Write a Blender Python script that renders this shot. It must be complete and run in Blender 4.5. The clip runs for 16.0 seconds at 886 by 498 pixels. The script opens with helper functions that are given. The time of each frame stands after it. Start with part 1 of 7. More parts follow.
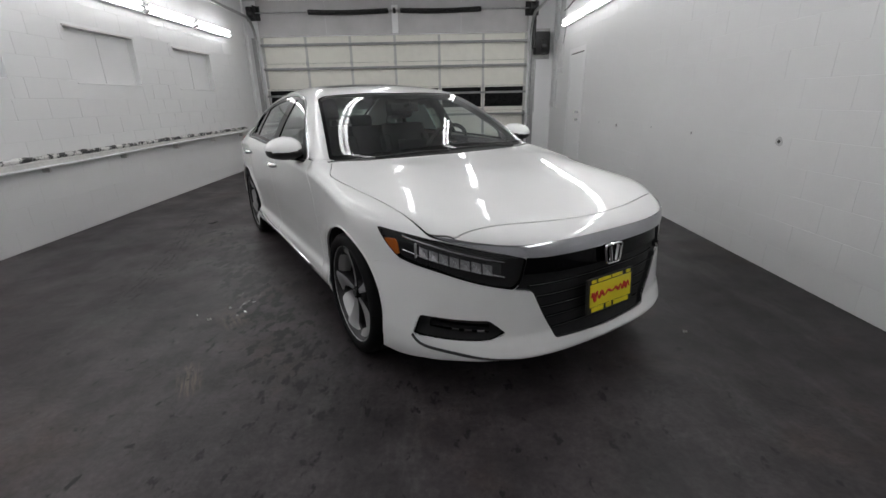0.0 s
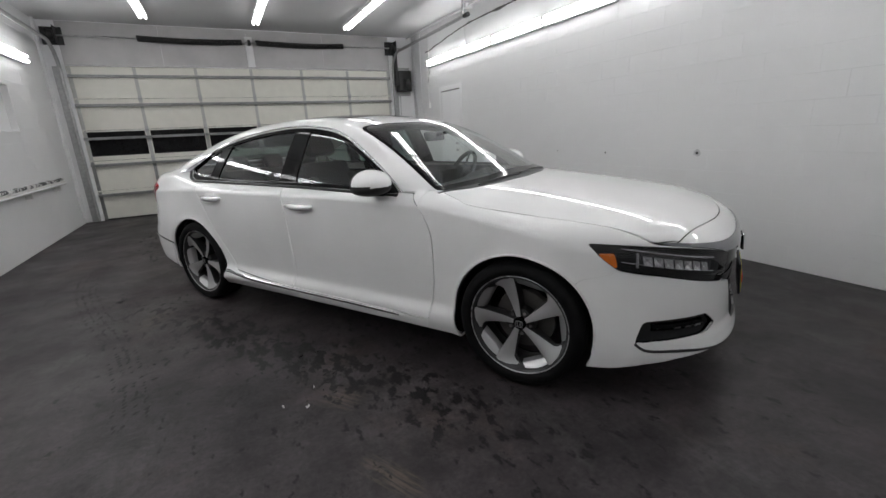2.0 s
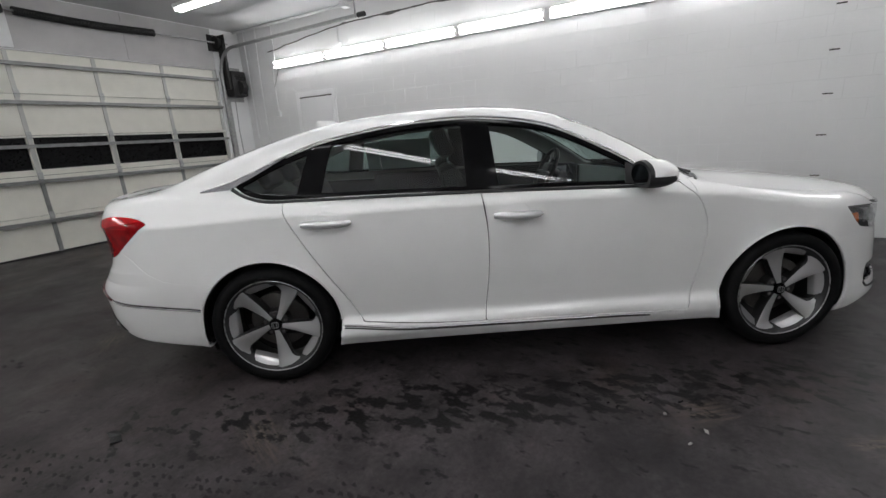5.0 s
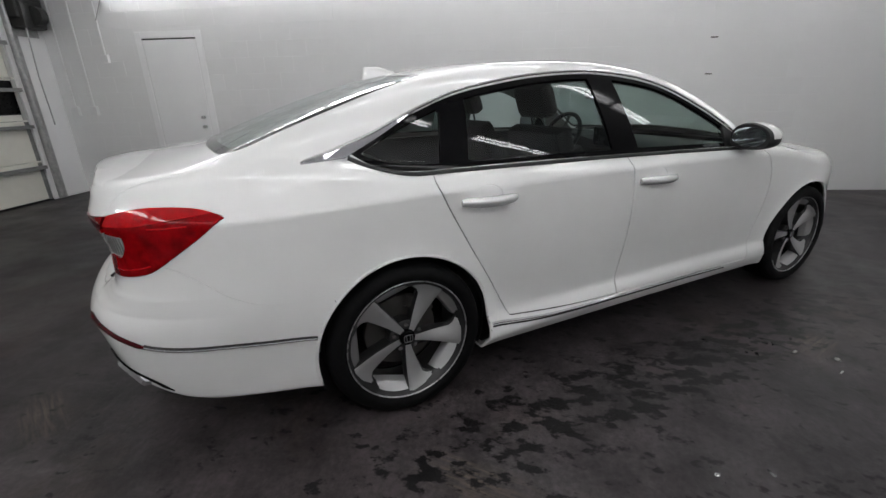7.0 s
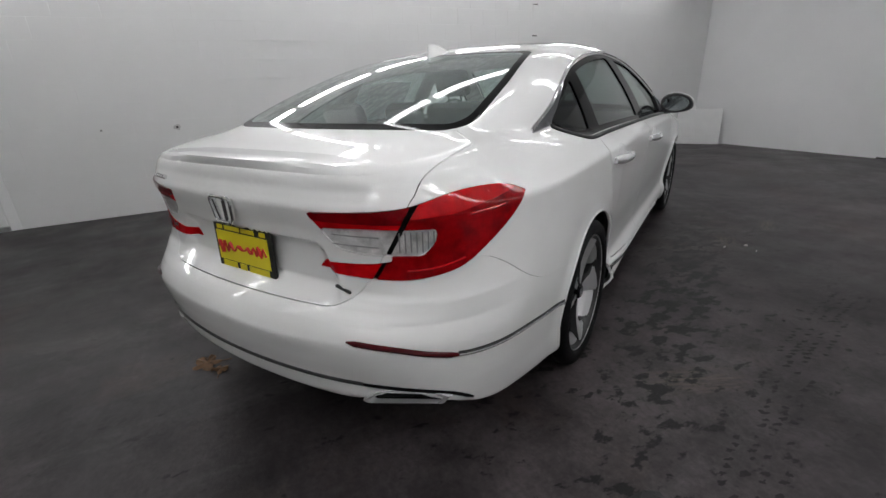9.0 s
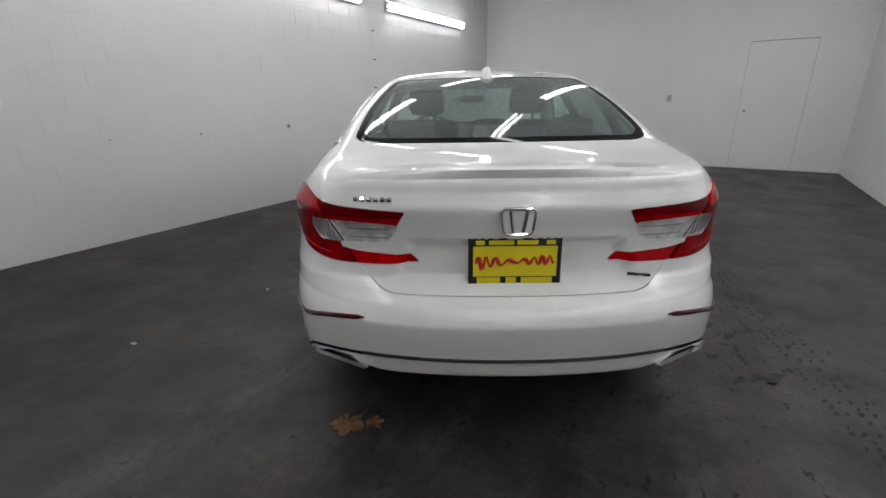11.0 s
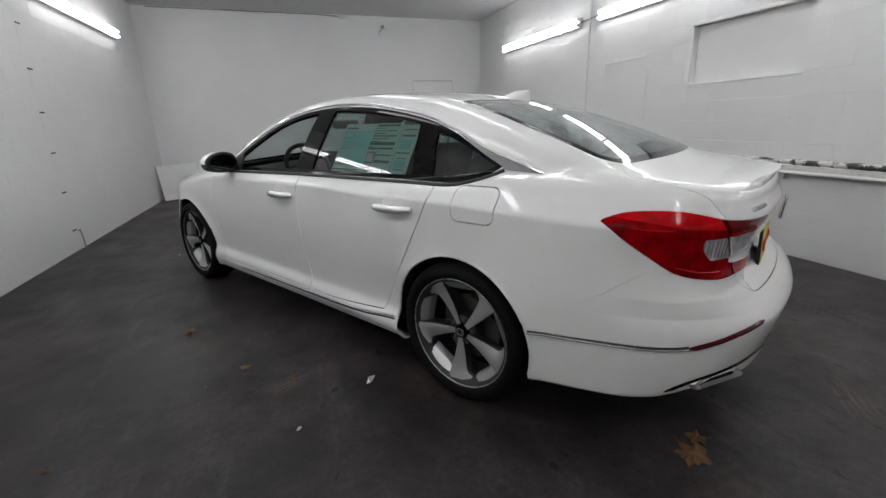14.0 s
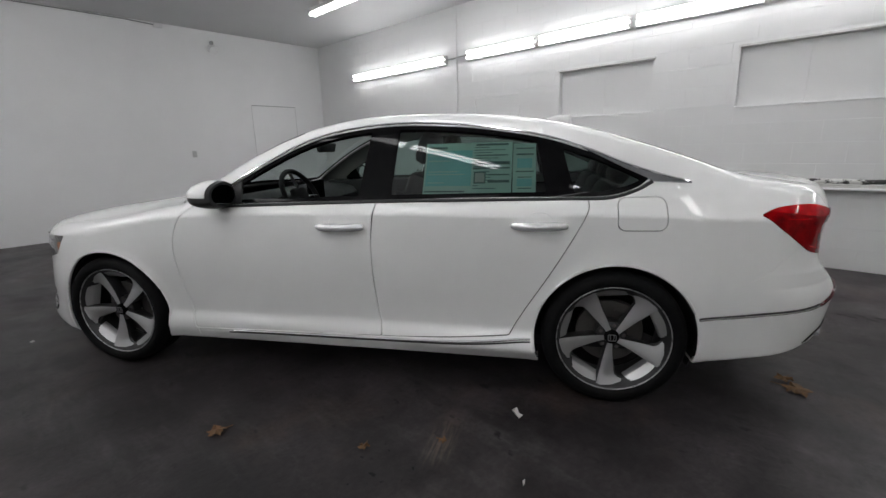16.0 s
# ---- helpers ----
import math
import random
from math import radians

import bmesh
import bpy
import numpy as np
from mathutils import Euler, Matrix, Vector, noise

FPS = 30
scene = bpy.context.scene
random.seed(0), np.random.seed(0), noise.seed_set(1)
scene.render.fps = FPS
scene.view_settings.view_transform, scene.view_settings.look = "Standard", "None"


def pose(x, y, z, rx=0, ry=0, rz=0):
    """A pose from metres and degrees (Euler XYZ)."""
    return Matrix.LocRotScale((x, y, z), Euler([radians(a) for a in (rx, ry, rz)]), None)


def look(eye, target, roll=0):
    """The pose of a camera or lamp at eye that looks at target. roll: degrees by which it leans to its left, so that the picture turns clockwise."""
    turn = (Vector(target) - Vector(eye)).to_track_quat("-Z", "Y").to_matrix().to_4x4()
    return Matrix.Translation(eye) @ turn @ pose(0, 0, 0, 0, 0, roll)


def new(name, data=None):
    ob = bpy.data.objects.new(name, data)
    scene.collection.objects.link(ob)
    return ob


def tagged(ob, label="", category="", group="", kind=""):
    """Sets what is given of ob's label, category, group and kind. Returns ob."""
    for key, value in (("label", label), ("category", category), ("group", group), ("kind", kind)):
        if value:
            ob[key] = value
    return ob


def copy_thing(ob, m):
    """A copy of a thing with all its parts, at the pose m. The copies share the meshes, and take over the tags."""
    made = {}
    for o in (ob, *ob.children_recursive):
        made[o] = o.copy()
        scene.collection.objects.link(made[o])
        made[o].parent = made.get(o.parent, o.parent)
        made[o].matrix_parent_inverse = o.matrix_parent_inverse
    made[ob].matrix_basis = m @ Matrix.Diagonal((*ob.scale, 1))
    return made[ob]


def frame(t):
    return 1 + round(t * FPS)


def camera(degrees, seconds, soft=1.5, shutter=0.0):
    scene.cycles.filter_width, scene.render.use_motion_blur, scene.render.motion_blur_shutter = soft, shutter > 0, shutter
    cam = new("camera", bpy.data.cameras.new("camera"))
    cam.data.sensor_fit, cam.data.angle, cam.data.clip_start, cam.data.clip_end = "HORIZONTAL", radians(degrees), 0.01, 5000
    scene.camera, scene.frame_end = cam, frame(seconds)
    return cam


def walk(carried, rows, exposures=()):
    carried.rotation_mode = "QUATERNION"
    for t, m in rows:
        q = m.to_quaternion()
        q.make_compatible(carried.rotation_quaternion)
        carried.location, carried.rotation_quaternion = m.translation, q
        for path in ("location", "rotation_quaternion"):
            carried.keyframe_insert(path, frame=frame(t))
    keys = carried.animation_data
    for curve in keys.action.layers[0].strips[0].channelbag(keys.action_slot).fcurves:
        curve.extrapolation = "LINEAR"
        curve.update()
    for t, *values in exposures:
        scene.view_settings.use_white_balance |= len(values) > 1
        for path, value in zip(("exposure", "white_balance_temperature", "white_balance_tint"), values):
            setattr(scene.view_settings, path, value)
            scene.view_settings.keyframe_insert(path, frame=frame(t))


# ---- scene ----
cam = camera(91.5, 16.0)
PATH = [
    (0, (-0.016, -0.102, 1.312), (-0.004, 1.788, 0.657), -1.2),
    (0.5, (-0.429, -0.034, 1.291), (-0.276, 1.867, 0.689), -3.2),
    (1, (-0.806, 0.074, 1.323), (-0.445, 1.94, 0.702), -2.3),
    (1.5, (-1.262, 0.188, 1.313), (-0.6, 1.987, 0.742), -3.3),
    (2, (-1.7, 0.392, 1.299), (-0.849, 2.123, 0.77), -2.8),
    (2.5, (-2.105, 0.607, 1.303), (-1.11, 2.258, 0.77), -1.2),
    (3, (-2.541, 0.846, 1.321), (-1.384, 2.38, 0.765), -1.1),
    (3.5, (-2.881, 1.213, 1.33), (-1.56, 2.624, 0.817), -0.8),
    (6, (-3.452, 3.354, 1.265), (-1.621, 3.929, 0.702), -2.4),
    (6.5, (-3.421, 3.715, 1.278), (-1.541, 4.073, 0.697), -0.5),
    (7, (-3.497, 4.153, 1.278), (-1.621, 4.329, 0.605), -1.2),
    (7.5, (-3.517, 4.531, 1.245), (-1.627, 4.489, 0.594), -2.1),
    (8, (-3.512, 4.907, 1.267), (-1.642, 4.646, 0.608), -0.3),
    (8.5, (-3.444, 5.379, 1.258), (-1.642, 4.86, 0.564), -2.4),
    (9, (-3.285, 5.743, 1.225), (-1.589, 4.952, 0.519), -2.5),
    (9.5, (-3.109, 6.087, 1.258), (-1.521, 5.038, 0.642), -2.4),
    (10, (-2.901, 6.498, 1.259), (-1.433, 5.286, 0.647), -1.9),
    (12.5, (-1.043, 7.288, 1.24), (-0.988, 5.391, 0.609), -0.7),
    (13, (-0.647, 7.29, 1.244), (-0.805, 5.386, 0.655), -1.1),
    (13.5, (-0.255, 7.154, 1.267), (-0.62, 5.27, 0.705), -1.4),
    (14, (0.168, 7.048, 1.267), (-0.44, 5.229, 0.698), -1.6),
    (14.5, (0.507, 6.868, 1.255), (-0.317, 5.126, 0.721), -1.1),
    (15, (0.804, 6.61, 1.281), (-0.212, 4.978, 0.728), -1.9),
    (15.5, (1.185, 6.363, 1.278), (-0.071, 4.887, 0.783), -1.6),
    (16, (1.481, 6.084, 1.25), (0.058, 4.758, 0.787), -1.5),
]
walk(cam, [(t, look(eye, target, roll)) for t, eye, target, roll in PATH])

# ==== world ====
world = bpy.data.worlds.new("world")
world.use_nodes = True
scene.world = world
world.node_tree.nodes["Background"].inputs[0].default_value = (0.02, 0.02, 0.022, 1)
world.node_tree.nodes["Background"].inputs[1].default_value = 0.3
scene.view_settings.exposure = 0.0

# Room, in metres: two long block walls, a plaster end wall and the wall with the sectional door
XL, XR, YF, YB, ZC = -4.03, 2.53, -2.54, 10.13, 3.33
LAMP_Z = 3.27
TUBE_WALL, TUBE_CEILING = 14.5, 10.0


# ==== materials ====
def nodes_of(name):
    m = bpy.data.materials.new(name)
    m.use_nodes = True
    nt = m.node_tree
    return m, nt, nt.nodes["Principled BSDF"]


def add(nt, kind, **inputs):
    n = nt.nodes.new(kind)
    for k, v in inputs.items():
        n.inputs[k.replace("_", " ")].default_value = v
    return n


def ramp(nt, fac, stops):
    r = nt.nodes.new("ShaderNodeValToRGB")
    while len(r.color_ramp.elements) < len(stops):
        r.color_ramp.elements.new(0.5)
    for e, (p, c) in zip(r.color_ramp.elements, stops):
        e.position = p
        e.color = (*c, 1) if len(c) == 3 else c
    nt.links.new(fac, r.inputs[0])
    return r.outputs[0]


def coords(nt, scale=(1, 1, 1), generated=False, rot=(0, 0, 0)):
    tc = nt.nodes.new("ShaderNodeTexCoord")
    mp = nt.nodes.new("ShaderNodeMapping")
    mp.inputs["Scale"].default_value = scale
    mp.inputs["Rotation"].default_value = rot
    nt.links.new(tc.outputs["Object"], mp.inputs[0])
    return mp.outputs[0]


def noise_tex(nt, vec, scale, detail=4.0, rough=0.55):
    n = add(nt, "ShaderNodeTexNoise", Scale=scale, Detail=detail, Roughness=rough)
    nt.links.new(vec, n.inputs["Vector"])
    return n.outputs["Fac"]


def bump(nt, bsdf, height, strength, distance):
    b = add(nt, "ShaderNodeBump", Strength=strength, Distance=distance)
    nt.links.new(height, b.inputs["Height"])
    nt.links.new(b.outputs[0], bsdf.inputs["Normal"])


def grey(v):
    return (v, v, v)


def painted(name, colour, rough=0.5, metal=0.0, coat=0.0, vary=0.06, scale=6.0, relief=0.0, fine=120.0, spec=0.5):
    """A painted, plastic or metal surface with a two-scale variation of tone and gloss."""
    m, nt, b = nodes_of(name)
    v = coords(nt)
    f = noise_tex(nt, v, scale, 5)
    lo, hi = [tuple(c * k for c in colour) for k in (1 - vary, 1 + vary)]
    nt.links.new(ramp(nt, f, [(0.3, lo), (0.7, hi)]), b.inputs["Base Color"])
    g = noise_tex(nt, v, scale * 7, 3)
    nt.links.new(ramp(nt, g, [(0.3, grey(max(rough - 0.06, 0.02))), (0.7, grey(min(rough + 0.06, 1)))]), b.inputs["Roughness"])
    b.inputs["Metallic"].default_value = metal
    b.inputs["Coat Weight"].default_value = coat
    b.inputs["Specular IOR Level"].default_value = spec
    b.inputs["Coat Roughness"].default_value = 0.03
    if relief:
        bump(nt, b, noise_tex(nt, v, fine, 3), 0.5, relief)
    return m


def car_paint():
    m, nt, b = nodes_of("pearl_white_paint")
    v = coords(nt)
    f = noise_tex(nt, v, 3.0, 4)
    nt.links.new(ramp(nt, f, [(0.3, (0.80, 0.80, 0.795)), (0.7, (0.84, 0.84, 0.835))]), b.inputs["Base Color"])
    b.inputs["Roughness"].default_value = 0.38
    b.inputs["Coat Weight"].default_value = 1.0
    b.inputs["Coat Roughness"].default_value = 0.025
    flake = noise_tex(nt, v, 900.0, 1)
    bump(nt, b, flake, 0.03, 0.001)
    return m


def glass(name, tint, dirt=0.0):
    """A thin pane: tinted see-through with a mirror sheen that grows towards grazing views."""
    m, nt, b = nodes_of(name)
    nt.nodes.remove(b)
    out = nt.nodes["Material Output"]
    clear = add(nt, "ShaderNodeBsdfTransparent", Color=(*tint, 1))
    gloss = add(nt, "ShaderNodeBsdfGlossy", Color=(1, 1, 1, 1), Roughness=0.01)
    rim = add(nt, "ShaderNodeLayerWeight", Blend=0.5)
    bend = nt.nodes.new("ShaderNodeMath")
    bend.operation = "POWER"
    bend.inputs[1].default_value = 4.5
    nt.links.new(rim.outputs["Facing"], bend.inputs[0])
    sheen = nt.nodes.new("ShaderNodeMath")
    sheen.operation = "MULTIPLY_ADD"
    sheen.inputs[1].default_value = 0.93
    sheen.inputs[2].default_value = 0.045
    nt.links.new(bend.outputs[0], sheen.inputs[0])
    mix = nt.nodes.new("ShaderNodeMixShader")
    nt.links.new(sheen.outputs[0], mix.inputs[0])
    nt.links.new(clear.outputs[0], mix.inputs[1])
    nt.links.new(gloss.outputs[0], mix.inputs[2])
    last = mix.outputs[0]
    if dirt:
        v = coords(nt, (1, 0.36, 0.36))
        drops = noise_tex(nt, v, 52.0, 9, 0.75)
        film = add(nt, "ShaderNodeBsdfDiffuse", Color=(0.36, 0.43, 0.42, 1))
        mix2 = nt.nodes.new("ShaderNodeMixShader")
        nt.links.new(ramp(nt, drops, [(0.40, grey(dirt * 0.08)), (0.50, grey(dirt * 0.75)), (0.60, grey(dirt))]), mix2.inputs[0])
        nt.links.new(last, mix2.inputs[1])
        nt.links.new(film.outputs[0], mix2.inputs[2])
        last = mix2.outputs[0]
    nt.links.new(last, out.inputs[0])
    return m


def emitter(name, colour, strength):
    m, nt, b = nodes_of(name)
    b.inputs["Base Color"].default_value = (0.8, 0.8, 0.8, 1)
    b.inputs["Emission Color"].default_value = (*colour, 1)
    b.inputs["Emission Strength"].default_value = strength
    return m


def floor_material():
    """Dark sealed concrete: a mottled grey-black coat with wet blotches, dust smears and rusty stains."""
    m, nt, b = nodes_of("dark_sealed_concrete")
    v = coords(nt)
    big = noise_tex(nt, v, 0.55, 6, 0.6)
    base = ramp(nt, big, [(0.34, (0.0230, 0.0200, 0.0216)), (0.5, (0.0318, 0.0270, 0.0288)), (0.66, (0.044, 0.0368, 0.0380))])
    # base colour scaled brighter towards the south-west, darker elsewhere, broken up by noise
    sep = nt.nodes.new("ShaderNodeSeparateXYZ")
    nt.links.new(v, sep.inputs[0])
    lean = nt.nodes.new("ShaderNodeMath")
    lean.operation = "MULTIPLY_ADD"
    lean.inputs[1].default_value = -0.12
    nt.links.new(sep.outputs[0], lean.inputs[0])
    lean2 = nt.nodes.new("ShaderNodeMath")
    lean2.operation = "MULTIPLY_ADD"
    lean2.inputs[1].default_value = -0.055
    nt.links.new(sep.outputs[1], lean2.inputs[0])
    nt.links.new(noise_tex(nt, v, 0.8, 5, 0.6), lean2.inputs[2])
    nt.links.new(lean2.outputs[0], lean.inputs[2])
    local_gain = ramp(nt, lean.outputs[0], [(0.02, grey(0.62)), (0.62, grey(1.5))])
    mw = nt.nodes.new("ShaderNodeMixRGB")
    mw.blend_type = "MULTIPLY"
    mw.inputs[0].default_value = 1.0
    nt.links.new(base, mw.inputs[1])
    nt.links.new(local_gain, mw.inputs[2])
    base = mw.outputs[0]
    rust = ramp(nt, noise_tex(nt, v, 1.3, 8, 0.68), [(0.54, grey(0.0)), (0.74, grey(0.6))])
    m1 = nt.nodes.new("ShaderNodeMixRGB")
    nt.links.new(rust, m1.inputs[0])
    nt.links.new(base, m1.inputs[1])
    m1.inputs[2].default_value = (0.064, 0.041, 0.032, 1)
    vs = coords(nt, (3.2, 0.7, 1), rot=(0, 0, 0.5))
    dust = ramp(nt, noise_tex(nt, vs, 1.1, 7, 0.7), [(0.53, grey(0.0)), (0.76, grey(0.62))])
    m2 = nt.nodes.new("ShaderNodeMixRGB")
    nt.links.new(dust, m2.inputs[0])
    nt.links.new(m1.outputs[0], m2.inputs[1])
    m2.inputs[2].default_value = (0.085, 0.080, 0.080, 1)
    grit = ramp(nt, noise_tex(nt, v, 38.0, 5, 0.75), [(0.25, grey(0.62)), (0.7, grey(1.3))])
    blotch = ramp(nt, noise_tex(nt, v, 3.2, 7, 0.72), [(0.36, grey(0.62)), (0.64, grey(1.38))])
    mb = nt.nodes.new("ShaderNodeMixRGB")
    mb.blend_type = "MULTIPLY"
    mb.inputs[0].default_value = 1.0
    nt.links.new(grit, mb.inputs[1])
    nt.links.new(blotch, mb.inputs[2])
    grit = mb.outputs[0]
    m3 = nt.nodes.new("ShaderNodeMixRGB")
    m3.blend_type = "MULTIPLY"
    m3.inputs[0].default_value = 1.0
    nt.links.new(m2.outputs[0], m3.inputs[1])
    nt.links.new(grit, m3.inputs[2])
    # drip marks left by the washed car: dark wet splashes in bands beside it
    c, sn = math.cos(radians(31.5)), math.sin(radians(31.5))
    tc = nt.nodes.new("ShaderNodeTexCoord")
    rel = nt.nodes.new("ShaderNodeVectorMath")
    rel.operation = "SUBTRACT"
    rel.inputs[1].default_value = (-0.475, 3.70, 0)
    nt.links.new(tc.outputs["Object"], rel.inputs[0])

    def along(direction):
        d = nt.nodes.new("ShaderNodeVectorMath")
        d.operation = "DOT_PRODUCT"
        d.inputs[1].default_value = direction
        nt.links.new(rel.outputs[0], d.inputs[0])
        return d.outputs["Value"]

    def calc(op, a, b):
        n = nt.nodes.new("ShaderNodeMath")
        n.operation = op
        for k, val in enumerate((a, b)):
            if isinstance(val, (int, float)):
                n.inputs[k].default_value = val
            else:
                nt.links.new(val, n.inputs[k])
        return n.outputs[0]

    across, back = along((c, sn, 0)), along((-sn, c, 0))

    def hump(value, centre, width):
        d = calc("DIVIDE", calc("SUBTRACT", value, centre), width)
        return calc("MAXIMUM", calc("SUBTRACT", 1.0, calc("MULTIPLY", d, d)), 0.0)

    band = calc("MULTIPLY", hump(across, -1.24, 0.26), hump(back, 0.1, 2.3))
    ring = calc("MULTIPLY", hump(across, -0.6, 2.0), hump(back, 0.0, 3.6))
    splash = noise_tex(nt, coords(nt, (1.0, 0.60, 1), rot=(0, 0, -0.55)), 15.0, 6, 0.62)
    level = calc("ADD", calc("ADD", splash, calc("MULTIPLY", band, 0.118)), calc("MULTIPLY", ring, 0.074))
    # scuffed tan smears with their own streaks
    def smear(x, y, turn, long, wide):
        at = nt.nodes.new("ShaderNodeVectorMath")
        at.operation = "SUBTRACT"
        at.inputs[1].default_value = (x, y, 0)
        nt.links.new(tc.outputs["Object"], at.inputs[0])

        def dot(direction):
            d = nt.nodes.new("ShaderNodeVectorMath")
            d.operation = "DOT_PRODUCT"
            d.inputs[1].default_value = direction
            nt.links.new(at.outputs[0], d.inputs[0])
            return d.outputs["Value"]

        ca, sa = math.cos(turn), math.sin(turn)
        shape = calc("MULTIPLY", hump(dot((ca, sa, 0)), 0.0, long), hump(dot((-sa, ca, 0)), 0.0, wide))
        along_it = nt.nodes.new("ShaderNodeCombineXYZ")
        nt.links.new(calc("MULTIPLY", dot((ca, sa, 0)), 5.0), along_it.inputs[0])
        nt.links.new(calc("MULTIPLY", dot((-sa, ca, 0)), 60.0), along_it.inputs[1])
        streak = noise_tex(nt, along_it.outputs[0], 1.0, 5, 0.6)
        return calc("MULTIPLY", shape, calc("MAXIMUM", calc("MULTIPLY", calc("SUBTRACT", streak, 0.42), 5.0), 0.0))

    tan = smear(-1.30, 1.76, radians(-62), 0.18, 0.065)
    tan = calc("MULTIPLY", tan, 1.6)
    for spot in ((-1.36, 2.40, -0.9, 0.16, 0.10), (0.30, 4.95, 0.5, 0.18, 0.07), (-2.13, 6.04, 0.9, 0.22, 0.10), (-2.35, 4.15, 1.2, 0.25, 0.10)):
        tan = calc("MAXIMUM", tan, smear(*spot))
    tan = calc("MINIMUM", calc("MULTIPLY", tan, 0.6), 0.55)
    mt = nt.nodes.new("ShaderNodeMixRGB")
    nt.links.new(tan, mt.inputs[0])
    nt.links.new(m3.outputs[0], mt.inputs[1])
    mt.inputs[2].default_value = (0.15, 0.118, 0.088, 1)
    m3 = mt
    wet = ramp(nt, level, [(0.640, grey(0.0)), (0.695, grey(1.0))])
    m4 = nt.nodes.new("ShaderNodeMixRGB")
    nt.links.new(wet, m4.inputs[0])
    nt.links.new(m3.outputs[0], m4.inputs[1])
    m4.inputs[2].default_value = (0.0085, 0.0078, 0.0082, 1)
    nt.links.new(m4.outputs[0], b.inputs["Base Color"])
    dry = ramp(nt, noise_tex(nt, v, 1.7, 6, 0.65), [(0.3, grey(0.30)), (0.7, grey(0.52))])
    m5 = nt.nodes.new("ShaderNodeMixRGB")
    nt.links.new(wet, m5.inputs[0])
    nt.links.new(dry, m5.inputs[1])
    m5.inputs[2].default_value = (0.40, 0.40, 0.40, 1)
    nt.links.new(m5.outputs[0], b.inputs["Roughness"])
    b.inputs["Specular IOR Level"].default_value = 0.22
    bump(nt, b, noise_tex(nt, v, 60.0, 6, 0.7), 0.35, 0.004)
    return m


def wall_material(name, tone, relief=0.0015):
    """White masonry paint with faint rolling marks, grime and drips."""
    m, nt, b = nodes_of(name)
    v = coords(nt)
    big = ramp(nt, noise_tex(nt, v, 0.8, 6, 0.6), [(0.3, tuple(c * 0.94 for c in tone)), (0.7, tone)])
    vs = coords(nt, (5, 5, 0.5))
    drip = ramp(nt, noise_tex(nt, vs, 1.6, 6, 0.7), [(0.66, grey(0.0)), (0.88, grey(0.25))])
    mx = nt.nodes.new("ShaderNodeMixRGB")
    nt.links.new(drip, mx.inputs[0])
    nt.links.new(big, mx.inputs[1])
    mx.inputs[2].default_value = (0.50, 0.48, 0.45, 1)
    nt.links.new(mx.outputs[0], b.inputs["Base Color"])
    b.inputs["Roughness"].default_value = 0.55
    bump(nt, b, noise_tex(nt, v, 45.0, 6, 0.7), 0.5, relief)
    return m


PAINT = car_paint()
BLOCK = wall_material("white_block_paint", (0.78, 0.78, 0.78), 0.003)
PLASTER = wall_material("white_plaster", (0.86, 0.86, 0.865), 0.001)
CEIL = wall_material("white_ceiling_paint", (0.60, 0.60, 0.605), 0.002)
FLOOR = floor_material()
DOOR_PANEL = painted("cream_door_steel", (0.70, 0.685, 0.62), 0.45, vary=0.04, relief=0.0006)
STEEL = painted("galvanised_steel", (0.42, 0.42, 0.42), 0.42, 0.8, vary=0.18, scale=20)
HEADER = painted("grey_header_sheet", (0.46, 0.45, 0.45), 0.5, vary=0.08, scale=3, relief=0.001)
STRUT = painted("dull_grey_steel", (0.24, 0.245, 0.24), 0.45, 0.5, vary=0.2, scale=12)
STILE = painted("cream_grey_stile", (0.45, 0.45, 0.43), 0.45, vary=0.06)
GREY_PAINT = painted("light_grey_paint", (0.5, 0.5, 0.5), 0.5)
WHITE_METAL = painted("white_enamel", (0.75, 0.75, 0.75), 0.35)
DARK_IRON = painted("dark_iron", (0.03, 0.03, 0.03), 0.5, 0.3, vary=0.2, scale=30, relief=0.001)
HANDLE = painted("bright_handle_chrome", (0.80, 0.80, 0.81), 0.16, 0.65, vary=0.04)
CHROME = painted("chrome", (0.78, 0.78, 0.79), 0.07, 1.0, vary=0.03)
SATIN = painted("satin_chrome", (0.62, 0.62, 0.63), 0.18, 1.0, vary=0.03)
BLACK_GLOSS = painted("gloss_black_plastic", (0.004, 0.004, 0.0045), 0.03, vary=0.2, spec=0.1)
BLACK = painted("black_plastic", (0.012, 0.012, 0.013), 0.5, vary=0.2, relief=0.0003, fine=400)
RUBBER = painted("tyre_rubber", (0.0050, 0.0050, 0.0055), 0.66, spec=0.14, vary=0.25, scale=20, relief=0.0004, fine=300)
ALLOY = painted("machined_alloy", (0.50, 0.50, 0.505), 0.34, 0.65, vary=0.03, scale=5, relief=0.0)
RIM_LIP = painted("bright_rim_lip", (0.38, 0.38, 0.385), 0.3, 0.55, vary=0.04, relief=0.0)
ALLOY_GREY = painted("grey_alloy_paint", (0.026, 0.026, 0.027), 0.42, 0.3, vary=0.05, scale=4)
DISC = painted("brake_iron", (0.10, 0.095, 0.09), 0.5, 0.7, vary=0.15)
GLASS = glass("tinted_car_glass", (0.64, 0.75, 0.71))
GLASS_QUARTER = glass("dark_quarter_glass", (0.26, 0.33, 0.31))
GLASS_REAR = glass("wet_rear_glass", (0.58, 0.70, 0.665), 0.33)
GLASS_DARK = glass("dark_privacy_glass", (0.40, 0.49, 0.465))
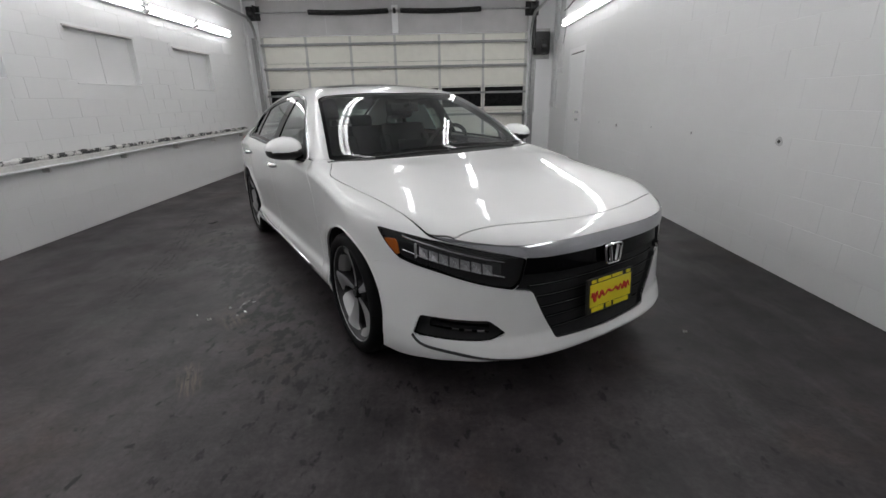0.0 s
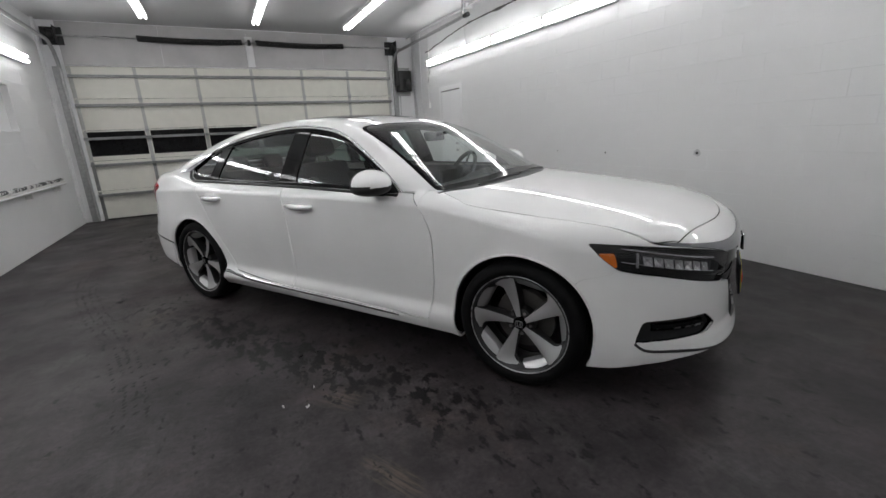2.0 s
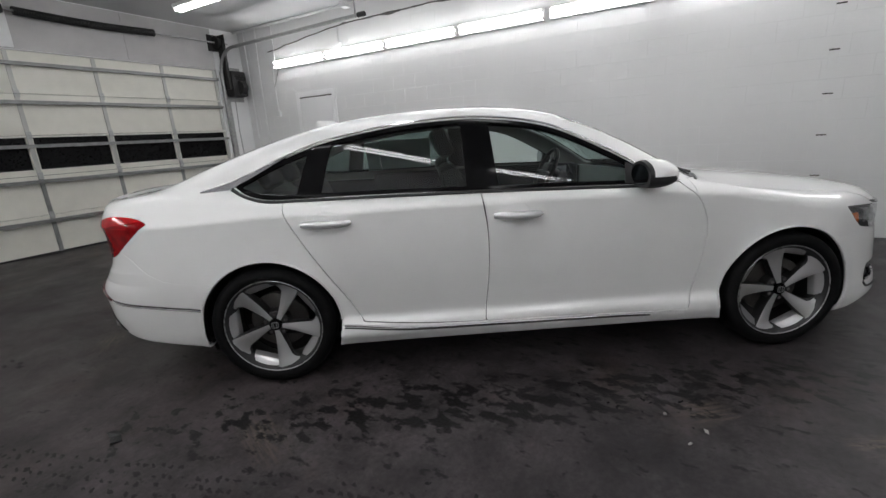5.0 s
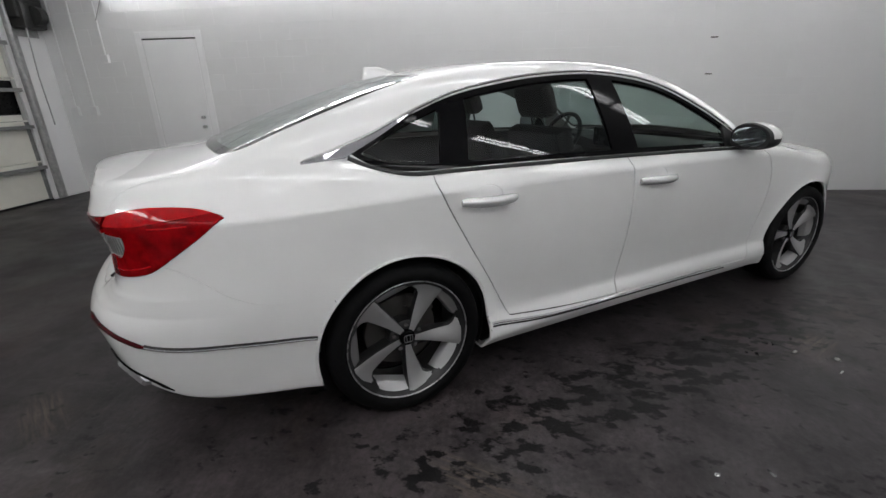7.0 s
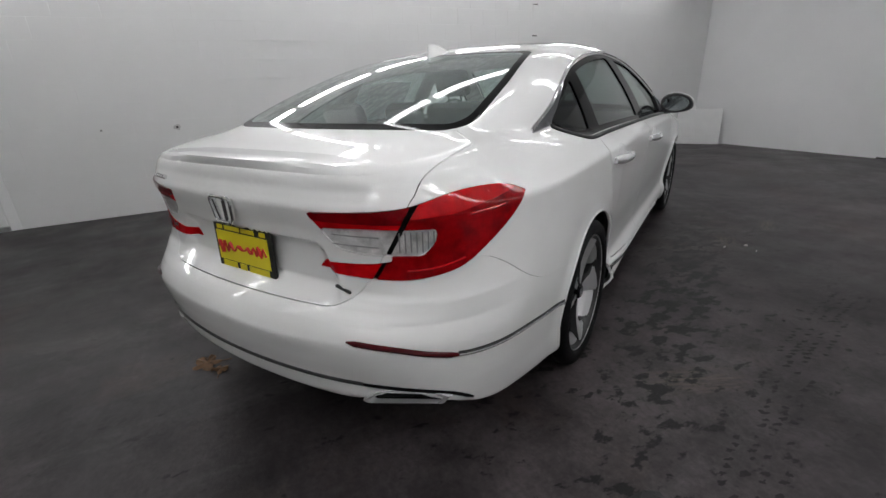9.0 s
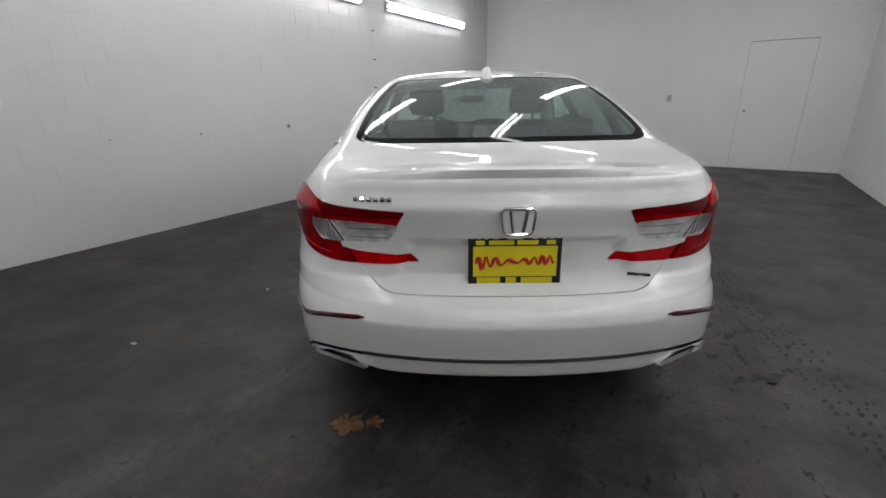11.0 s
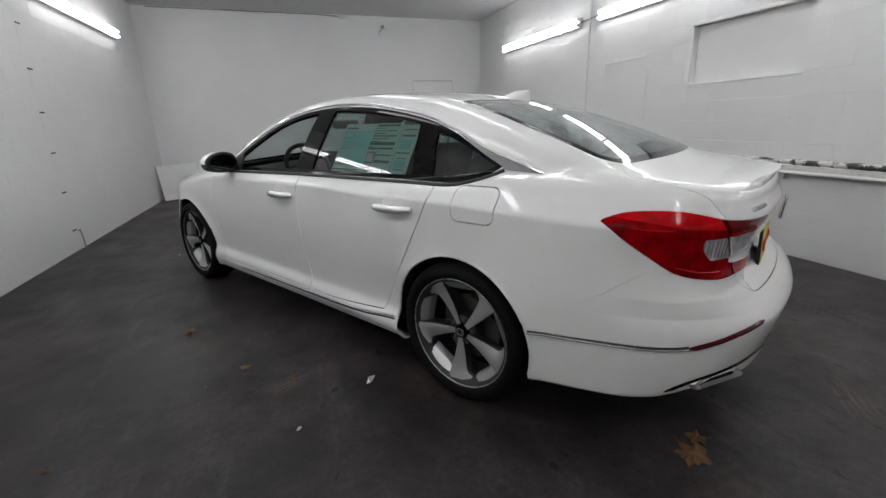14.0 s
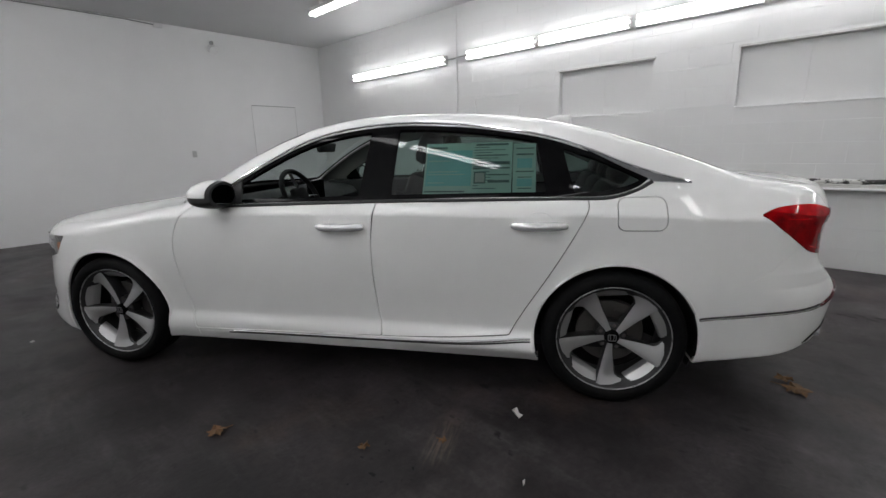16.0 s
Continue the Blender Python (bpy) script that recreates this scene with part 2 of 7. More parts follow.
SILVER = painted("lamp_silver", (0.42, 0.42, 0.43), 0.25, 0.4, vary=0.25, scale=40)
REFLECTOR = painted("ribbed_reflector", (0.86, 0.85, 0.84), 0.20, 0.15, vary=0.35, scale=26, relief=0.004, fine=40)
GLASS_SCREEN = glass("laminated_screen", (0.64, 0.72, 0.70))
LAMP_DARK = painted("dark_lamp_grey", (0.045, 0.045, 0.048), 0.3, 0.3, vary=0.2, scale=30)
BAR_CHROME = painted("dark_grille_chrome", (0.40, 0.40, 0.425), 0.10, 1.0, vary=0.04)
SATIN_GREY = painted("lamp_grey", (0.20, 0.20, 0.205), 0.35, 0.3, vary=0.1)
CLEAR = glass("clear_lens", (0.93, 0.93, 0.94))
RED_MID = painted("deep_red_lens", (0.24, 0.001, 0.003), 0.06, coat=0.05, spec=0.12, vary=0.4, scale=22)
RED = painted("red_lens", (0.47, 0.001, 0.004), 0.06, coat=0.25, spec=0.2, vary=0.3, scale=18)
RED_DARK = painted("dark_red_lens", (0.16, 0.0, 0.002), 0.08, coat=0.1, spec=0.22, vary=0.3, scale=22)
MAROON = painted("maroon_reflector", (0.05, 0.001, 0.003), 0.15, spec=0.3, vary=0.2, scale=30)
AMBER = painted("amber_lens", (0.75, 0.18, 0.02), 0.15, coat=1.0, vary=0.1)
YELLOW = painted("yellow_card", (0.78, 0.66, 0.02), 0.4, coat=0.3, vary=0.04)
RED_INK = painted("red_ink", (0.55, 0.02, 0.02), 0.45)
CABIN_DARK = painted("charcoal_trim", (0.013, 0.013, 0.014), 0.65, spec=0.3, vary=0.15, relief=0.0004, fine=300)
LEATHER = painted("black_leather", (0.010, 0.0098, 0.0098), 0.5, spec=0.2, vary=0.12, relief=0.0006, fine=180)
LINING = painted("pale_grey_headlining", (0.30, 0.295, 0.28), 0.85, relief=0.0004, fine=300)
PAPER = painted("pale_green_paper", (0.50, 0.68, 0.62), 0.6, vary=0.05)
PAPER_TEAL = painted("teal_paper", (0.26, 0.60, 0.62), 0.6, vary=0.08)
PAPER_INK = painted("grey_green_print", (0.10, 0.16, 0.16), 0.6)
WHITE_PAPER = painted("white_paper", (0.50, 0.49, 0.47), 0.7)
LEAF = painted("dry_brown_leaf", (0.125, 0.062, 0.022), 0.7, vary=0.35, scale=40)
WET = painted("damp_tyre_print", (0.0195, 0.0172, 0.0182), 0.5, spec=0.2, vary=0.25, scale=12, relief=0.001, fine=80)
WATER = painted("standing_water", (0.030, 0.029, 0.031), 0.04, spec=0.5, vary=0.1)
BRACKET = painted("flaking_white_paint", (0.62, 0.61, 0.59), 0.55, vary=0.1, scale=25, relief=0.002, fine=60)
PANE_BLACK = painted("blacked_pane", (0.003, 0.003, 0.0035), 0.3, vary=0.2, spec=0.15)
MIRROR = painted("dark_mirror_glass", (0.27, 0.30, 0.31), 0.03, 1.0, vary=0.02)
NIGHT = painted("night_outside", (0.004, 0.004, 0.005), 0.9)
GRIME = painted("grimy_plaster", (0.10, 0.095, 0.09), 0.8, vary=0.5, scale=25, relief=0.004, fine=50)
PIPE = painted("grey_conduit", (0.33, 0.33, 0.33), 0.45, 0.4, vary=0.15, scale=15)
BOARD = painted("white_board", (0.74, 0.74, 0.74), 0.4, vary=0.03)
WALL_GLOW = emitter("wall_fluorescent_tube", (0.985, 0.99, 1.0), TUBE_WALL)
CEILING_GLOW = emitter("ceiling_fluorescent_tube", (0.985, 0.99, 1.0), TUBE_CEILING)


def flaking_wrap():
    """A pipe wrap whose white paint has flaked off a black coat."""
    m, nt, b = nodes_of("flaking_pipe_wrap")
    v = coords(nt)
    f = noise_tex(nt, v, 9.0, 6, 0.7)
    nt.links.new(ramp(nt, f, [(0.46, (0.68, 0.67, 0.65)), (0.53, (0.03, 0.03, 0.03))]), b.inputs["Base Color"])
    b.inputs["Roughness"].default_value = 0.6
    bump(nt, b, noise_tex(nt, v, 30.0, 6, 0.7), 0.6, 0.01)
    return m


WRAP = flaking_wrap()


# ==== mesh helpers ====
def mesh_object(name, bm, material, smooth=False):
    me = bpy.data.meshes.new(name)
    bm.to_mesh(me)
    bm.free()
    me.materials.append(material)
    if smooth:
        me.polygons.foreach_set("use_smooth", [True] * len(me.polygons))
        me.set_sharp_from_angle(angle=radians(40))
    return new(name, me)


def part(name, bm, material, parent, label="", smooth=False):
    ob = mesh_object(name, bm, material, smooth)
    ob.parent = parent
    return tagged(ob, label)


def thing(name, label, category, group="", m=None, kind=""):
    ob = new(name)
    ob.empty_display_size = 0.1
    if m is not None:
        ob.matrix_basis = m
    return tagged(ob, label, category, group, kind)


def box(bm, x0, x1, y0, y1, z0, z1, bevel=0.0, m=None):
    made = bmesh.ops.create_cube(bm, size=1.0)["verts"]
    for v in made:
        v.co = Vector(((x0 + x1) / 2 + v.co.x * (x1 - x0), (y0 + y1) / 2 + v.co.y * (y1 - y0), (z0 + z1) / 2 + v.co.z * (z1 - z0)))
    if bevel:
        edges = list({e for v in made for e in v.link_edges})
        out = bmesh.ops.bevel(bm, geom=edges, offset=bevel, segments=2, affect="EDGES", profile=0.5)
        made = list({v for f in out["faces"] for v in f.verts} | {v for v in made if v.is_valid})
    if m is not None:
        for v in made:
            v.co = m @ v.co
    return bm


def tube(bm, pts, r, sides=8, closed=False, flat=1.0, up=None):
    """A round or flattened bar along points."""
    pts = [Vector(p) for p in pts]
    n = len(pts)
    rings = []
    for i, p in enumerate(pts):
        a = pts[(i - 1) % n] if closed or i else p
        b = pts[(i + 1) % n] if closed or i < n - 1 else p
        d = (b - a).normalized()
        u = Vector(up) if up is not None else (Vector((0, 0, 1)) if abs(d.z) < 0.9 else Vector((1, 0, 0)))
        s = d.cross(u).normalized()
        w = s.cross(d).normalized()
        rad = r[i] if isinstance(r, (list, tuple)) else r
        rings.append([bm.verts.new(p + s * (math.cos(k * math.tau / sides) * rad) + w * (math.sin(k * math.tau / sides) * rad * flat)) for k in range(sides)])
    for i in range(n if closed else n - 1):
        a, b = rings[i], rings[(i + 1) % n]
        for k in range(sides):
            bm.faces.new((a[k], a[(k + 1) % sides], b[(k + 1) % sides], b[k]))
    if not closed:
        bm.faces.new(rings[0][::-1])
        bm.faces.new(rings[-1])
    return bm


def lathe(bm, profile, sides=64, axis="x", closed=False):
    """Turns (along, radius) pairs about the axis."""
    rings = []
    for a, r in profile:
        ring = []
        for k in range(sides):
            c, s = math.cos(k * math.tau / sides) * r, math.sin(k * math.tau / sides) * r
            ring.append(bm.verts.new((a, c, s) if axis == "x" else (c, s, a)))
        rings.append(ring)
    pairs = list(zip(rings, rings[1:])) + ([(rings[-1], rings[0])] if closed else [])
    for a, b in pairs:
        for k in range(sides):
            bm.faces.new((a[k], a[(k + 1) % sides], b[(k + 1) % sides], b[k]))
    bmesh.ops.recalc_face_normals(bm, faces=bm.faces)
    return bm


def prism(bm, outline, z0, z1, plane="xy", inset=0.0):
    """Extrudes a 2D outline between two levels."""
    def place(a, b, c):
        return {"xy": (a, b, c), "xz": (a, c, b), "yz": (c, a, b)}[plane]

    lo = [bm.verts.new(place(a, b, z0)) for a, b in outline]
    hi = [bm.verts.new(place(a, b, z1)) for a, b in outline]
    n = len(outline)
    for i in range(n):
        bm.faces.new((lo[i], lo[(i + 1) % n], hi[(i + 1) % n], hi[i]))
    bm.faces.new(lo[::-1])
    bm.faces.new(hi)
    bmesh.ops.recalc_face_normals(bm, faces=bm.faces)
    return bm


def rounded(x0, x1, y0, y1, r, n=5):
    pts = []
    for cx, cy, a0 in ((x1 - r, y1 - r, 0), (x0 + r, y1 - r, 90), (x0 + r, y0 + r, 180), (x1 - r, y0 + r, 270)):
        for i in range(n + 1):
            a = radians(a0 + 90 * i / n)
            pts.append((cx + r * math.cos(a), cy + r * math.sin(a)))
    return pts


# ==== room ====
def slab(name, x0, x1, y0, y1, z0, z1, material, label, category):
    return tagged(mesh_object(name, box(bmesh.new(), x0, x1, y0, y1, z0, z1), material), label, category, kind="structure")


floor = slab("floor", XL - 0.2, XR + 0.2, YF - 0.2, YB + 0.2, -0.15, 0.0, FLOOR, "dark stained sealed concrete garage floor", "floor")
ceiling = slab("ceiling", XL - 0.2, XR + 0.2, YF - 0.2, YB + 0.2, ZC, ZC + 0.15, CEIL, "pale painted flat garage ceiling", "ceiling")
wall_south = slab("wall_south", XL, XR, YF - 0.2, YF, 0, ZC, PLASTER, "smooth white plastered end wall", "wall")
# The side walls' blocks stand proud of these cores; three blocked-up windows are recessed in the west wall
RECESS = [(3.13, 4.30, 1.58, 2.16), (5.13, 6.25, 1.57, 2.15), (7.17, 8.29, 1.55, 2.14)]
bm = bmesh.new()
cuts = [YF - 0.2] + [v for r in RECESS for v in r[:2]] + [YB + 0.2]
for k, (a, b) in enumerate(zip(cuts, cuts[1:])):
    if k % 2 == 0:
        box(bm, XL - 0.2, XL - 0.003, a, b, 0, ZC)
    else:
        _, _, z0, z1 = RECESS[k // 2]
        box(bm, XL - 0.2, XL - 0.003, a, b, 0, z0)
        box(bm, XL - 0.2, XL - 0.003, a, b, z1, ZC)
        box(bm, XL - 0.2, XL - 0.095, a, b, z0, z1)
wall_west = tagged(mesh_object("wall_west", bm, BLOCK), "white painted concrete block wall with blocked-up windows", "wall", kind="structure")
wall_east = slab("wall_east", XR + 0.003, XR + 0.2, YF - 0.2, YB + 0.2, 0, ZC, BLOCK, "white painted concrete block wall with old door", "wall")

DX0, DX1, DZ = -3.77, 1.97, 2.64
bm = box(bmesh.new(), XL, DX0, YB, YB + 0.2, 0, ZC)
box(bm, DX1, XR, YB, YB + 0.2, 0, ZC)
box(bm, DX0, DX1, YB, YB + 0.2, DZ, ZC)
wall_north = tagged(mesh_object("wall_north", bm, PLASTER), "white wall framing the wide sectional door", "wall", kind="structure")
backdrop = slab("backdrop", DX0 - 1, DX1 + 1, YB + 0.6, YB + 0.65, -0.15, DZ + 0.5, NIGHT, "dark night outside the door windows", "backdrop")


# ==== lamps ====
def fluorescent(name, label, group, length, wall):
    """A strip fitting, its long side along y, hung from the ceiling or mounted on a wall that faces +x."""
    ob = thing(name, label, "lamp", group)
    h = length / 2
    if wall:
        part("housing", box(bmesh.new(), 0.0, 0.05, -h, h, -0.07, 0.07, 0.006), WHITE_METAL, ob, "white enamel housing")
        spots = [(0.075, -0.035), (0.075, 0.035)]
    else:
        part("housing", box(bmesh.new(), -0.065, 0.065, -h, h, -0.05, 0.0, 0.006), WHITE_METAL, ob, "white enamel housing")
        spots = [(-0.035, -0.075), (0.035, -0.075)]
        for e in (-1, 1):
            part("stand_off", box(bmesh.new(), -0.03, 0.03, e * h * 0.6 - 0.03, e * h * 0.6 + 0.03, 0.0, ZC - LAMP_Z, 0.004), WHITE_METAL, ob)
    for a, b in spots:
        part("tube", tube(bmesh.new(), [(a, -h + 0.03, b), (a, h - 0.03, b)], 0.019, 10), WALL_GLOW if wall else CEILING_GLOW, ob, "lit fluorescent tube", True)
        for e in (-1, 1):
            bm = bmesh.new()
            if wall:
                box(bm, 0.045, a + 0.02, e * (h - 0.015) - 0.012, e * (h - 0.015) + 0.012, b - 0.018, b + 0.018, 0.003)
            else:
                box(bm, a - 0.018, a + 0.018, e * (h - 0.015) - 0.012, e * (h - 0.015) + 0.012, b - 0.02, -0.045, 0.003)
            part("lamp_holder", bm, WHITE_METAL, ob)
    return ob


wall_lamp = fluorescent("wall_strip_lamp", "lit white fluorescent strip lamp on the block wall", "strip lamps along the walls", 1.2, True)
ceiling_lamp = fluorescent("ceiling_strip_lamp", "lit white fluorescent strip lamp under the ceiling", "strip lamps on the ceiling", 1.2, False)
first = True
for y in (8.58, 7.34, 6.10, 4.86, 3.60, 2.27, 0.46, -0.76):
    m = pose(XR, y, 2.66, 0, 0, 180)
    if first:
        wall_lamp.matrix_basis, first = m, False
    else:
        copy_thing(wall_lamp, m)
for y in (-0.66, 0.56, 2.19, 3.43, 4.68, 5.92, 7.23, 8.52):
    copy_thing(wall_lamp, pose(XL, y, 2.58))
first = True
for x in (-2.42, -0.80, 0.77):
    for y in (8.45, 7.22, 4.9, 3.67, 1.75, 0.5):
        m = pose(x, y, LAMP_Z)
        if first:
            ceiling_lamp.matrix_basis, first = m, False
        else:
            copy_thing(ceiling_lamp, m)


# ==== car: the body as one smooth solid, cut into panels ====
# Car axes: x to its left, y to its tail, z up; the origin lies on the ground midway between the axles.
WB, HUB_Z, ARCH_R = 1.415, 0.333, 0.372


def curve(*pts, soft=0.0):
    """A smooth monotone-ish curve through (s, value) pairs, as a function; soft evens its bends over that length."""
    xs = np.array([p[0] for p in pts], float)
    ys = np.array([p[1] for p in pts], float)
    d = np.diff(ys) / np.diff(xs)
    m = np.r_[d[0], np.where(d[:-1] * d[1:] > 0, 2 * d[:-1] * d[1:] / np.where(d[:-1] + d[1:] == 0, 1, d[:-1] + d[1:]), 0), d[-1]]
    fine = np.linspace(xs[0], xs[-1], 400)
    i = np.clip(np.searchsorted(xs, fine) - 1, 0, len(xs) - 2)
    h = xs[i + 1] - xs[i]
    t = (fine - xs[i]) / h
    out = (1 + 2 * t) * (1 - t) ** 2 * ys[i] + t * (1 - t) ** 2 * h * m[i] + t * t * (3 - 2 * t) * ys[i + 1] + t * t * (t - 1) * h * m[i + 1]
    if soft:
        step = fine[1] - fine[0]
        n = int(3 * soft / step) + 1
        k = np.exp(-0.5 * (np.arange(-n, n + 1) * step / soft) ** 2)
        left = out[0] + (np.arange(-n, 0)) * (out[1] - out[0])
        right = out[-1] + np.arange(1, n + 1) * (out[-1] - out[-2])
        out = np.convolve(np.r_[left, out, right], k / k.sum(), "valid")
    return lambda s: np.interp(s, fine, out)


def smax(a, b, k):
    h = np.maximum(k - np.abs(a - b), 0) / k
    return np.maximum(a, b) + h * h * k / 4


def bell(s, centre, width):
    return np.exp(-(((s - centre) / width) ** 2))


plan_w = curve((-2.5, 0.66), (-2.2, 0.79), (-2.0, 0.86), (-1.8, 0.899), (-1.4, 0.918), (-0.8, 0.915), (0.2, 0.917), (0.9, 0.922), (1.4, 0.93), (1.75, 0.926), (2.0, 0.890), (2.2, 0.854), (2.4, 0.80), (2.6, 0.71), soft=0.1)
# share of the plan's half width by height, below the shoulder crease: doors, front wings, rear wings
side_v = curve((0.10, 0.94), (0.19, 0.957), (0.26, 0.984), (0.305, 0.982), (0.355, 0.956), (0.44, 0.962), (0.60, 0.984), (0.75, 0.996), (0.92, 1.0), (1.3, 1.0), soft=0.014)
side_v_front = curve((0.10, 0.955), (0.19, 0.968), (0.35, 0.985), (0.62, 1.0), (0.80, 1.0), (1.3, 1.0), soft=0.04)
side_v_rear = curve((0.10, 0.93), (0.25, 0.958), (0.45, 0.986), (0.55, 0.990), (0.66, 0.975), (0.78, 0.957), (0.92, 0.944), (1.3, 0.92), soft=0.04)
# the shoulder crease runs from the headlamp over the door handles to the tip of the tail lamp
CREASE_Z = curve((-2.6, 0.72), (-2.1, 0.765), (-1.8, 0.805), (-1.4, 0.870), (-1.0, 0.917), (-0.4, 0.940), (0.5, 0.944), (1.1, 0.938), (1.4, 0.930), (1.9, 0.917), (2.6, 0.908), soft=0.08)
CREASE_V = curve((-2.6, 0.985), (-1.8, 0.992), (-1.0, 0.992), (0.0, 0.994), (1.2, 0.990), (1.6, 0.972), (2.0, 0.946), (2.6, 0.930), soft=0.1)
CREASE_S = curve((-2.6, 0.42), (-1.6, 0.46), (-1.0, 0.68), (-0.4, 0.80), (0.9, 0.80), (1.5, 0.85), (2.0, 0.98), (2.6, 1.0), soft=0.1)
nose_y = curve((0.1, 2.27), (0.18, 2.325), (0.25, 2.362), (0.30, 2.35), (0.36, 2.334), (0.55, 2.337), (0.68, 2.334), (0.74, 2.325), (0.80, 2.28), (0.95, 2.05))
tail_y = curve((0.1, 2.42), (0.20, 2.455), (0.26, 2.487), (0.33, 2.515), (0.41, 2.531), (0.48, 2.548), (0.545, 2.559), (0.565, 2.553), (0.60, 2.532), (0.635, 2.484), (0.68, 2.436), (0.76, 2.428), (0.84, 2.438), (0.905, 2.458), (0.920, 2.460), (0.95, 2.450), (0.98, 2.440), (1.02, 2.438), (1.2, 2.42))
tail_soft = curve((0.1, 2.42), (0.20, 2.455), (0.26, 2.487), (0.33, 2.515), (0.41, 2.531), (0.48, 2.548), (0.545, 2.559), (0.565, 2.553), (0.60, 2.532), (0.635, 2.484), (0.68, 2.436), (0.76, 2.428), (0.84, 2.438), (0.905, 2.458), (0.920, 2.460), (0.95, 2.450), (0.98, 2.440), (1.02, 2.438), (1.2, 2.42), soft=0.045)
hood_z = curve((-2.5, 0.60), (-2.33, 0.755), (-2.25, 0.800), (-2.1, 0.851), (-1.9, 0.894), (-1.6, 0.936), (-1.2, 0.977), (-0.9, 1.001), (0.0, 1.005), (1.0, 1.015), (1.3, 1.035), (1.6, 1.065), (1.9, 1.083), (2.1, 1.068), (2.3, 1.042), (2.42, 1.03), (2.6, 1.025), soft=0.06)
hood_k = curve((-2.5, 0.13), (-2.1, 0.16), (-1.6, 0.17), (-1.1, 0.10), (-0.6, 0.03), (1.2, 0.03), (2.0, 0.05), (2.6, 0.055), soft=0.1)
belly_z = curve((-2.5, 0.195), (-2.2, 0.185), (-1.8, 0.175), (-1.0, 0.185), (1.0, 0.19), (1.8, 0.235), (2.1, 0.262), (2.4, 0.318), (2.6, 0.335))
CHIN_Z = curve((0.0, 0.240), (0.42, 0.246), (0.55, 0.250), (0.70, 0.234), (0.80, 0.200), (1.0, 0.185), soft=0.02)
cabin_w = curve((-1.3, 0.79), (-0.9, 0.825), (-0.5, 0.852), (0.0, 0.860), (0.6, 0.855), (1.0, 0.838), (1.27, 0.818), (1.5, 0.79), (1.73, 0.765), (2.0, 0.715), (2.3, 0.66), soft=0.08)
roof_z = curve((-1.5, 0.72), (-1.2, 0.92), (-1.05, 1.005), (-0.8, 1.138), (-0.5, 1.280), (-0.28, 1.369), (-0.05, 1.422), (0.3, 1.452), (0.6, 1.446), (0.9, 1.424), (1.2, 1.373), (1.5, 1.290), (1.8, 1.184), (2.0, 1.104), (2.2, 1.02), (2.5, 0.9), soft=0.07)
roof_k = curve((-1.4, 0.19), (-0.9, 0.17), (-0.4, 0.10), (0.0, 0.095), (0.3, 0.11), (1.0, 0.10), (1.5, 0.085), (2.0, 0.07), (2.4, 0.07), soft=0.1)


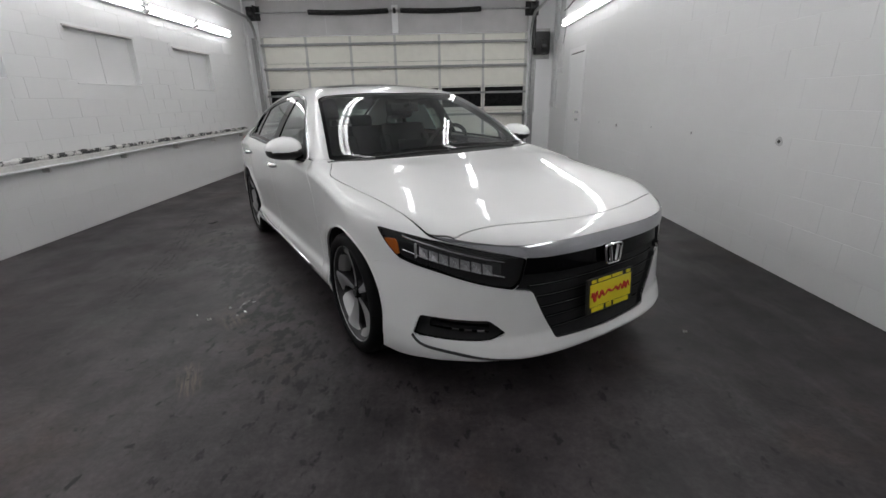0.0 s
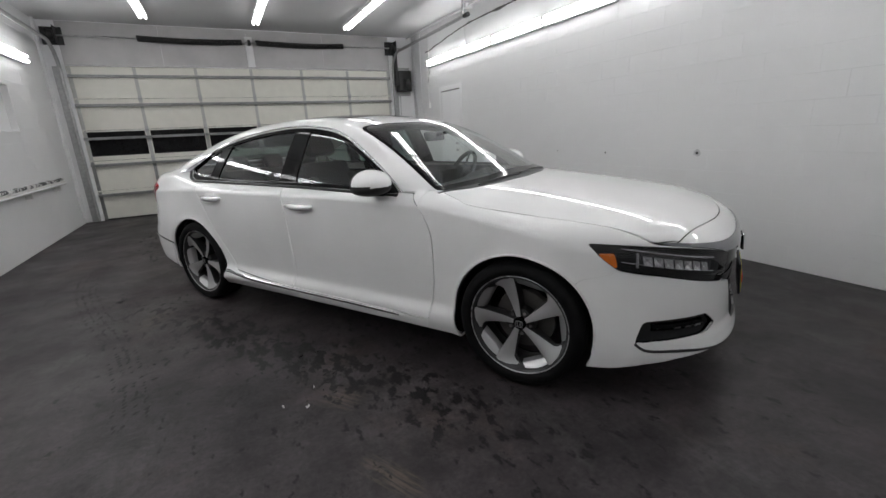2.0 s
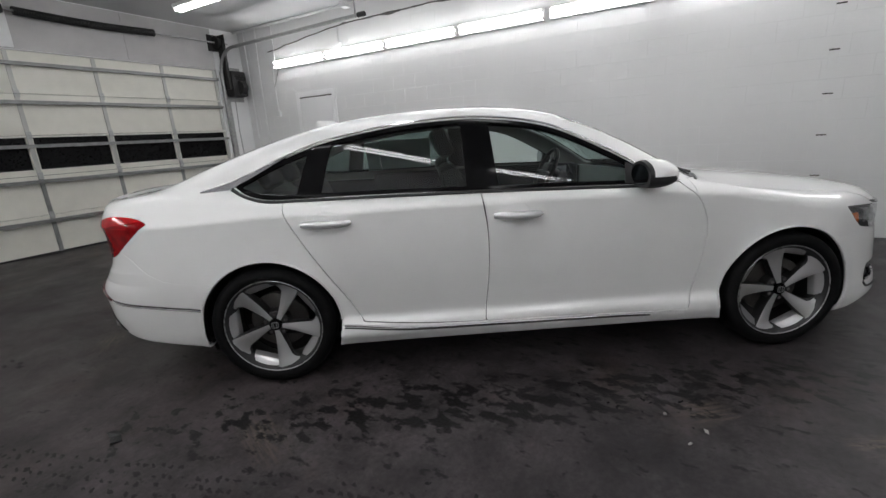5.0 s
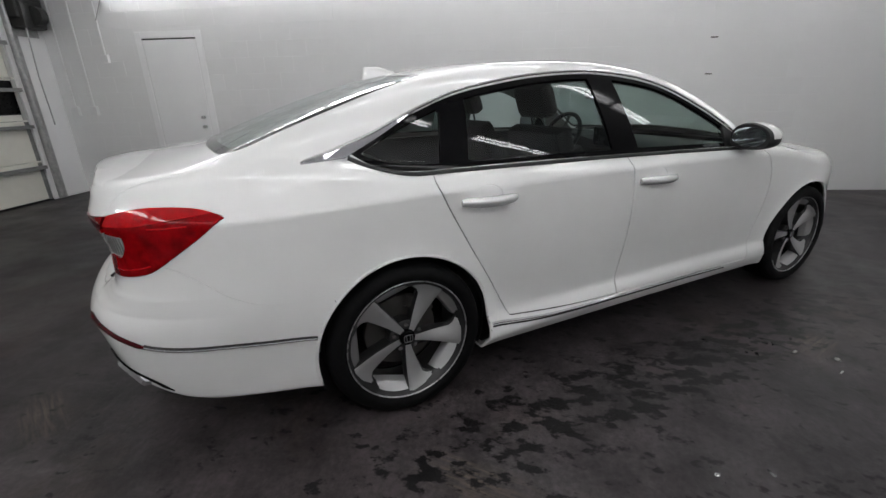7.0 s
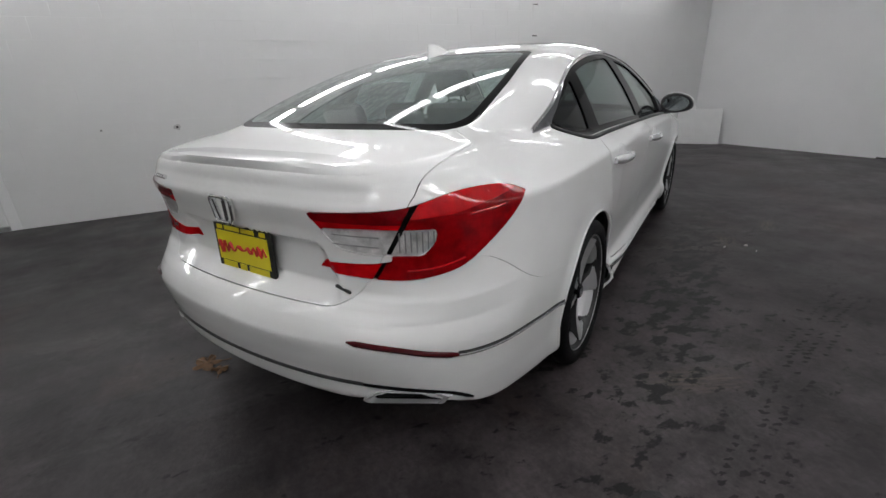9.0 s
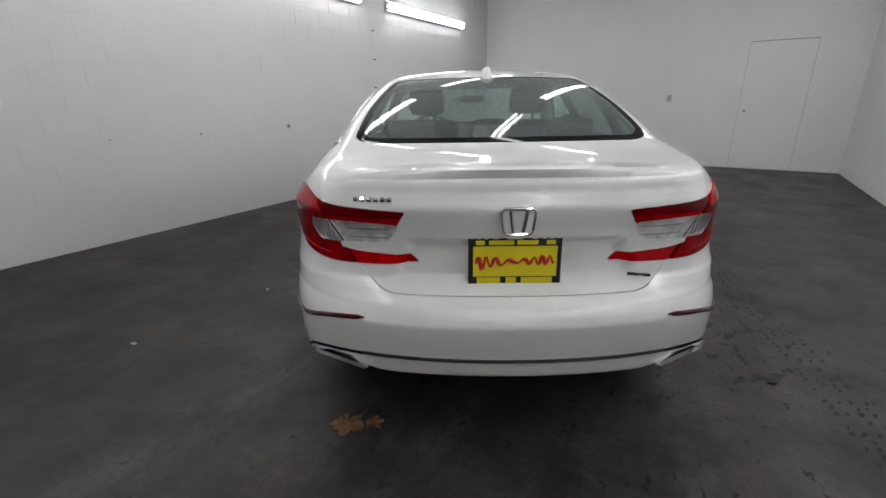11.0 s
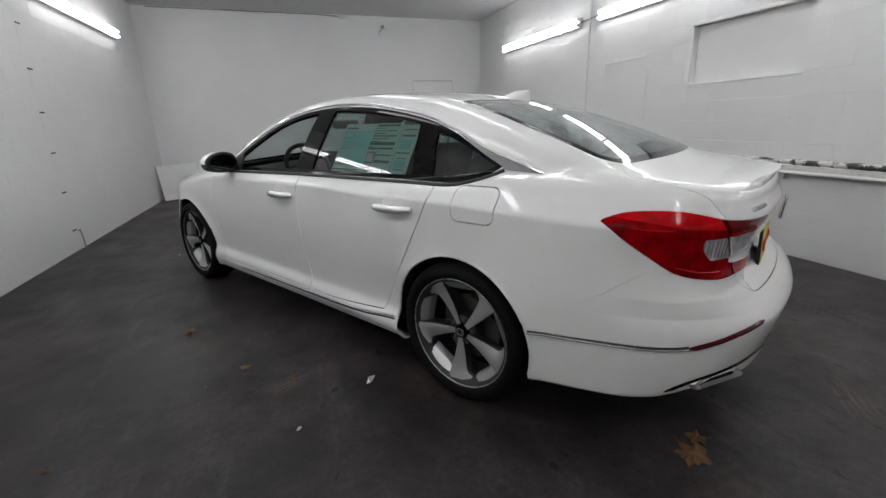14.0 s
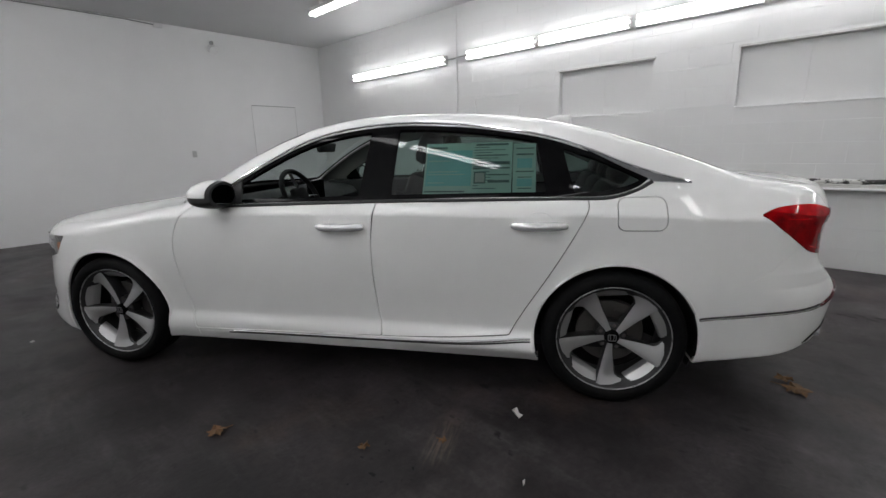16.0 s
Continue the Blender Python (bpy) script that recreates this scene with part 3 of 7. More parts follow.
def body_f(x, y, z):
    """Negative inside the body shell, positive outside; x is taken from the middle outwards."""
    x = np.abs(x)
    wf = np.clip((-1.0 - y) / 0.5, 0, 1)
    wr = np.clip((y - 1.0) / 1.2, 0, 1)
    v = side_v(z) * (1 - wf) * (1 - wr) + side_v_front(z) * wf + side_v_rear(z) * wr
    # above the crease the side leans in as a plane of its own
    lean = CREASE_V(y) - CREASE_S(y) * (z - CREASE_Z(y))
    edge = np.maximum(0.010 - np.abs(v - lean), 0) / 0.010
    v = np.minimum(v, lean) - edge * edge * 0.0025
    half = plan_w(y) * v
    # turned-out wheel arches, and the sill blade that grows towards the rear wheel
    rf, rr = np.hypot(y + WB, z - HUB_Z), np.hypot(y - WB, z - HUB_Z)
    half = half + 0.009 * (bell(rf, ARCH_R, 0.04) + bell(rr, ARCH_R, 0.04)) * np.clip((0.80 - z) / 0.2, 0, 1)
    half = half + 0.022 * bell(z, 0.265, 0.045) * np.clip((y + 0.6) / 1.5, 0, 1) ** 2 * np.clip((1.3 - y) / 0.2, 0, 1)
    side = (x - half) * 0.95
    fill = np.clip((0.62 - z) / 0.3, 0, 1)
    drop_f = (0.15 * x**2 + 0.75 * x**4) * (1 - 0.22 * fill)
    front = -(y + nose_y(z) - drop_f) * 0.9
    ledge = 0.85 * np.clip((x - 0.5) / 0.25, 0, 1)
    tail = (y - tail_y(z) * (1 - ledge) - tail_soft(z) * ledge + (0.13 + 0.08 * np.clip((0.66 - z) / 0.06, 0, 1)) * x**2 + 0.38 * x**6 + 0.004 * np.clip((x - 0.5) / 0.3, 0, 1) * (z > 0.64) * np.clip((z - 0.64) / 0.1, 0, 1)) * 0.9
    # trapezoid hollow for the plate, under a straight edge between the lamps
    def rise(q, w):
        q = np.clip(q / w + 0.5, 0, 1)
        return q * q * (3 - 2 * q)
    hollow = rise(0.805 - z, 0.022) * rise(z - 0.650, 0.07) * rise(0.345 + 0.55 * (0.805 - z) - x, 0.05) * (y > 1.5)
    tail = tail + 0.028 * hollow
    bulge = 0.008 * bell(x, 0.54, 0.20) * np.clip((-1.0 - y) / 0.3, 0, 1) * np.clip((y + 2.3) / 0.3, 0, 1)
    top = z - hood_z(y) + hood_k(y) * (0.36 * x**2 + 0.50 * x**4) - bulge
    nose_part = np.clip((-1.85 - y) / 0.15, 0, 1)
    low = belly_z(y) * (1 - nose_part) + np.maximum(belly_z(y), CHIN_Z(x)) * nose_part - z
    f = smax(smax(side, front, 0.16), tail, 0.09 + 0.08 * np.clip((z - 0.40) / 0.2, 0, 1))
    f = smax(f, top, 0.05)
    low = low + 0.062 * bell(x, 0.64, 0.10) * np.clip((y - 2.2) / 0.08, 0, 1)
    f = smax(f, low, 0.018)
    cz = np.where(z > 1.0, 0.46 * (z - 1.0) + 0.48 * np.maximum(z - 1.0, 0) ** 2, 0.1 * (z - 1.0))
    cabin = smax((x - cabin_w(y) + cz) * 0.85, (z - roof_z(y) + roof_k(y) * x**2) * 0.85, 0.085)
    cabin = np.maximum.reduce([cabin, 0.86 - z, y - 2.25])
    k = 0.03
    h = np.maximum(k - np.abs(f - cabin), 0) / k
    return np.minimum(f, cabin) - h * h * k / 4


def body_normal(p, e=0.003):
    x, y, z = p.T
    g = np.stack([body_f(x + e, y, z) - body_f(x - e, y, z), body_f(x, y + e, z) - body_f(x, y - e, z), body_f(x, y, z + e) - body_f(x, y, z - e)], 1)
    # on the middle plane the two halves meet square
    g[:, 0] = np.where(np.abs(x) < 1e-4, 0, g[:, 0])
    return g / np.maximum(np.linalg.norm(g, axis=1, keepdims=True), 1e-9)


def shell(step_y, n_round, n_cap):
    """The right-angled half (x >= 0) of the shell as a triangle grid: points, normals, triangles."""
    y0, y1, zc = -1.75, 1.95, 0.62
    ys = np.arange(y0, y1 + 1e-6, (y1 - y0) / round((y1 - y0) / step_y))
    th = np.linspace(-math.pi / 2, math.pi / 2, n_round)
    ph = np.linspace(0, math.pi / 2, n_cap + 1)[1:]
    base = np.r_[np.full(n_cap, y0), ys, np.full(n_cap, y1)]
    lean = np.r_[-ph[::-1], np.zeros(len(ys)), ph]
    b, t = np.meshgrid(base, th, indexing="ij")
    # bend the rows so that one of them lies on the shoulder crease
    row = int(np.argmin(np.abs(th - math.atan2(0.30, 0.91))))
    aim = np.arctan2(CREASE_Z(base) - zc, plan_w(base) * CREASE_V(base))[:, None]
    lower = -math.pi / 2 + (t + math.pi / 2) * (aim + math.pi / 2) / (th[row] + math.pi / 2)
    upper = math.pi / 2 - (math.pi / 2 - t) * (math.pi / 2 - aim) / (math.pi / 2 - th[row])
    t = np.where(t <= th[row], lower, upper)
    a, _ = np.meshgrid(lean, th, indexing="ij")
    dx, dy, dz = np.cos(a) * np.cos(t), np.sin(a), np.cos(a) * np.sin(t)
    dx[np.abs(dx) < 1e-9] = 0
    b, dx, dy, dz = b.ravel(), dx.ravel(), dy.ravel(), dz.ravel()
    lo, hi = np.zeros(len(b)), np.full(len(b), 1.3)
    seen = np.zeros(len(b), bool)
    for s in np.linspace(0.03, 1.3, 44):
        out = body_f(dx * s, b + dy * s, zc + dz * s) > 0
        hi = np.where(out & ~seen, s, hi)
        seen |= out
        lo = np.where(seen, lo, s)
    for _ in range(16):
        mid = (lo + hi) / 2
        out = body_f(dx * mid, b + dy * mid, zc + dz * mid) > 0
        lo, hi = np.where(out, lo, mid), np.where(out, mid, hi)
    p = np.stack([dx * lo, b + dy * lo, zc + dz * lo], 1)
    n, m = len(base), n_round
    i, j = np.meshgrid(np.arange(n - 1), np.arange(m - 1), indexing="ij")
    q = (i * m + j).ravel()
    tris = np.concatenate([np.stack([q, q + 1, q + m + 1], 1), np.stack([q, q + m + 1, q + m], 1)])
    area = np.linalg.norm(np.cross(p[tris[:, 1]] - p[tris[:, 0]], p[tris[:, 2]] - p[tris[:, 0]]), axis=1)
    tris = tris[area > 1e-9]
    nrm = body_normal(p)
    face = np.cross(p[tris[:, 1]] - p[tris[:, 0]], p[tris[:, 2]] - p[tris[:, 0]])
    flip = (face * nrm[tris[:, 0]]).sum(1) < 0
    tris[flip] = tris[flip][:, ::-1]
    return p, nrm, tris


def clip(mesh, s):
    """The part of a triangle mesh where s (given at its points) is negative, cut clean along s = 0."""
    p, n, tris = mesh
    ins = s[tris] < 0
    count = ins.sum(1)
    whole = tris[count == 3]
    cut = tris[(count == 1) | (count == 2)]
    c_ins = s[cut] < 0
    lone_in = c_ins.sum(1) == 1
    lone = np.where(lone_in, c_ins.argmax(1), (~c_ins).argmax(1))
    r = np.arange(len(cut))
    a, b, c = cut[r, lone], cut[r, (lone + 1) % 3], cut[r, (lone + 2) % 3]
    edges = np.sort(np.concatenate([np.stack([a, b], 1), np.stack([a, c], 1)]), axis=1)
    uniq, inv = np.unique(edges, axis=0, return_inverse=True)
    inv = inv.ravel()
    t = (s[uniq[:, 0]] / (s[uniq[:, 0]] - s[uniq[:, 1]]))[:, None] if len(uniq) else np.zeros((0, 1))
    fresh = p[uniq[:, 0]] * (1 - t) + p[uniq[:, 1]] * t
    fresh_n = n[uniq[:, 0]] * (1 - t) + n[uniq[:, 1]] * t
    ab, ac = inv[: len(cut)] + len(p), inv[len(cut):] + len(p)
    k = lone_in
    tri = [whole, np.stack([a[k], ab[k], ac[k]], 1), np.stack([ab[~k], b[~k], c[~k]], 1), np.stack([ab[~k], c[~k], ac[~k]], 1)]
    tris = np.concatenate(tri)
    p, n = np.concatenate([p, fresh]), np.concatenate([n, fresh_n])
    used, back = np.unique(tris, return_inverse=True)
    return p[used], n[used], back.reshape(-1, 3)


def spline(pts, closed=True, n=8, tight=False):
    """A rounded outline through points; points given twice stay sharp corners."""
    pts = [np.array(q, float) for q in pts]
    out, k = [], len(pts)
    for i in range(k if closed else k - 1):
        a, b, c, d = (pts[(i + j) % k] if closed else pts[min(max(i + j, 0), k - 1)] for j in (-1, 0, 1, 2))
        if np.allclose(b, c):
            continue
        ta = (c - a) / 2 if not np.allclose(a, b) else (c - b) * 0.5
        tb = (d - b) / 2 if not np.allclose(c, d) else (c - b) * 0.5
        lim = np.linalg.norm(c - b)
        ta, tb = (v * min(1, lim / max(np.linalg.norm(v), 1e-9)) for v in (ta, tb))
        for t in np.arange(n) / n:
            out.append((1 + 2 * t) * (1 - t) ** 2 * b + t * (1 - t) ** 2 * ta + t * t * (3 - 2 * t) * c + t * t * (t - 1) * tb)
    if not closed:
        out.append(pts[-1])
    return np.array(out)


def outline_sdf(u, v, poly):
    """Signed distance to a closed 2D outline, negative inside."""
    q = np.stack([u, v], 1)
    best = np.full(len(q), 1e9)
    inside = np.zeros(len(q), bool)
    for a, b in zip(poly, np.roll(poly, -1, 0)):
        e, w = b - a, q - a
        t = np.clip((w @ e) / max(e @ e, 1e-12), 0, 1)
        best = np.minimum(best, ((w - t[:, None] * e) ** 2).sum(1))
        crosses = ((a[1] <= q[:, 1]) & (b[1] > q[:, 1])) | ((b[1] <= q[:, 1]) & (a[1] > q[:, 1]))
        dy = b[1] - a[1] if abs(b[1] - a[1]) > 1e-12 else 1e-12
        inside ^= crosses & (q[:, 0] < a[0] + (q[:, 1] - a[1]) * e[0] / dy)
    return np.where(inside, -1, 1) * np.sqrt(best)


def shell_object(name, mesh, material, parent, mirror=False, both=False, label="", rim=0.012, lift=0.0, smooth_normals=True):
    """Links a piece of the shell, with its edges turned inwards by rim. mirror: the other side of the car; both: both halves in one mesh."""
    p, n, tris = mesh
    p = p + n * lift
    count = len(p)
    if rim:
        edges = np.concatenate([tris[:, [0, 1]], tris[:, [1, 2]], tris[:, [2, 0]]])
        key = np.sort(edges, 1)
        _, first, times = np.unique(key, axis=0, return_index=True, return_counts=True)
        free = edges[first[times == 1]]
        on_mid = (np.abs(p[free[:, 0], 0]) < 1e-5) & (np.abs(p[free[:, 1], 0]) < 1e-5)
        free = free[~on_mid] if both else free
        ids, inv = np.unique(free, return_inverse=True)
        inv = inv.reshape(-1, 2) + 2 * count * 0
        outer = np.arange(len(ids)) + count
        inner = outer + len(ids)
        p = np.concatenate([p, p[ids], p[ids] - n[ids] * rim])
        flat = np.zeros((len(ids) * 2, 3))
        n = np.concatenate([n, flat])
        a, b = outer[inv[:, 0]], outer[inv[:, 1]]
        c, d = inner[inv[:, 0]], inner[inv[:, 1]]
        tris = np.concatenate([tris, np.stack([b, a, c], 1), np.stack([b, c, d], 1)])
        # the turned edge leans on its own faces for its normals
        fn = np.cross(p[b] - p[a], p[c] - p[a])
        for k in (a, b, c, d):
            np.add.at(n, k, -fn)
    if mirror or both:
        q, qn, qt = p * [-1, 1, 1], n * [-1, 1, 1], tris[:, ::-1]
        if both:
            tris = np.concatenate([tris, qt + len(p)])
            p, n = np.concatenate([p, q]), np.concatenate([n, qn])
        else:
            p, n, tris = q, qn, qt
    n = n / np.maximum(np.linalg.norm(n, axis=1, keepdims=True), 1e-9)
    me = bpy.data.meshes.new(name)
    me.from_pydata(p.tolist(), [], tris.tolist())
    me.polygons.foreach_set("use_smooth", [True] * len(me.polygons))
    me.materials.append(material)
    if smooth_normals:
        me.normals_split_custom_set_from_vertices(n.tolist())
    ob = new(name, me)
    ob.parent = parent
    return tagged(ob, label)


def on_side(y, z, lift=0.0):
    """The point of the left flank at (y, z)."""
    lo, hi = 0.0, 1.2
    for _ in range(30):
        mid = (lo + hi) / 2
        if body_f(np.array([mid]), np.array([y]), np.array([z]))[0] > 0:
            hi = mid
        else:
            lo = mid
    p = np.array([[lo, y, z]])
    return Vector((p + body_normal(p) * lift)[0])


def on_end(x, z, rear, lift=0.0):
    """The point of the nose or tail face at (x, z)."""
    sgn = 1 if rear else -1
    lo, hi = 1.4, 2.7
    for _ in range(30):
        mid = (lo + hi) / 2
        if body_f(np.array([x]), np.array([sgn * mid]), np.array([z]))[0] > 0:
            hi = mid
        else:
            lo = mid
    p = np.array([[x, sgn * lo, z]])
    nn = body_normal(np.abs(p) * [1, sgn, 1]) * [1 if x >= 0 else -1, 1, 1]
    return Vector((p + nn * lift)[0])


def on_top(x, y, lift=0.0):
    """The point of the bonnet, roof or boot at (x, y)."""
    lo, hi = 0.6, 1.7
    for _ in range(30):
        mid = (lo + hi) / 2
        if body_f(np.array([x]), np.array([y]), np.array([mid]))[0] > 0:
            hi = mid
        else:
            lo = mid
    p = np.array([[abs(x), y, lo]])
    nn = body_normal(p) * [1 if x >= 0 else -1, 1, 1]
    return Vector((np.array([[x, y, lo]]) + nn * lift)[0])


def mirrored(pts):
    return [(-q[0], q[1], q[2]) for q in pts]


def on_corner(u, z, rear, lift=0.0):
    """The point at a way u round the nose or tail corner from the middle, at height z."""
    sgn, mid = (1, 2.45) if rear else (-1, 2.33)
    phi = np.linspace(0, math.pi / 2, 240)
    dx, dy, zz = np.sin(phi), np.cos(phi) * sgn, np.full(240, z)
    lo, hi = np.full(240, 0.1), np.full(240, 1.6)
    for _ in range(24):
        m = (lo + hi) / 2
        out = body_f(dx * m, sgn * 1.2 + dy * m, zz) > 0
        lo, hi = np.where(out, lo, m), np.where(out, m, hi)
    px, py = dx * lo, sgn * 1.2 + dy * lo
    way = px + (mid - sgn * py)
    p = np.array([[np.interp(u, way, px), np.interp(u, way, py), z]])
    return Vector((p + body_normal(p) * lift)[0])


# ==== car: panels, glass and lamps ====
CAR = thing("car", "pearl white four-door sedan with wet body, parked askew", "car", m=pose(-0.475, 3.70, 0, 0, 0, 31.5))
full = shell(0.0125, 250, 74)
GAP = 0.0022


def fields(mesh):
    x, y, z = mesh[0].T
    return np.abs(x), y, z


def front_u(x, y):
    return x + (y + 2.33)


def rear_u(x, y):
    return x + (2.45 - y)


# outlines: side view (y, z)
DLO = spline([(-0.70, 0.972), (-0.70, 0.972), (-0.60, 1.055), (-0.44, 1.152), (-0.19, 1.278), (0.02, 1.335), (0.31, 1.363), (0.62, 1.350), (0.85, 1.322), (1.09, 1.276), (1.30, 1.205), (1.46, 1.135), (1.56, 1.085),
              (1.56, 1.085), (1.50, 1.045), (1.38, 1.014), (1.25, 1.008), (0.80, 1.006), (0.25, 0.998), (-0.30, 0.985)], n=6)
DOOR_F = spline([(-0.80, 0.962), (-0.80, 0.962), (-0.88, 0.88), (-0.93, 0.75), (-0.925, 0.55), (-0.90, 0.40), (-0.872, 0.262), (-0.872, 0.262), (-0.4, 0.272), (0.262, 0.285), (0.262, 0.285), (0.235, 0.55), (0.235, 0.79), (0.262, 0.999), (0.262, 0.999), (0.262, 1.42), (0.262, 1.42), (-0.80, 1.42), (-0.80, 1.42)], n=6)
DOOR_R = spline([(0.262, 0.999), (0.235, 0.79), (0.235, 0.55), (0.262, 0.285), (0.262, 0.285), (0.60, 0.300), (0.925, 0.327), (0.925, 0.327), (1.01, 0.48), (1.13, 0.68), (1.23, 0.86), (1.275, 0.96), (1.272, 1.012), (1.272, 1.012), (1.13, 1.42), (1.13, 1.42), (0.262, 1.42), (0.262, 1.42)], n=6)
DOOR_TOP = curve((-0.90, 0.972), (-0.72, 0.979), (-0.60, 1.064), (-0.44, 1.163), (-0.19, 1.289), (0.02, 1.346), (0.31, 1.373), (0.62, 1.360), (0.85, 1.332), (1.09, 1.286), (1.30, 1.215))
# front (u, z): u runs round the corner from the middle
HEADLAMP = spline([(1.455, 0.782), (1.455, 0.782), (1.33, 0.777), (1.15, 0.768), (0.917, 0.752), (0.72, 0.730), (0.56, 0.708), (0.50, 0.695), (0.50, 0.695), (0.53, 0.60), (0.57, 0.565), (0.57, 0.565), (0.75, 0.587), (1.0, 0.622), (1.20, 0.645), (1.29, 0.66), (1.29, 0.66), (1.38, 0.715)], n=6)
GRILLE = spline([(0.0, 0.706), (0.25, 0.708), (0.50, 0.712), (0.50, 0.712), (0.53, 0.60), (0.57, 0.563), (0.57, 0.563), (0.475, 0.553), (0.455, 0.54), (0.39, 0.43), (0.315, 0.325), (0.285, 0.312), (0.0, 0.300), (0.0, 0.300), (-0.2, 0.300), (-0.2, 0.300), (-0.2, 0.706), (-0.2, 0.706)], n=6)
CHROME_BAR = spline([(-0.2, 0.752), (-0.2, 0.752), (0.25, 0.750), (0.55, 0.751), (0.80, 0.764), (0.95, 0.774), (1.2, 0.784), (1.2, 0.784), (0.95, 0.760), (0.72, 0.736), (0.5, 0.700), (0.25, 0.696), (-0.2, 0.694), (-0.2, 0.694)], n=6)
FOG = spline([(1.195, 0.320), (1.195, 0.320), (1.175, 0.362), (1.145, 0.412), (1.115, 0.421), (0.90, 0.428), (0.715, 0.430), (0.690, 0.424), (0.607, 0.374), (0.612, 0.365), (0.675, 0.345), (0.71, 0.340), (0.95, 0.331)], n=6)
# tail (u, z)
TAIL = spline([(0.372, 0.910), (0.372, 0.910), (0.55, 0.920), (0.75, 0.932), (0.92, 0.957), (1.04, 0.961), (1.17, 0.952), (1.288, 0.925), (1.288, 0.925), (1.20, 0.866), (1.08, 0.803), (0.98, 0.757), (0.90, 0.738), (0.75, 0.722), (0.60, 0.718), (0.39, 0.720), (0.39, 0.720), (0.43, 0.752), (0.43, 0.752), (0.60, 0.762), (0.685, 0.775), (0.685, 0.775), (0.685, 0.798), (0.685, 0.798), (0.55, 0.802), (0.485, 0.815), (0.43, 0.855)], n=6)
TAIL_WHITE = spline([(0.412, 0.864), (0.412, 0.864), (0.60, 0.874), (0.86, 0.870), (0.86, 0.870), (0.85, 0.83), (0.80, 0.792), (0.80, 0.792), (0.66, 0.791), (0.55, 0.793), (0.475, 0.806)], n=6)
BOOT_X = curve((0.55, 0.42), (0.63, 0.468), (0.70, 0.52), (0.80, 0.58), (0.93, 0.652), (1.0, 0.668))
BOOT_TOP_X = curve((1.9, 0.575), (1.97, 0.585), (2.045, 0.679), (2.2, 0.675), (2.36, 0.66), (2.6, 0.66))
WS_BASE = curve((0.0, -1.055), (0.3, -1.045), (0.55, -1.0), (0.74, -0.935), (0.85, -0.88))
BONNET_REAR = curve((0.0, -1.135), (0.3, -1.11), (0.55, -1.05), (0.74, -0.955), (0.85, -0.90))


def windscreen(x, y, z):
    side = x - (0.78 - 0.17 * np.clip((y + 0.90) / 0.66, -0.2, 1.2))
    return np.maximum(smax(smax(side, y - (-0.285 + 0.10 * x), 0.05), WS_BASE(x) - y, 0.05), 0.9 - z)


def rear_glass(x, y, z):
    side = x - (0.50 + 0.105 * np.clip((y - 1.08) / 0.8, 0, 1) + 0.02 * bell(y, 1.6, 0.3))
    return np.maximum(smax(smax(side, (1.205 - 0.25 * x**2) - y, 0.06), y - (2.035 - 0.16 * x**2), 0.10), 0.98 - z)


def bonnet(x, y, z):
    edge = curve((-2.5, 0.50), (-2.085, 0.67), (-1.97, 0.745), (-1.8, 0.772), (-1.62, 0.787), (-1.4, 0.818), (-1.14, 0.855), (-1.02, 0.81), (-0.9, 0.76))
    return np.maximum.reduce([x - edge(y), y - BONNET_REAR(x), (-2.228 + 0.32 * x**2) - y, 0.74 - z])


def cowl(x, y, z):
    return np.maximum.reduce([x - 0.80, y - WS_BASE(x), BONNET_REAR(x) - y, 0.9 - z])


def boot(x, y, z):
    low = z < 0.955
    lim = np.where(low, BOOT_X(z), BOOT_TOP_X(y))
    return np.maximum(smax(x - lim, 0.630 + 0.05 * x**4 - z, np.where(z < 0.75, 0.07, 1e-4)), 2.035 - 0.16 * x**2 - y)


def sunroof(x, y, z):
    return outline_sdf(x, y, np.array(rounded(-0.43, 0.43, 0.02, 0.44, 0.06)))


def take(mesh, s_of, gap=GAP):
    """Splits a mesh by a field: the piece inside it and the rest, with a gap between."""
    s = s_of(*fields(mesh))
    return clip(mesh, s + gap), clip(mesh, gap - s)


# wheel arches and the underside
x, y, z = fields(full)
arch = np.minimum(np.hypot(y + WB, (z - HUB_Z)), np.hypot(y - WB, (z - HUB_Z))) - ARCH_R
arch = np.where(x > 0.5, arch, 0.2)
rest = clip(full, -arch)
side_glass, rest = take(rest, lambda x, y, z: np.maximum(outline_sdf(y, z, DLO), 0.5 - x), 0.0)
screen, rest = take(rest, windscreen, 0.001)
back_light, rest = take(rest, rear_glass, 0.001)
head, rest = take(rest, lambda x, y, z: np.maximum(outline_sdf(front_u(x, y), z, HEADLAMP), y + 1.2), 0.001)
bar, rest = take(rest, lambda x, y, z: np.maximum(outline_sdf(front_u(x, y), z, CHROME_BAR), y + 1.2), 0.001)
grille_hole, rest = take(rest, lambda x, y, z: np.maximum(outline_sdf(front_u(x, y), z, GRILLE), y + 1.2), 0.0)
fog_hole, rest = take(rest, lambda x, y, z: np.maximum(outline_sdf(front_u(x, y), z, FOG), y + 1.2), 0.0)
tail_white, rest = take(rest, lambda x, y, z: np.maximum(outline_sdf(rear_u(x, y), z, TAIL_WHITE), 1.2 - y), 0.0)
tail, rest = take(rest, lambda x, y, z: np.maximum(outline_sdf(rear_u(x, y), z, TAIL), 1.2 - y), 0.001)
hood, rest = take(rest, bonnet, 0.0024)
cowl_m, rest = take(rest, cowl)
lid, rest = take(rest, boot, 0.0010)
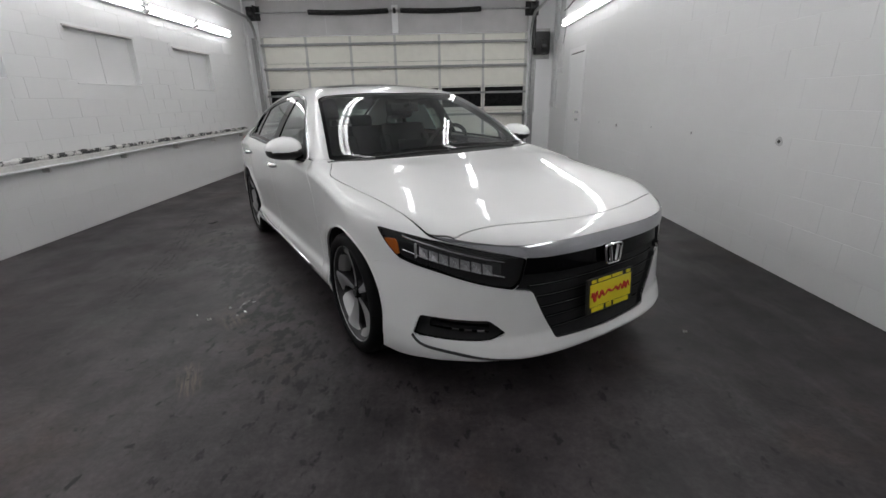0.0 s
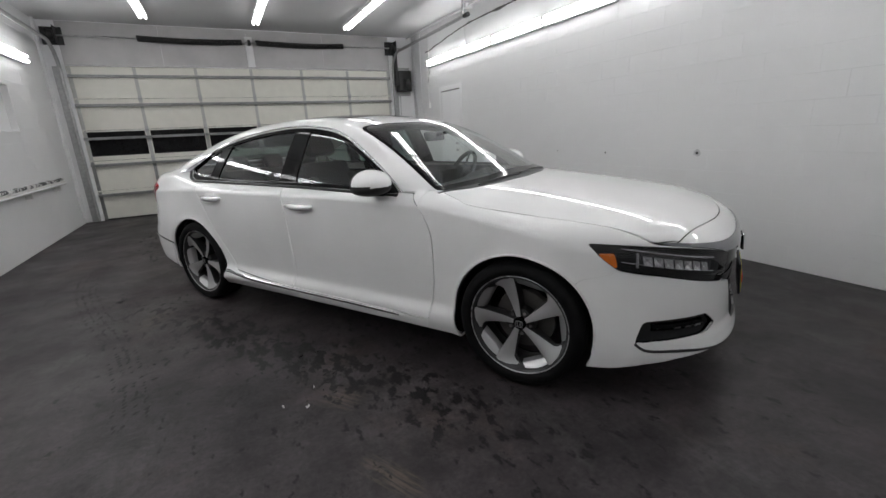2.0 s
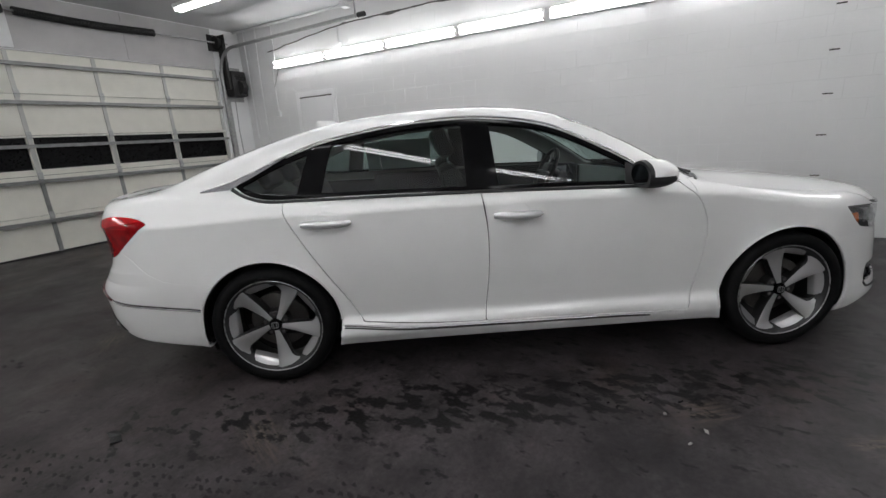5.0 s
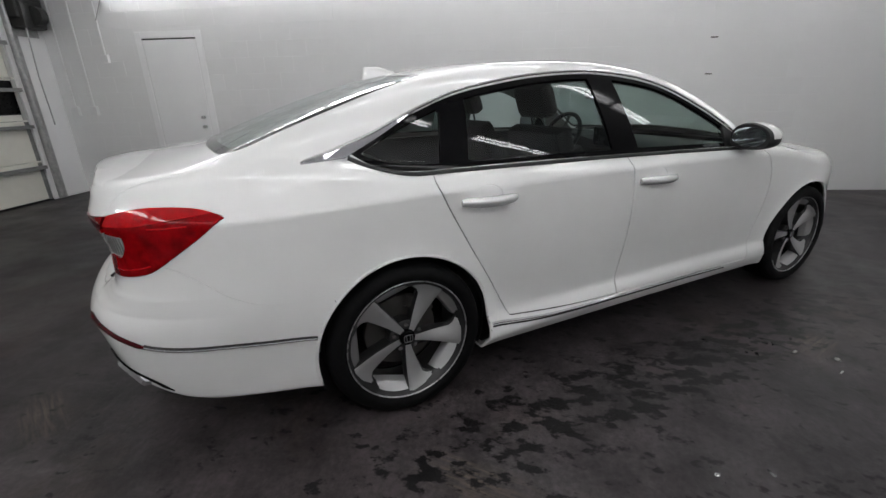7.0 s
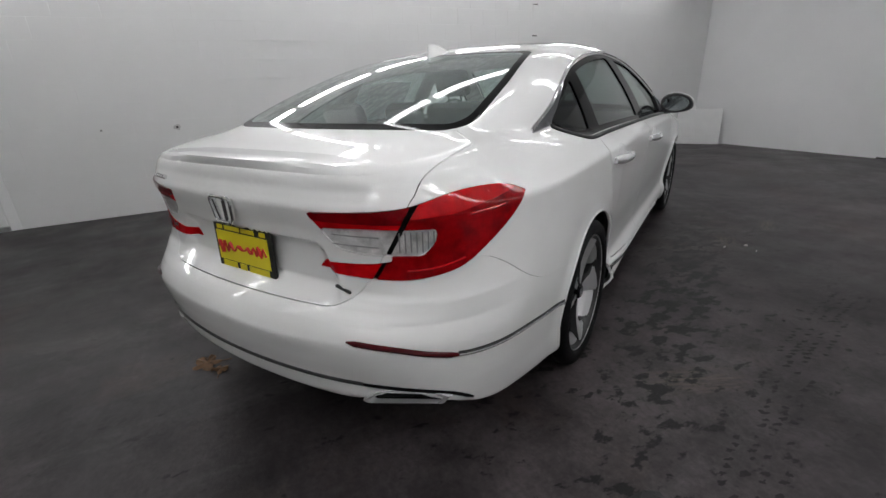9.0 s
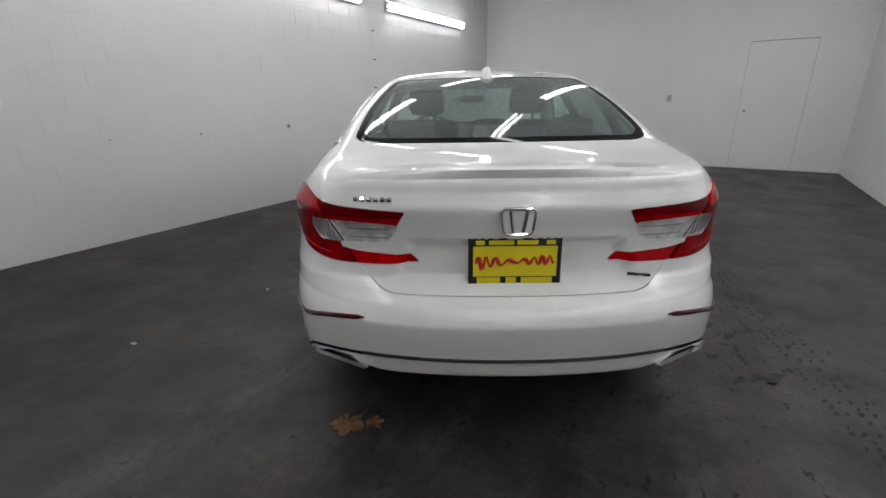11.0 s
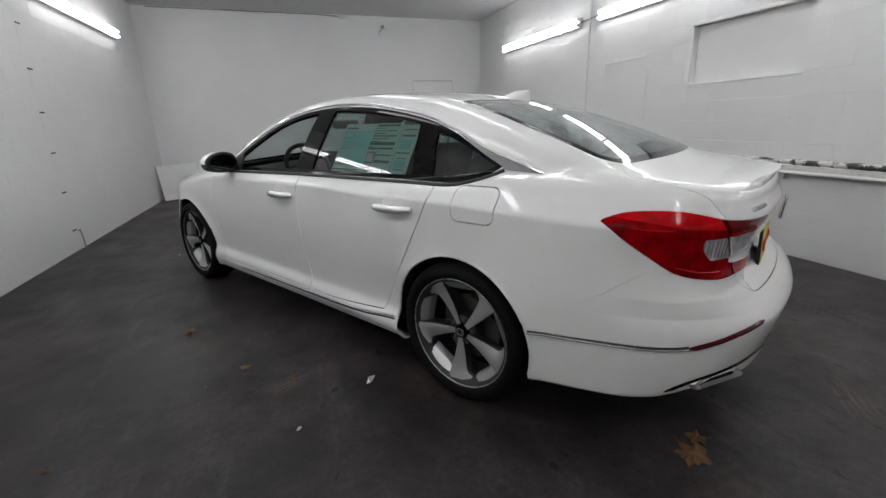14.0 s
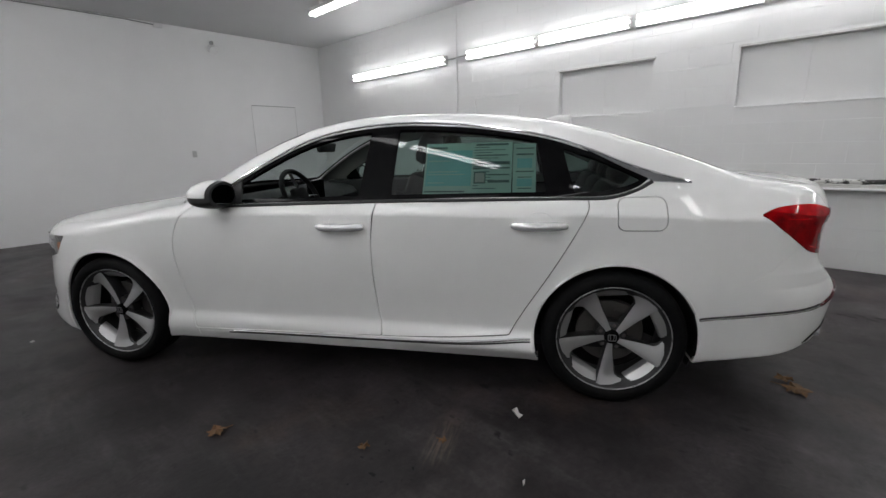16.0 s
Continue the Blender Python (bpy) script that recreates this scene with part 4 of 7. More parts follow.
roof_glass, rest = take(rest, lambda x, y, z: np.maximum(sunroof(x, y, z), 1.2 - z))
door_f, rest = take(rest, lambda x, y, z: np.maximum.reduce([outline_sdf(y, z, DOOR_F), 0.5 - x, z - DOOR_TOP(y)]))
door_r, rest = take(rest, lambda x, y, z: np.maximum.reduce([outline_sdf(y, z, DOOR_R), 0.5 - x, z - DOOR_TOP(y)]))
fuel, rest_l = take(rest, lambda x, y, z: np.maximum(outline_sdf(y, z, np.array(rounded(1.40, 1.607, 0.863, 1.006, 0.035))), 0.5 - x))
NOSE_LINE = curve((0.0, -1.66), (0.45, -1.66), (0.60, -1.70), (0.66, -1.875), (1.2, -2.0))
TAIL_LINE = curve((0.0, 1.70), (0.598, 1.70), (0.601, 1.78), (0.622, 1.95), (0.76, 2.17), (0.80, 2.28), (1.2, 2.3))


def sort_rest(mesh):
    """The remaining shell as nose, tail, wing, and the uni-side with the roof."""
    nose, mesh = take(mesh, lambda x, y, z: np.maximum(y - NOSE_LINE(z), z - np.where(x < 0.64, 0.95, 0.735)), 0.0012)
    rear, mesh = take(mesh, lambda x, y, z: np.maximum(TAIL_LINE(z) - y, z - 0.80), 0.0012)
    under, mesh = take(mesh, lambda x, y, z: np.maximum(z - np.where(x < 0.6, 0.25, 0.21), x - 0.80), 0.0)
    wing, mesh = take(mesh, lambda x, y, z: np.maximum.reduce([y + 0.86, z - 0.985, 0.5 - x]), 0.001)
    return nose, rear, under, wing, mesh


nose, rear_b, under, wing, side_l = sort_rest(rest_l)
cap, nose = take(nose, lambda x, y, z: np.maximum(0.712 - z, x - 0.66), 0.0)
_, _, _, _, side_r = sort_rest(rest)

front_bumper = shell_object("front_bumper", nose, PAINT, CAR, both=True, label="white front bumper with low chin")
shell_object("nose_panel", cap, PAINT, CAR, both=True, label="white nose panel above the grille bar")
rear_bumper = shell_object("rear_bumper", rear_b, PAINT, CAR, both=True, label="white rear bumper")
shell_object("bonnet", hood, PAINT, CAR, both=True, label="wet white bonnet")
boot_lid = shell_object("boot_lid", lid, PAINT, CAR, both=True, label="white boot lid")
shell_object("underbody", under, BLACK, CAR, both=True, label="black underbody", rim=0)
shell_object("cowl", cowl_m, BLACK, CAR, both=True, label="black plastic cowl")
back_light, back_frit = take(back_light, lambda x, y, z: np.maximum(rear_glass(x, y, z) + 0.032, y - (2.035 - 0.16 * x**2 - 0.045)), 0.0)
screen, screen_frit = take(screen, lambda x, y, z: np.maximum(windscreen(x, y, z) + 0.022, (WS_BASE(x) + 0.05) - y), 0.0)
backl = shell_object("rear_window", back_light, GLASS_REAR, CAR, both=True, label="rear window with rain drops", rim=0)
wind = shell_object("windscreen", screen, GLASS_SCREEN, CAR, both=True, label="clear laminated windscreen", rim=0)
shell_object("black_border", back_frit, BLACK_GLOSS, backl, both=True, label="black printed glass border", rim=0)
shell_object("black_border", screen_frit, BLACK_GLOSS, wind, both=True, label="black printed glass border", rim=0)
shell_object("sunroof_panel", roof_glass, BLACK_GLOSS, CAR, both=True, label="dark glass sunroof panel", lift=0.001)
doors = {}
for mir in (False, True):
    doors["f", mir] = shell_object("front_door", door_f, PAINT, CAR, mir, label="white front door")
    doors["r", mir] = shell_object("rear_door", door_r, PAINT, CAR, mir, label="white rear door")
    shell_object("front_wing", wing, PAINT, CAR, mir, label="white front wing")
    shell_object("body_side", side_r if mir else side_l, PAINT, CAR, mir, label="white body side with roof half")
    shell_object("chrome_bar_end", bar, BAR_CHROME, CAR, mir, label="satin chrome grille wing", lift=0.006, rim=0.02)
shell_object("fuel_flap", fuel, PAINT, CAR, label="square white fuel flap")

# side glass: front pane, middle pillar, rear pane, quarter pane; the driver's pane is wound down
def band(y0a, y0b, y1a, y1b):
    """Between two lines across the window band, each given at its foot and head."""
    def s(x, y, z):
        t = (z - 1.0) / 0.36
        return np.maximum((y0a + (y0b - y0a) * t) - y, y - (y1a + (y1b - y1a) * t))
    return s


RING = 0.022
inner = lambda x, y, z: outline_sdf(y, z, DLO) + RING
pane_f, frame_m = take(side_glass, lambda x, y, z: np.maximum(inner(x, y, z), band(-2, -2, 0.165, 0.185)(x, y, z)), 0.0)
pane_r, frame_m = take(frame_m, lambda x, y, z: np.maximum(inner(x, y, z), band(0.33, 0.335, 1.10, 1.02)(x, y, z)), 0.0)
pane_q, frame_m = take(frame_m, lambda x, y, z: np.maximum(inner(x, y, z), band(1.225, 1.13, 3, 3)(x, y, z)), 0.0)
for mir in (False, True):
    shell_object("window_frame", frame_m, BLACK_GLOSS, CAR, mir, label="gloss black window frame and pillars", lift=-0.004, rim=0.02)
    if mir:
        shell_object("window_pane", pane_f, GLASS, doors["f", mir], mir, label="tinted front side window", lift=-0.010, rim=0)
    shell_object("window_pane", pane_r, GLASS_DARK, doors["r", mir], mir, label="tinted rear side window", lift=-0.010, rim=0)
    shell_object("quarter_pane", pane_q, GLASS_QUARTER, CAR, mir, label="dark quarter window", lift=-0.010, rim=0)


def rail_on_side(pts, r, lift, mir, name, material, parent, flat=0.5, label="", n=6):
    path = [on_side(yy, zz, lift) for yy, zz in spline(pts, closed=False, n=n)]
    if mir:
        path = mirrored(path)
    return part(name, tube(bmesh.new(), path, r, 8, flat=flat, up=(0, 0, 1)), material, parent, label, True)


TOP_LINE = [(-0.72, 0.975), (-0.60, 1.063), (-0.44, 1.162), (-0.19, 1.288), (0.02, 1.345), (0.31, 1.372), (0.62, 1.359), (0.85, 1.331), (1.09, 1.285), (1.30, 1.214), (1.46, 1.147), (1.60, 1.10), (1.725, 1.064)]
for mir in (False, True):
    rail_on_side(TOP_LINE, 0.008, 0.002, mir, "window_trim", CHROME, CAR, 0.8, "chrome strip over the side windows")
    rail_on_side([(-0.70, 0.964), (0.25, 0.990), (1.25, 1.0), (1.38, 1.006), (1.50, 1.036), (1.565, 1.066)], 0.012, -0.001, mir, "belt_seal", BLACK, CAR, 0.8, "black belt seal")
    # the chrome strip widens into a wedge behind the quarter pane
    bm = bmesh.new()
    rows = []
    for a, hi_z, lo_z in ((1.25, 1.237, 1.228), (1.35, 1.193, 1.176), (1.45, 1.150, 1.125), (1.53, 1.119, 1.088), (1.575, 1.105, 1.066), (1.65, 1.082, 1.062), (1.735, 1.061, 1.057)):
        rows.append([bm.verts.new(on_side(a, q, lf)) for q, lf in ((hi_z, -0.008), (hi_z, 0.006), (lo_z, 0.006), (lo_z, -0.008))])
    for ra, rb in zip(rows, rows[1:]):
        for k in range(3):
            bm.faces.new((ra[k], ra[k + 1], rb[k + 1], rb[k]))
    bm.faces.new(rows[-1])
    if mir:
        for v in bm.verts:
            v.co.x *= -1
    bmesh.ops.recalc_face_normals(bm, faces=bm.faces)
    part("quarter_trim", bm, BAR_CHROME, CAR, "chrome wedge behind the quarter window")
    rail_on_side([(-0.62, 0.258), (-0.4, 0.263), (0.262, 0.272), (0.7, 0.285), (1.03, 0.318)], 0.007, 0.004, mir, "sill_strip", CHROME, CAR, 0.9, "thin chrome sill strip")
    rail_on_side([(-0.66, 0.246), (-0.4, 0.251), (0.262, 0.260), (0.7, 0.273), (1.03, 0.306)], 0.004, 0.001, mir, "sill_seam", BLACK, CAR, 1.0, "dark sill seam")

# dark inner skin behind the gaps, lining above the belt
x, y, z = fields(rest)
coarse = shell(0.03, 90, 26)
cx, cy, cz_ = fields(coarse)
low_in = clip(coarse, np.where(cx > 0.5, ARCH_R + 0.006 - np.minimum(np.hypot(cy + WB, cz_ - HUB_Z), np.hypot(cy - WB, cz_ - HUB_Z)), -1.0))
keep = np.maximum(fields(low_in)[2] - 0.955, -1)
low_in = clip(low_in, keep)
shell_object("inner_skin", low_in, CABIN_DARK, CAR, both=True, label="charcoal inner panels", lift=-0.028, rim=0)
top_in = clip(coarse, 0.955 - fields(coarse)[2])
for hole in (lambda x, y, z: np.maximum(outline_sdf(y, z, DLO) + 0.012, 0.5 - x), windscreen, rear_glass):
    top_in = clip(top_in, -(hole(*fields(top_in)) + 0.004))
cab_in = clip(top_in, -(fields(top_in)[1] + 0.98))
cab_in = clip(cab_in, fields(cab_in)[1] - 1.98)
shell_object("headlining", cab_in, LINING, CAR, both=True, label="pale grey headlining and pillar trim", lift=-0.024, rim=0)


# ==== car: lamps, grille and trim ====
STRIP_Z = curve((0.4, 0.566), (0.46, 0.562), (0.65, 0.547), (0.80, 0.521), (0.95, 0.497), (1.2, 0.483), (1.4, 0.468), (1.6, 0.453))
for mir in (False, True):
    lamp = shell_object("headlamp", head, CLEAR, CAR, mir, label="clear headlamp lens over a dark bowl with LED row", rim=0)
    shell_object("lamp_bowl", head, BLACK_GLOSS, lamp, mir, label="gloss black lamp bowl", lift=-0.045, rim=-0.045)
    sg = -1 if mir else 1

    def spot(u, z, lift):
        p = on_corner(u, z, False, lift)
        return Vector((p.x * sg, p.y, p.z))

    # row of LED reflectors, each a small bright wedge in front of a satin panel
    bm = bmesh.new()
    rows = [[bm.verts.new(spot(u, z + (u - 0.70) * 0.12, -0.020)) for z in (0.618, 0.645, 0.672, 0.700)] for u in np.linspace(0.64, 1.19, 18)]
    for ra, rb in zip(rows, rows[1:]):
        for k in range(3):
            bm.faces.new((ra[k], ra[k + 1], rb[k + 1], rb[k]))
    part("lamp_panel", bm, LAMP_DARK, lamp, "grey satin panel behind the LEDs", True)
    for i in range(7):
        u = 0.69 + i * 0.066
        z = 0.646 + i * 0.0078
        bm = bmesh.new()
        a, b, c, d = spot(u, z - 0.018, -0.006), spot(u + 0.056, z - 0.010, -0.006), spot(u + 0.060, z + 0.030, -0.012), spot(u + 0.004, z + 0.022, -0.012)
        e = spot(u + 0.030, z + 0.004, -0.018)
        q = [bm.verts.new(v) for v in (a, b, c, d, e)]
        for k in range(4):
            bm.faces.new((q[k], q[(k + 1) % 4], q[4]))
        part("led_reflector", bm, SILVER, lamp, "bright LED reflector")
        part("led_rib", tube(bmesh.new(), [a, b], 0.003, 6), SILVER, lamp)
    path = [spot(1.175, z, -0.014) for z in np.linspace(0.668, 0.735, 6)]
    part("lamp_bezel", tube(bmesh.new(), path, [0.006] * 6, 6, flat=1.0), SILVER, lamp, "silver bezel beside the marker", True)
    for zz, r in ((0.038, 0.004), (-0.026, 0.005)):
        path = [spot(0.62 + k * 0.05, 0.652 + zz + (0.62 + k * 0.05 - 0.70) * 0.12, -0.018) for k in range(14)]
        part("light_guide", tube(bmesh.new(), path, r, 6), SATIN, lamp, "thin light guide strip")
    amber = clip(head, np.maximum.reduce([1.292 + 0.25 * (fields(head)[2] - 0.67) - front_u(fields(head)[0], fields(head)[1]), front_u(fields(head)[0], fields(head)[1]) - 1.372 - 0.75 * (fields(head)[2] - 0.70), fields(head)[2] - 0.738, 0.672 - fields(head)[2]]))
    shell_object("side_marker", amber, AMBER, lamp, mir, label="amber side marker", lift=-0.006, rim=0.01)
    fog = shell_object("fog_lamp_bay", fog_hole, BLACK_GLOSS, CAR, mir, label="black fog lamp recess", lift=-0.05, rim=-0.05)
    path = [spot(u, 0.386, -0.032) for u in np.linspace(0.70, 1.08, 10)]
    part("fog_strip", tube(bmesh.new(), path, 0.022, 8, flat=0.9), BLACK_GLOSS, fog, "gloss black strip with fog LEDs", True)
    for u in (0.75, 0.83, 0.91):
        part("fog_led", tube(bmesh.new(), [spot(u - 0.022, 0.380, -0.014), spot(u + 0.022, 0.380, -0.014)], 0.006, 8), SATIN_GREY if u < 0.8 else DARK_IRON, fog, "clear fog LED", True)
    LIP_Z = curve((0.42, 0.250), (0.54, 0.256), (0.75, 0.268), (0.93, 0.278), (1.08, 0.281), (1.135, 0.287), (1.175, 0.304), (1.195, 0.320))
    path = [spot(u, float(LIP_Z(u)), 0.001) for u in np.linspace(1.195, 0.52, 24)]
    part("lip_seam", tube(bmesh.new(), path, [0.007] * 12 + [0.007 - 0.0004 * k for k in range(12)], 6), BLACK, CAR, "dark seam over the lower lip", True)
    # tail lamps: outer part on the wing, inner part on the boot lid
    seam = fields(tail)[0] - BOOT_X(fields(tail)[2]) - 0.012
    outer, inner_l = clip(tail, -seam + 0.008), clip(tail, seam + 0.006)
    fu, fz = rear_u(fields(outer)[0], fields(outer)[1]), fields(outer)[2]
    ridge = np.where(fu > 0.92, 0.905 + 0.10 * (fu - 0.92), 0.905 - 0.02 * (0.92 - fu)) - fz
    t_lamp = shell_object("tail_lamp", clip(outer, ridge), RED, CAR, mir, label="red wrap-around tail lamp", lift=0.006, rim=0.02)
    shell_object("lower_lens", clip(outer, -ridge), RED_MID, t_lamp, mir, label="deep red lower lens", lift=0.003, rim=0.02)
    ridge = 0.888 - fields(inner_l)[2]
    b_lamp = shell_object("boot_lamp", clip(inner_l, ridge), RED_DARK, CAR, mir, label="deep red boot lid lamp", lift=0.004, rim=0.02)
    shell_object("lower_lens", clip(inner_l, -ridge), RED, b_lamp, mir, label="red lower lens", lift=0.003, rim=0.02)
    seam = fields(tail_white)[0] - BOOT_X(fields(tail_white)[2]) - 0.012
    for piece, host in ((clip(tail_white, -seam + 0.008), t_lamp), (clip(tail_white, seam + 0.006), b_lamp)):
        shell_object("clear_lens", piece, CLEAR, host, mir, label="clear reversing lamp lens", lift=0.003, rim=0)
        shell_object("reflector", piece, REFLECTOR, host, mir, label="ribbed silver reflector", lift=-0.005, rim=-0.006)
    for u in np.arange(0.715, 0.85, 0.022):
        bm = tube(bmesh.new(), [(sg * p.x, p.y, p.z) for p in (on_corner(u, zz, True, -0.002) for zz in (0.802, 0.832, 0.862))], 0.0022, 5)
        part("lens_rib", bm, PIPE, t_lamp, "grey rib inside the clear lens", True)
    for zz in (0.815, 0.845):
        bm = tube(bmesh.new(), [(sg * p.x, p.y, p.z) for p in (on_corner(u, zz, True, -0.002) for u in np.linspace(0.46, 0.64, 6))], 0.0022, 5)
        part("lens_rib", bm, PIPE, b_lamp, "grey rib inside the clear lens", True)

    def tspot(u, z, lift):
        p = on_corner(u, z, True, lift)
        return Vector((p.x * sg, p.y, p.z))

    for u0, u1, z0, z1 in ((0.74, 0.97, 0.750, 0.775), (1.0, 1.16, 0.90, 0.905)):
        path = [tspot(u0 + (u1 - u0) * t, z0 + (z1 - z0) * t * t, 0.003) for t in np.linspace(0, 1, 10)]
        part("light_line", tube(bmesh.new(), path, 0.0028, 6), RED, t_lamp, "thin red light guide", True)
    # bumper reflector, chrome strip along the corner
    path = [tspot(u, STRIP_Z(u), 0.001) for u in np.linspace(0.47, 0.91, 14)]
    part("bumper_reflector", tube(bmesh.new(), path, [0.003] + [0.0095] * 12 + [0.006], 8, flat=0.9), MAROON, CAR, "thin dark red bumper reflector", True)
    path = [tspot(u, STRIP_Z(u), 0.001) for u in np.linspace(0.91, 1.585, 20)]
    part("bumper_strip", tube(bmesh.new(), path, 0.0058, 8, flat=0.9), SATIN, CAR, "thin chrome bumper strip", True)
    path = [tspot(u, STRIP_Z(u) + 0.008, 0.0005) for u in np.linspace(0.91, 1.585, 20)]
    part("strip_shadow_gap", tube(bmesh.new(), path, 0.0035, 6), BLACK, CAR, "dark seam over the bumper strip", True)
    # exhaust finisher: a flattened chrome trapezoid
    bm = bmesh.new()
    loop = [(0.515, 0.344), (0.575, 0.386), (0.735, 0.380), (0.758, 0.364), (0.742, 0.340), (0.530, 0.335)]
    c0 = Vector((0.640, 0, 0.361))
    rings = []
    for depth, grow in ((-0.10, 0.96), (0.004, 0.98), (0.010, 0.95), (0.010, 0.84), (-0.02, 0.80), (-0.09, 0.78)):
        ring = []
        for a, b in loop:
            q = c0 + (Vector((a, 0, b)) - c0) * grow
            yy = 2.520 - 0.21 * q.x**2 - 0.38 * q.x**6 + depth
            ring.append(bm.verts.new((q.x * sg, yy, q.z)))
        rings.append(ring)
    for ra, rb in zip(rings, rings[1:]):
        for k in range(6):
            bm.faces.new((ra[k], ra[(k + 1) % 6], rb[(k + 1) % 6], rb[k]))
    bmesh.ops.recalc_face_normals(bm, faces=bm.faces)
    tip = part("exhaust_finisher", bm, HANDLE, CAR, "flat chrome exhaust finisher")
    # solid black plug fills the mouth in place of its shaded inside
    bm = bmesh.new()
    plug = [c0 + (Vector((a, 0, b)) - c0) * 0.82 for a, b in loop]
    ends = [[bm.verts.new((q.x, 2.520 - 0.21 * q.x**2 - 0.38 * q.x**6 + dp, q.z)) for q in plug] for dp in (-0.012, -0.08)]
    bm.faces.new(ends[0])
    bm.faces.new(ends[1][::-1])
    for k in range(6):
        bm.faces.new((ends[0][k], ends[0][(k + 1) % 6], ends[1][(k + 1) % 6], ends[1][k]))
    bmesh.ops.recalc_face_normals(bm, faces=bm.faces)
    for v in bm.verts:
        v.co.x *= sg
    part("exhaust_plug", bm, BLACK_GLOSS, tip, "black plug standing in for the shaded exhaust opening")
    bm = bmesh.new()
    SURROUND_Z = curve((0.50, 0.404), (0.60, 0.402), (0.75, 0.392), (0.88, 0.366), (0.98, 0.322))
    path = [tspot(u, float(SURROUND_Z(u)), -0.002) for u in np.linspace(0.50, 0.98, 16)]
    part("exhaust_surround", tube(bm, path, [0.005] + [0.0075] * 14 + [0.004], 8), BLACK_GLOSS, CAR, "gloss black surround over the exhaust", True)

# grille
grille = shell_object("grille", grille_hole, BLACK, CAR, both=True, label="black front grille with cross bars", lift=-0.06, rim=-0.06)
brow = clip(grille_hole, 0.612 - 0.0 * fields(grille_hole)[0] - fields(grille_hole)[2] + 0.03 * fields(grille_hole)[0])
shell_object("grille_brow", brow, BLACK_GLOSS, grille, both=True, label="gloss black brow above the grille", lift=-0.008, rim=0.03)
for z, half in ((0.352, 0.305), (0.405, 0.340), (0.458, 0.372), (0.512, 0.405), (0.566, 0.43)):
    path = [on_end(xx, z, False, -0.03) for xx in np.linspace(-half, half, 15)]
    bm = tube(bmesh.new(), path, 0.010, 8, flat=0.6)
    part("grille_bar", bm, BLACK_GLOSS, grille, "gloss black cross bar", True)
    part("bar_edge", tube(bmesh.new(), [p + Vector((0, -0.010, 0.004)) for p in path], 0.002, 6), DARK_IRON, grille)
path = [on_end(xx, 0.407, True, 0.001) for xx in np.linspace(-0.53, 0.53, 24)]
part("bumper_seam", tube(bmesh.new(), path, 0.0065, 8), BLACK, CAR, "black seam above the rear lip", True)


def emblem(m, parent):
    """A chrome badge: a rounded frame with two upright bars, on a dark ground."""
    bm = bmesh.new()
    loop = [(x * (1.0 + 0.12 * (z / 0.045)), z) for x, z in rounded(-0.050, 0.050, -0.043, 0.043, 0.016)]
    tube(bm, [m @ Vector((x, -0.006, z)) for x, z in loop], 0.0055, 8, closed=True)
    frame_ob = part("badge", bm, CHROME, parent, "plain chrome badge", True)
    for sx in (-1, 1):
        bm = bmesh.new()
        tube(bm, [m @ Vector((sx * 0.016, -0.006, -0.034)), m @ Vector((sx * 0.026, -0.008, 0.036))], 0.007, 8)
        part("badge_bar", bm, CHROME, frame_ob, "", True)
    bm = bmesh.new()
    prism(bm, [(x * 0.96, z * 0.96) for x, z in loop], -0.004, 0.004, "xz")
    bmesh.ops.transform(bm, matrix=m, verts=bm.verts)
    part("badge_ground", bm, BLACK_GLOSS if parent is grille else PAINT, frame_ob)


emblem(pose(0, -2.345, 0.652, -4), grille)
emblem(pose(0, 2.468, 0.885, 4, 0, 180), boot_lid)


def plate(m, parent):
    """A dealer card in a black frame: yellow, with a red flourish and bars in place of its lettering."""
    def strip(name, x0, x1, y0, y1, z0, z1, material, label, bevel=0.0):
        bm = box(bmesh.new(), x0, x1, y0, y1, z0, z1, bevel)
        bmesh.ops.transform(bm, matrix=m, verts=bm.verts)
        return part(name, bm, material, holder, label)

    bm = box(bmesh.new(), -0.157, 0.157, -0.006, 0.006, -0.089, 0.089, 0.004)
    bmesh.ops.transform(bm, matrix=m, verts=bm.verts)
    holder = part("plate_frame", bm, BLACK, parent, "black plate frame")
    strip("dealer_card", -0.141, 0.141, -0.0085, -0.0062, -0.056, 0.060, YELLOW, "yellow dealer card")
    for x0, x1 in ((-0.128, -0.048), (-0.030, 0.006), (0.022, 0.128)):
        strip("frame_bar", x0, x1, -0.0085, -0.0062, -0.083, -0.060, YELLOW, "yellow bar on the frame")
    for x0, x1 in ((-0.088, -0.004), (0.006, 0.076)):
        strip("frame_bar", x0, x1, -0.0085, -0.0062, 0.066, 0.082, YELLOW, "yellow bar on the frame")
    for x0 in (-0.132, 0.104):
        strip("frame_bar", x0, x0 + 0.03, -0.0085, -0.0062, 0.066, 0.082, YELLOW, "yellow bar on the frame")
    path, rad = [], []
    for k in range(61):
        t = k / 60
        tall = 0.026 if t < 0.14 else 0.011 + 0.006 * math.sin(t * 9)
        path.append(m @ Vector((-0.130 + 0.260 * t, -0.0088, -0.004 + 0.012 * t + tall * math.sin(t * 47 + 2.5 * math.sin(t * 7)))))
        rad.append(0.0052 + 0.002 * math.sin(t * 31))
    part("red_flourish", tube(bmesh.new(), path, rad, 6, flat=1.0, up=(0, 1, 0)), RED_INK, holder, "red painted flourish", True)
    return holder


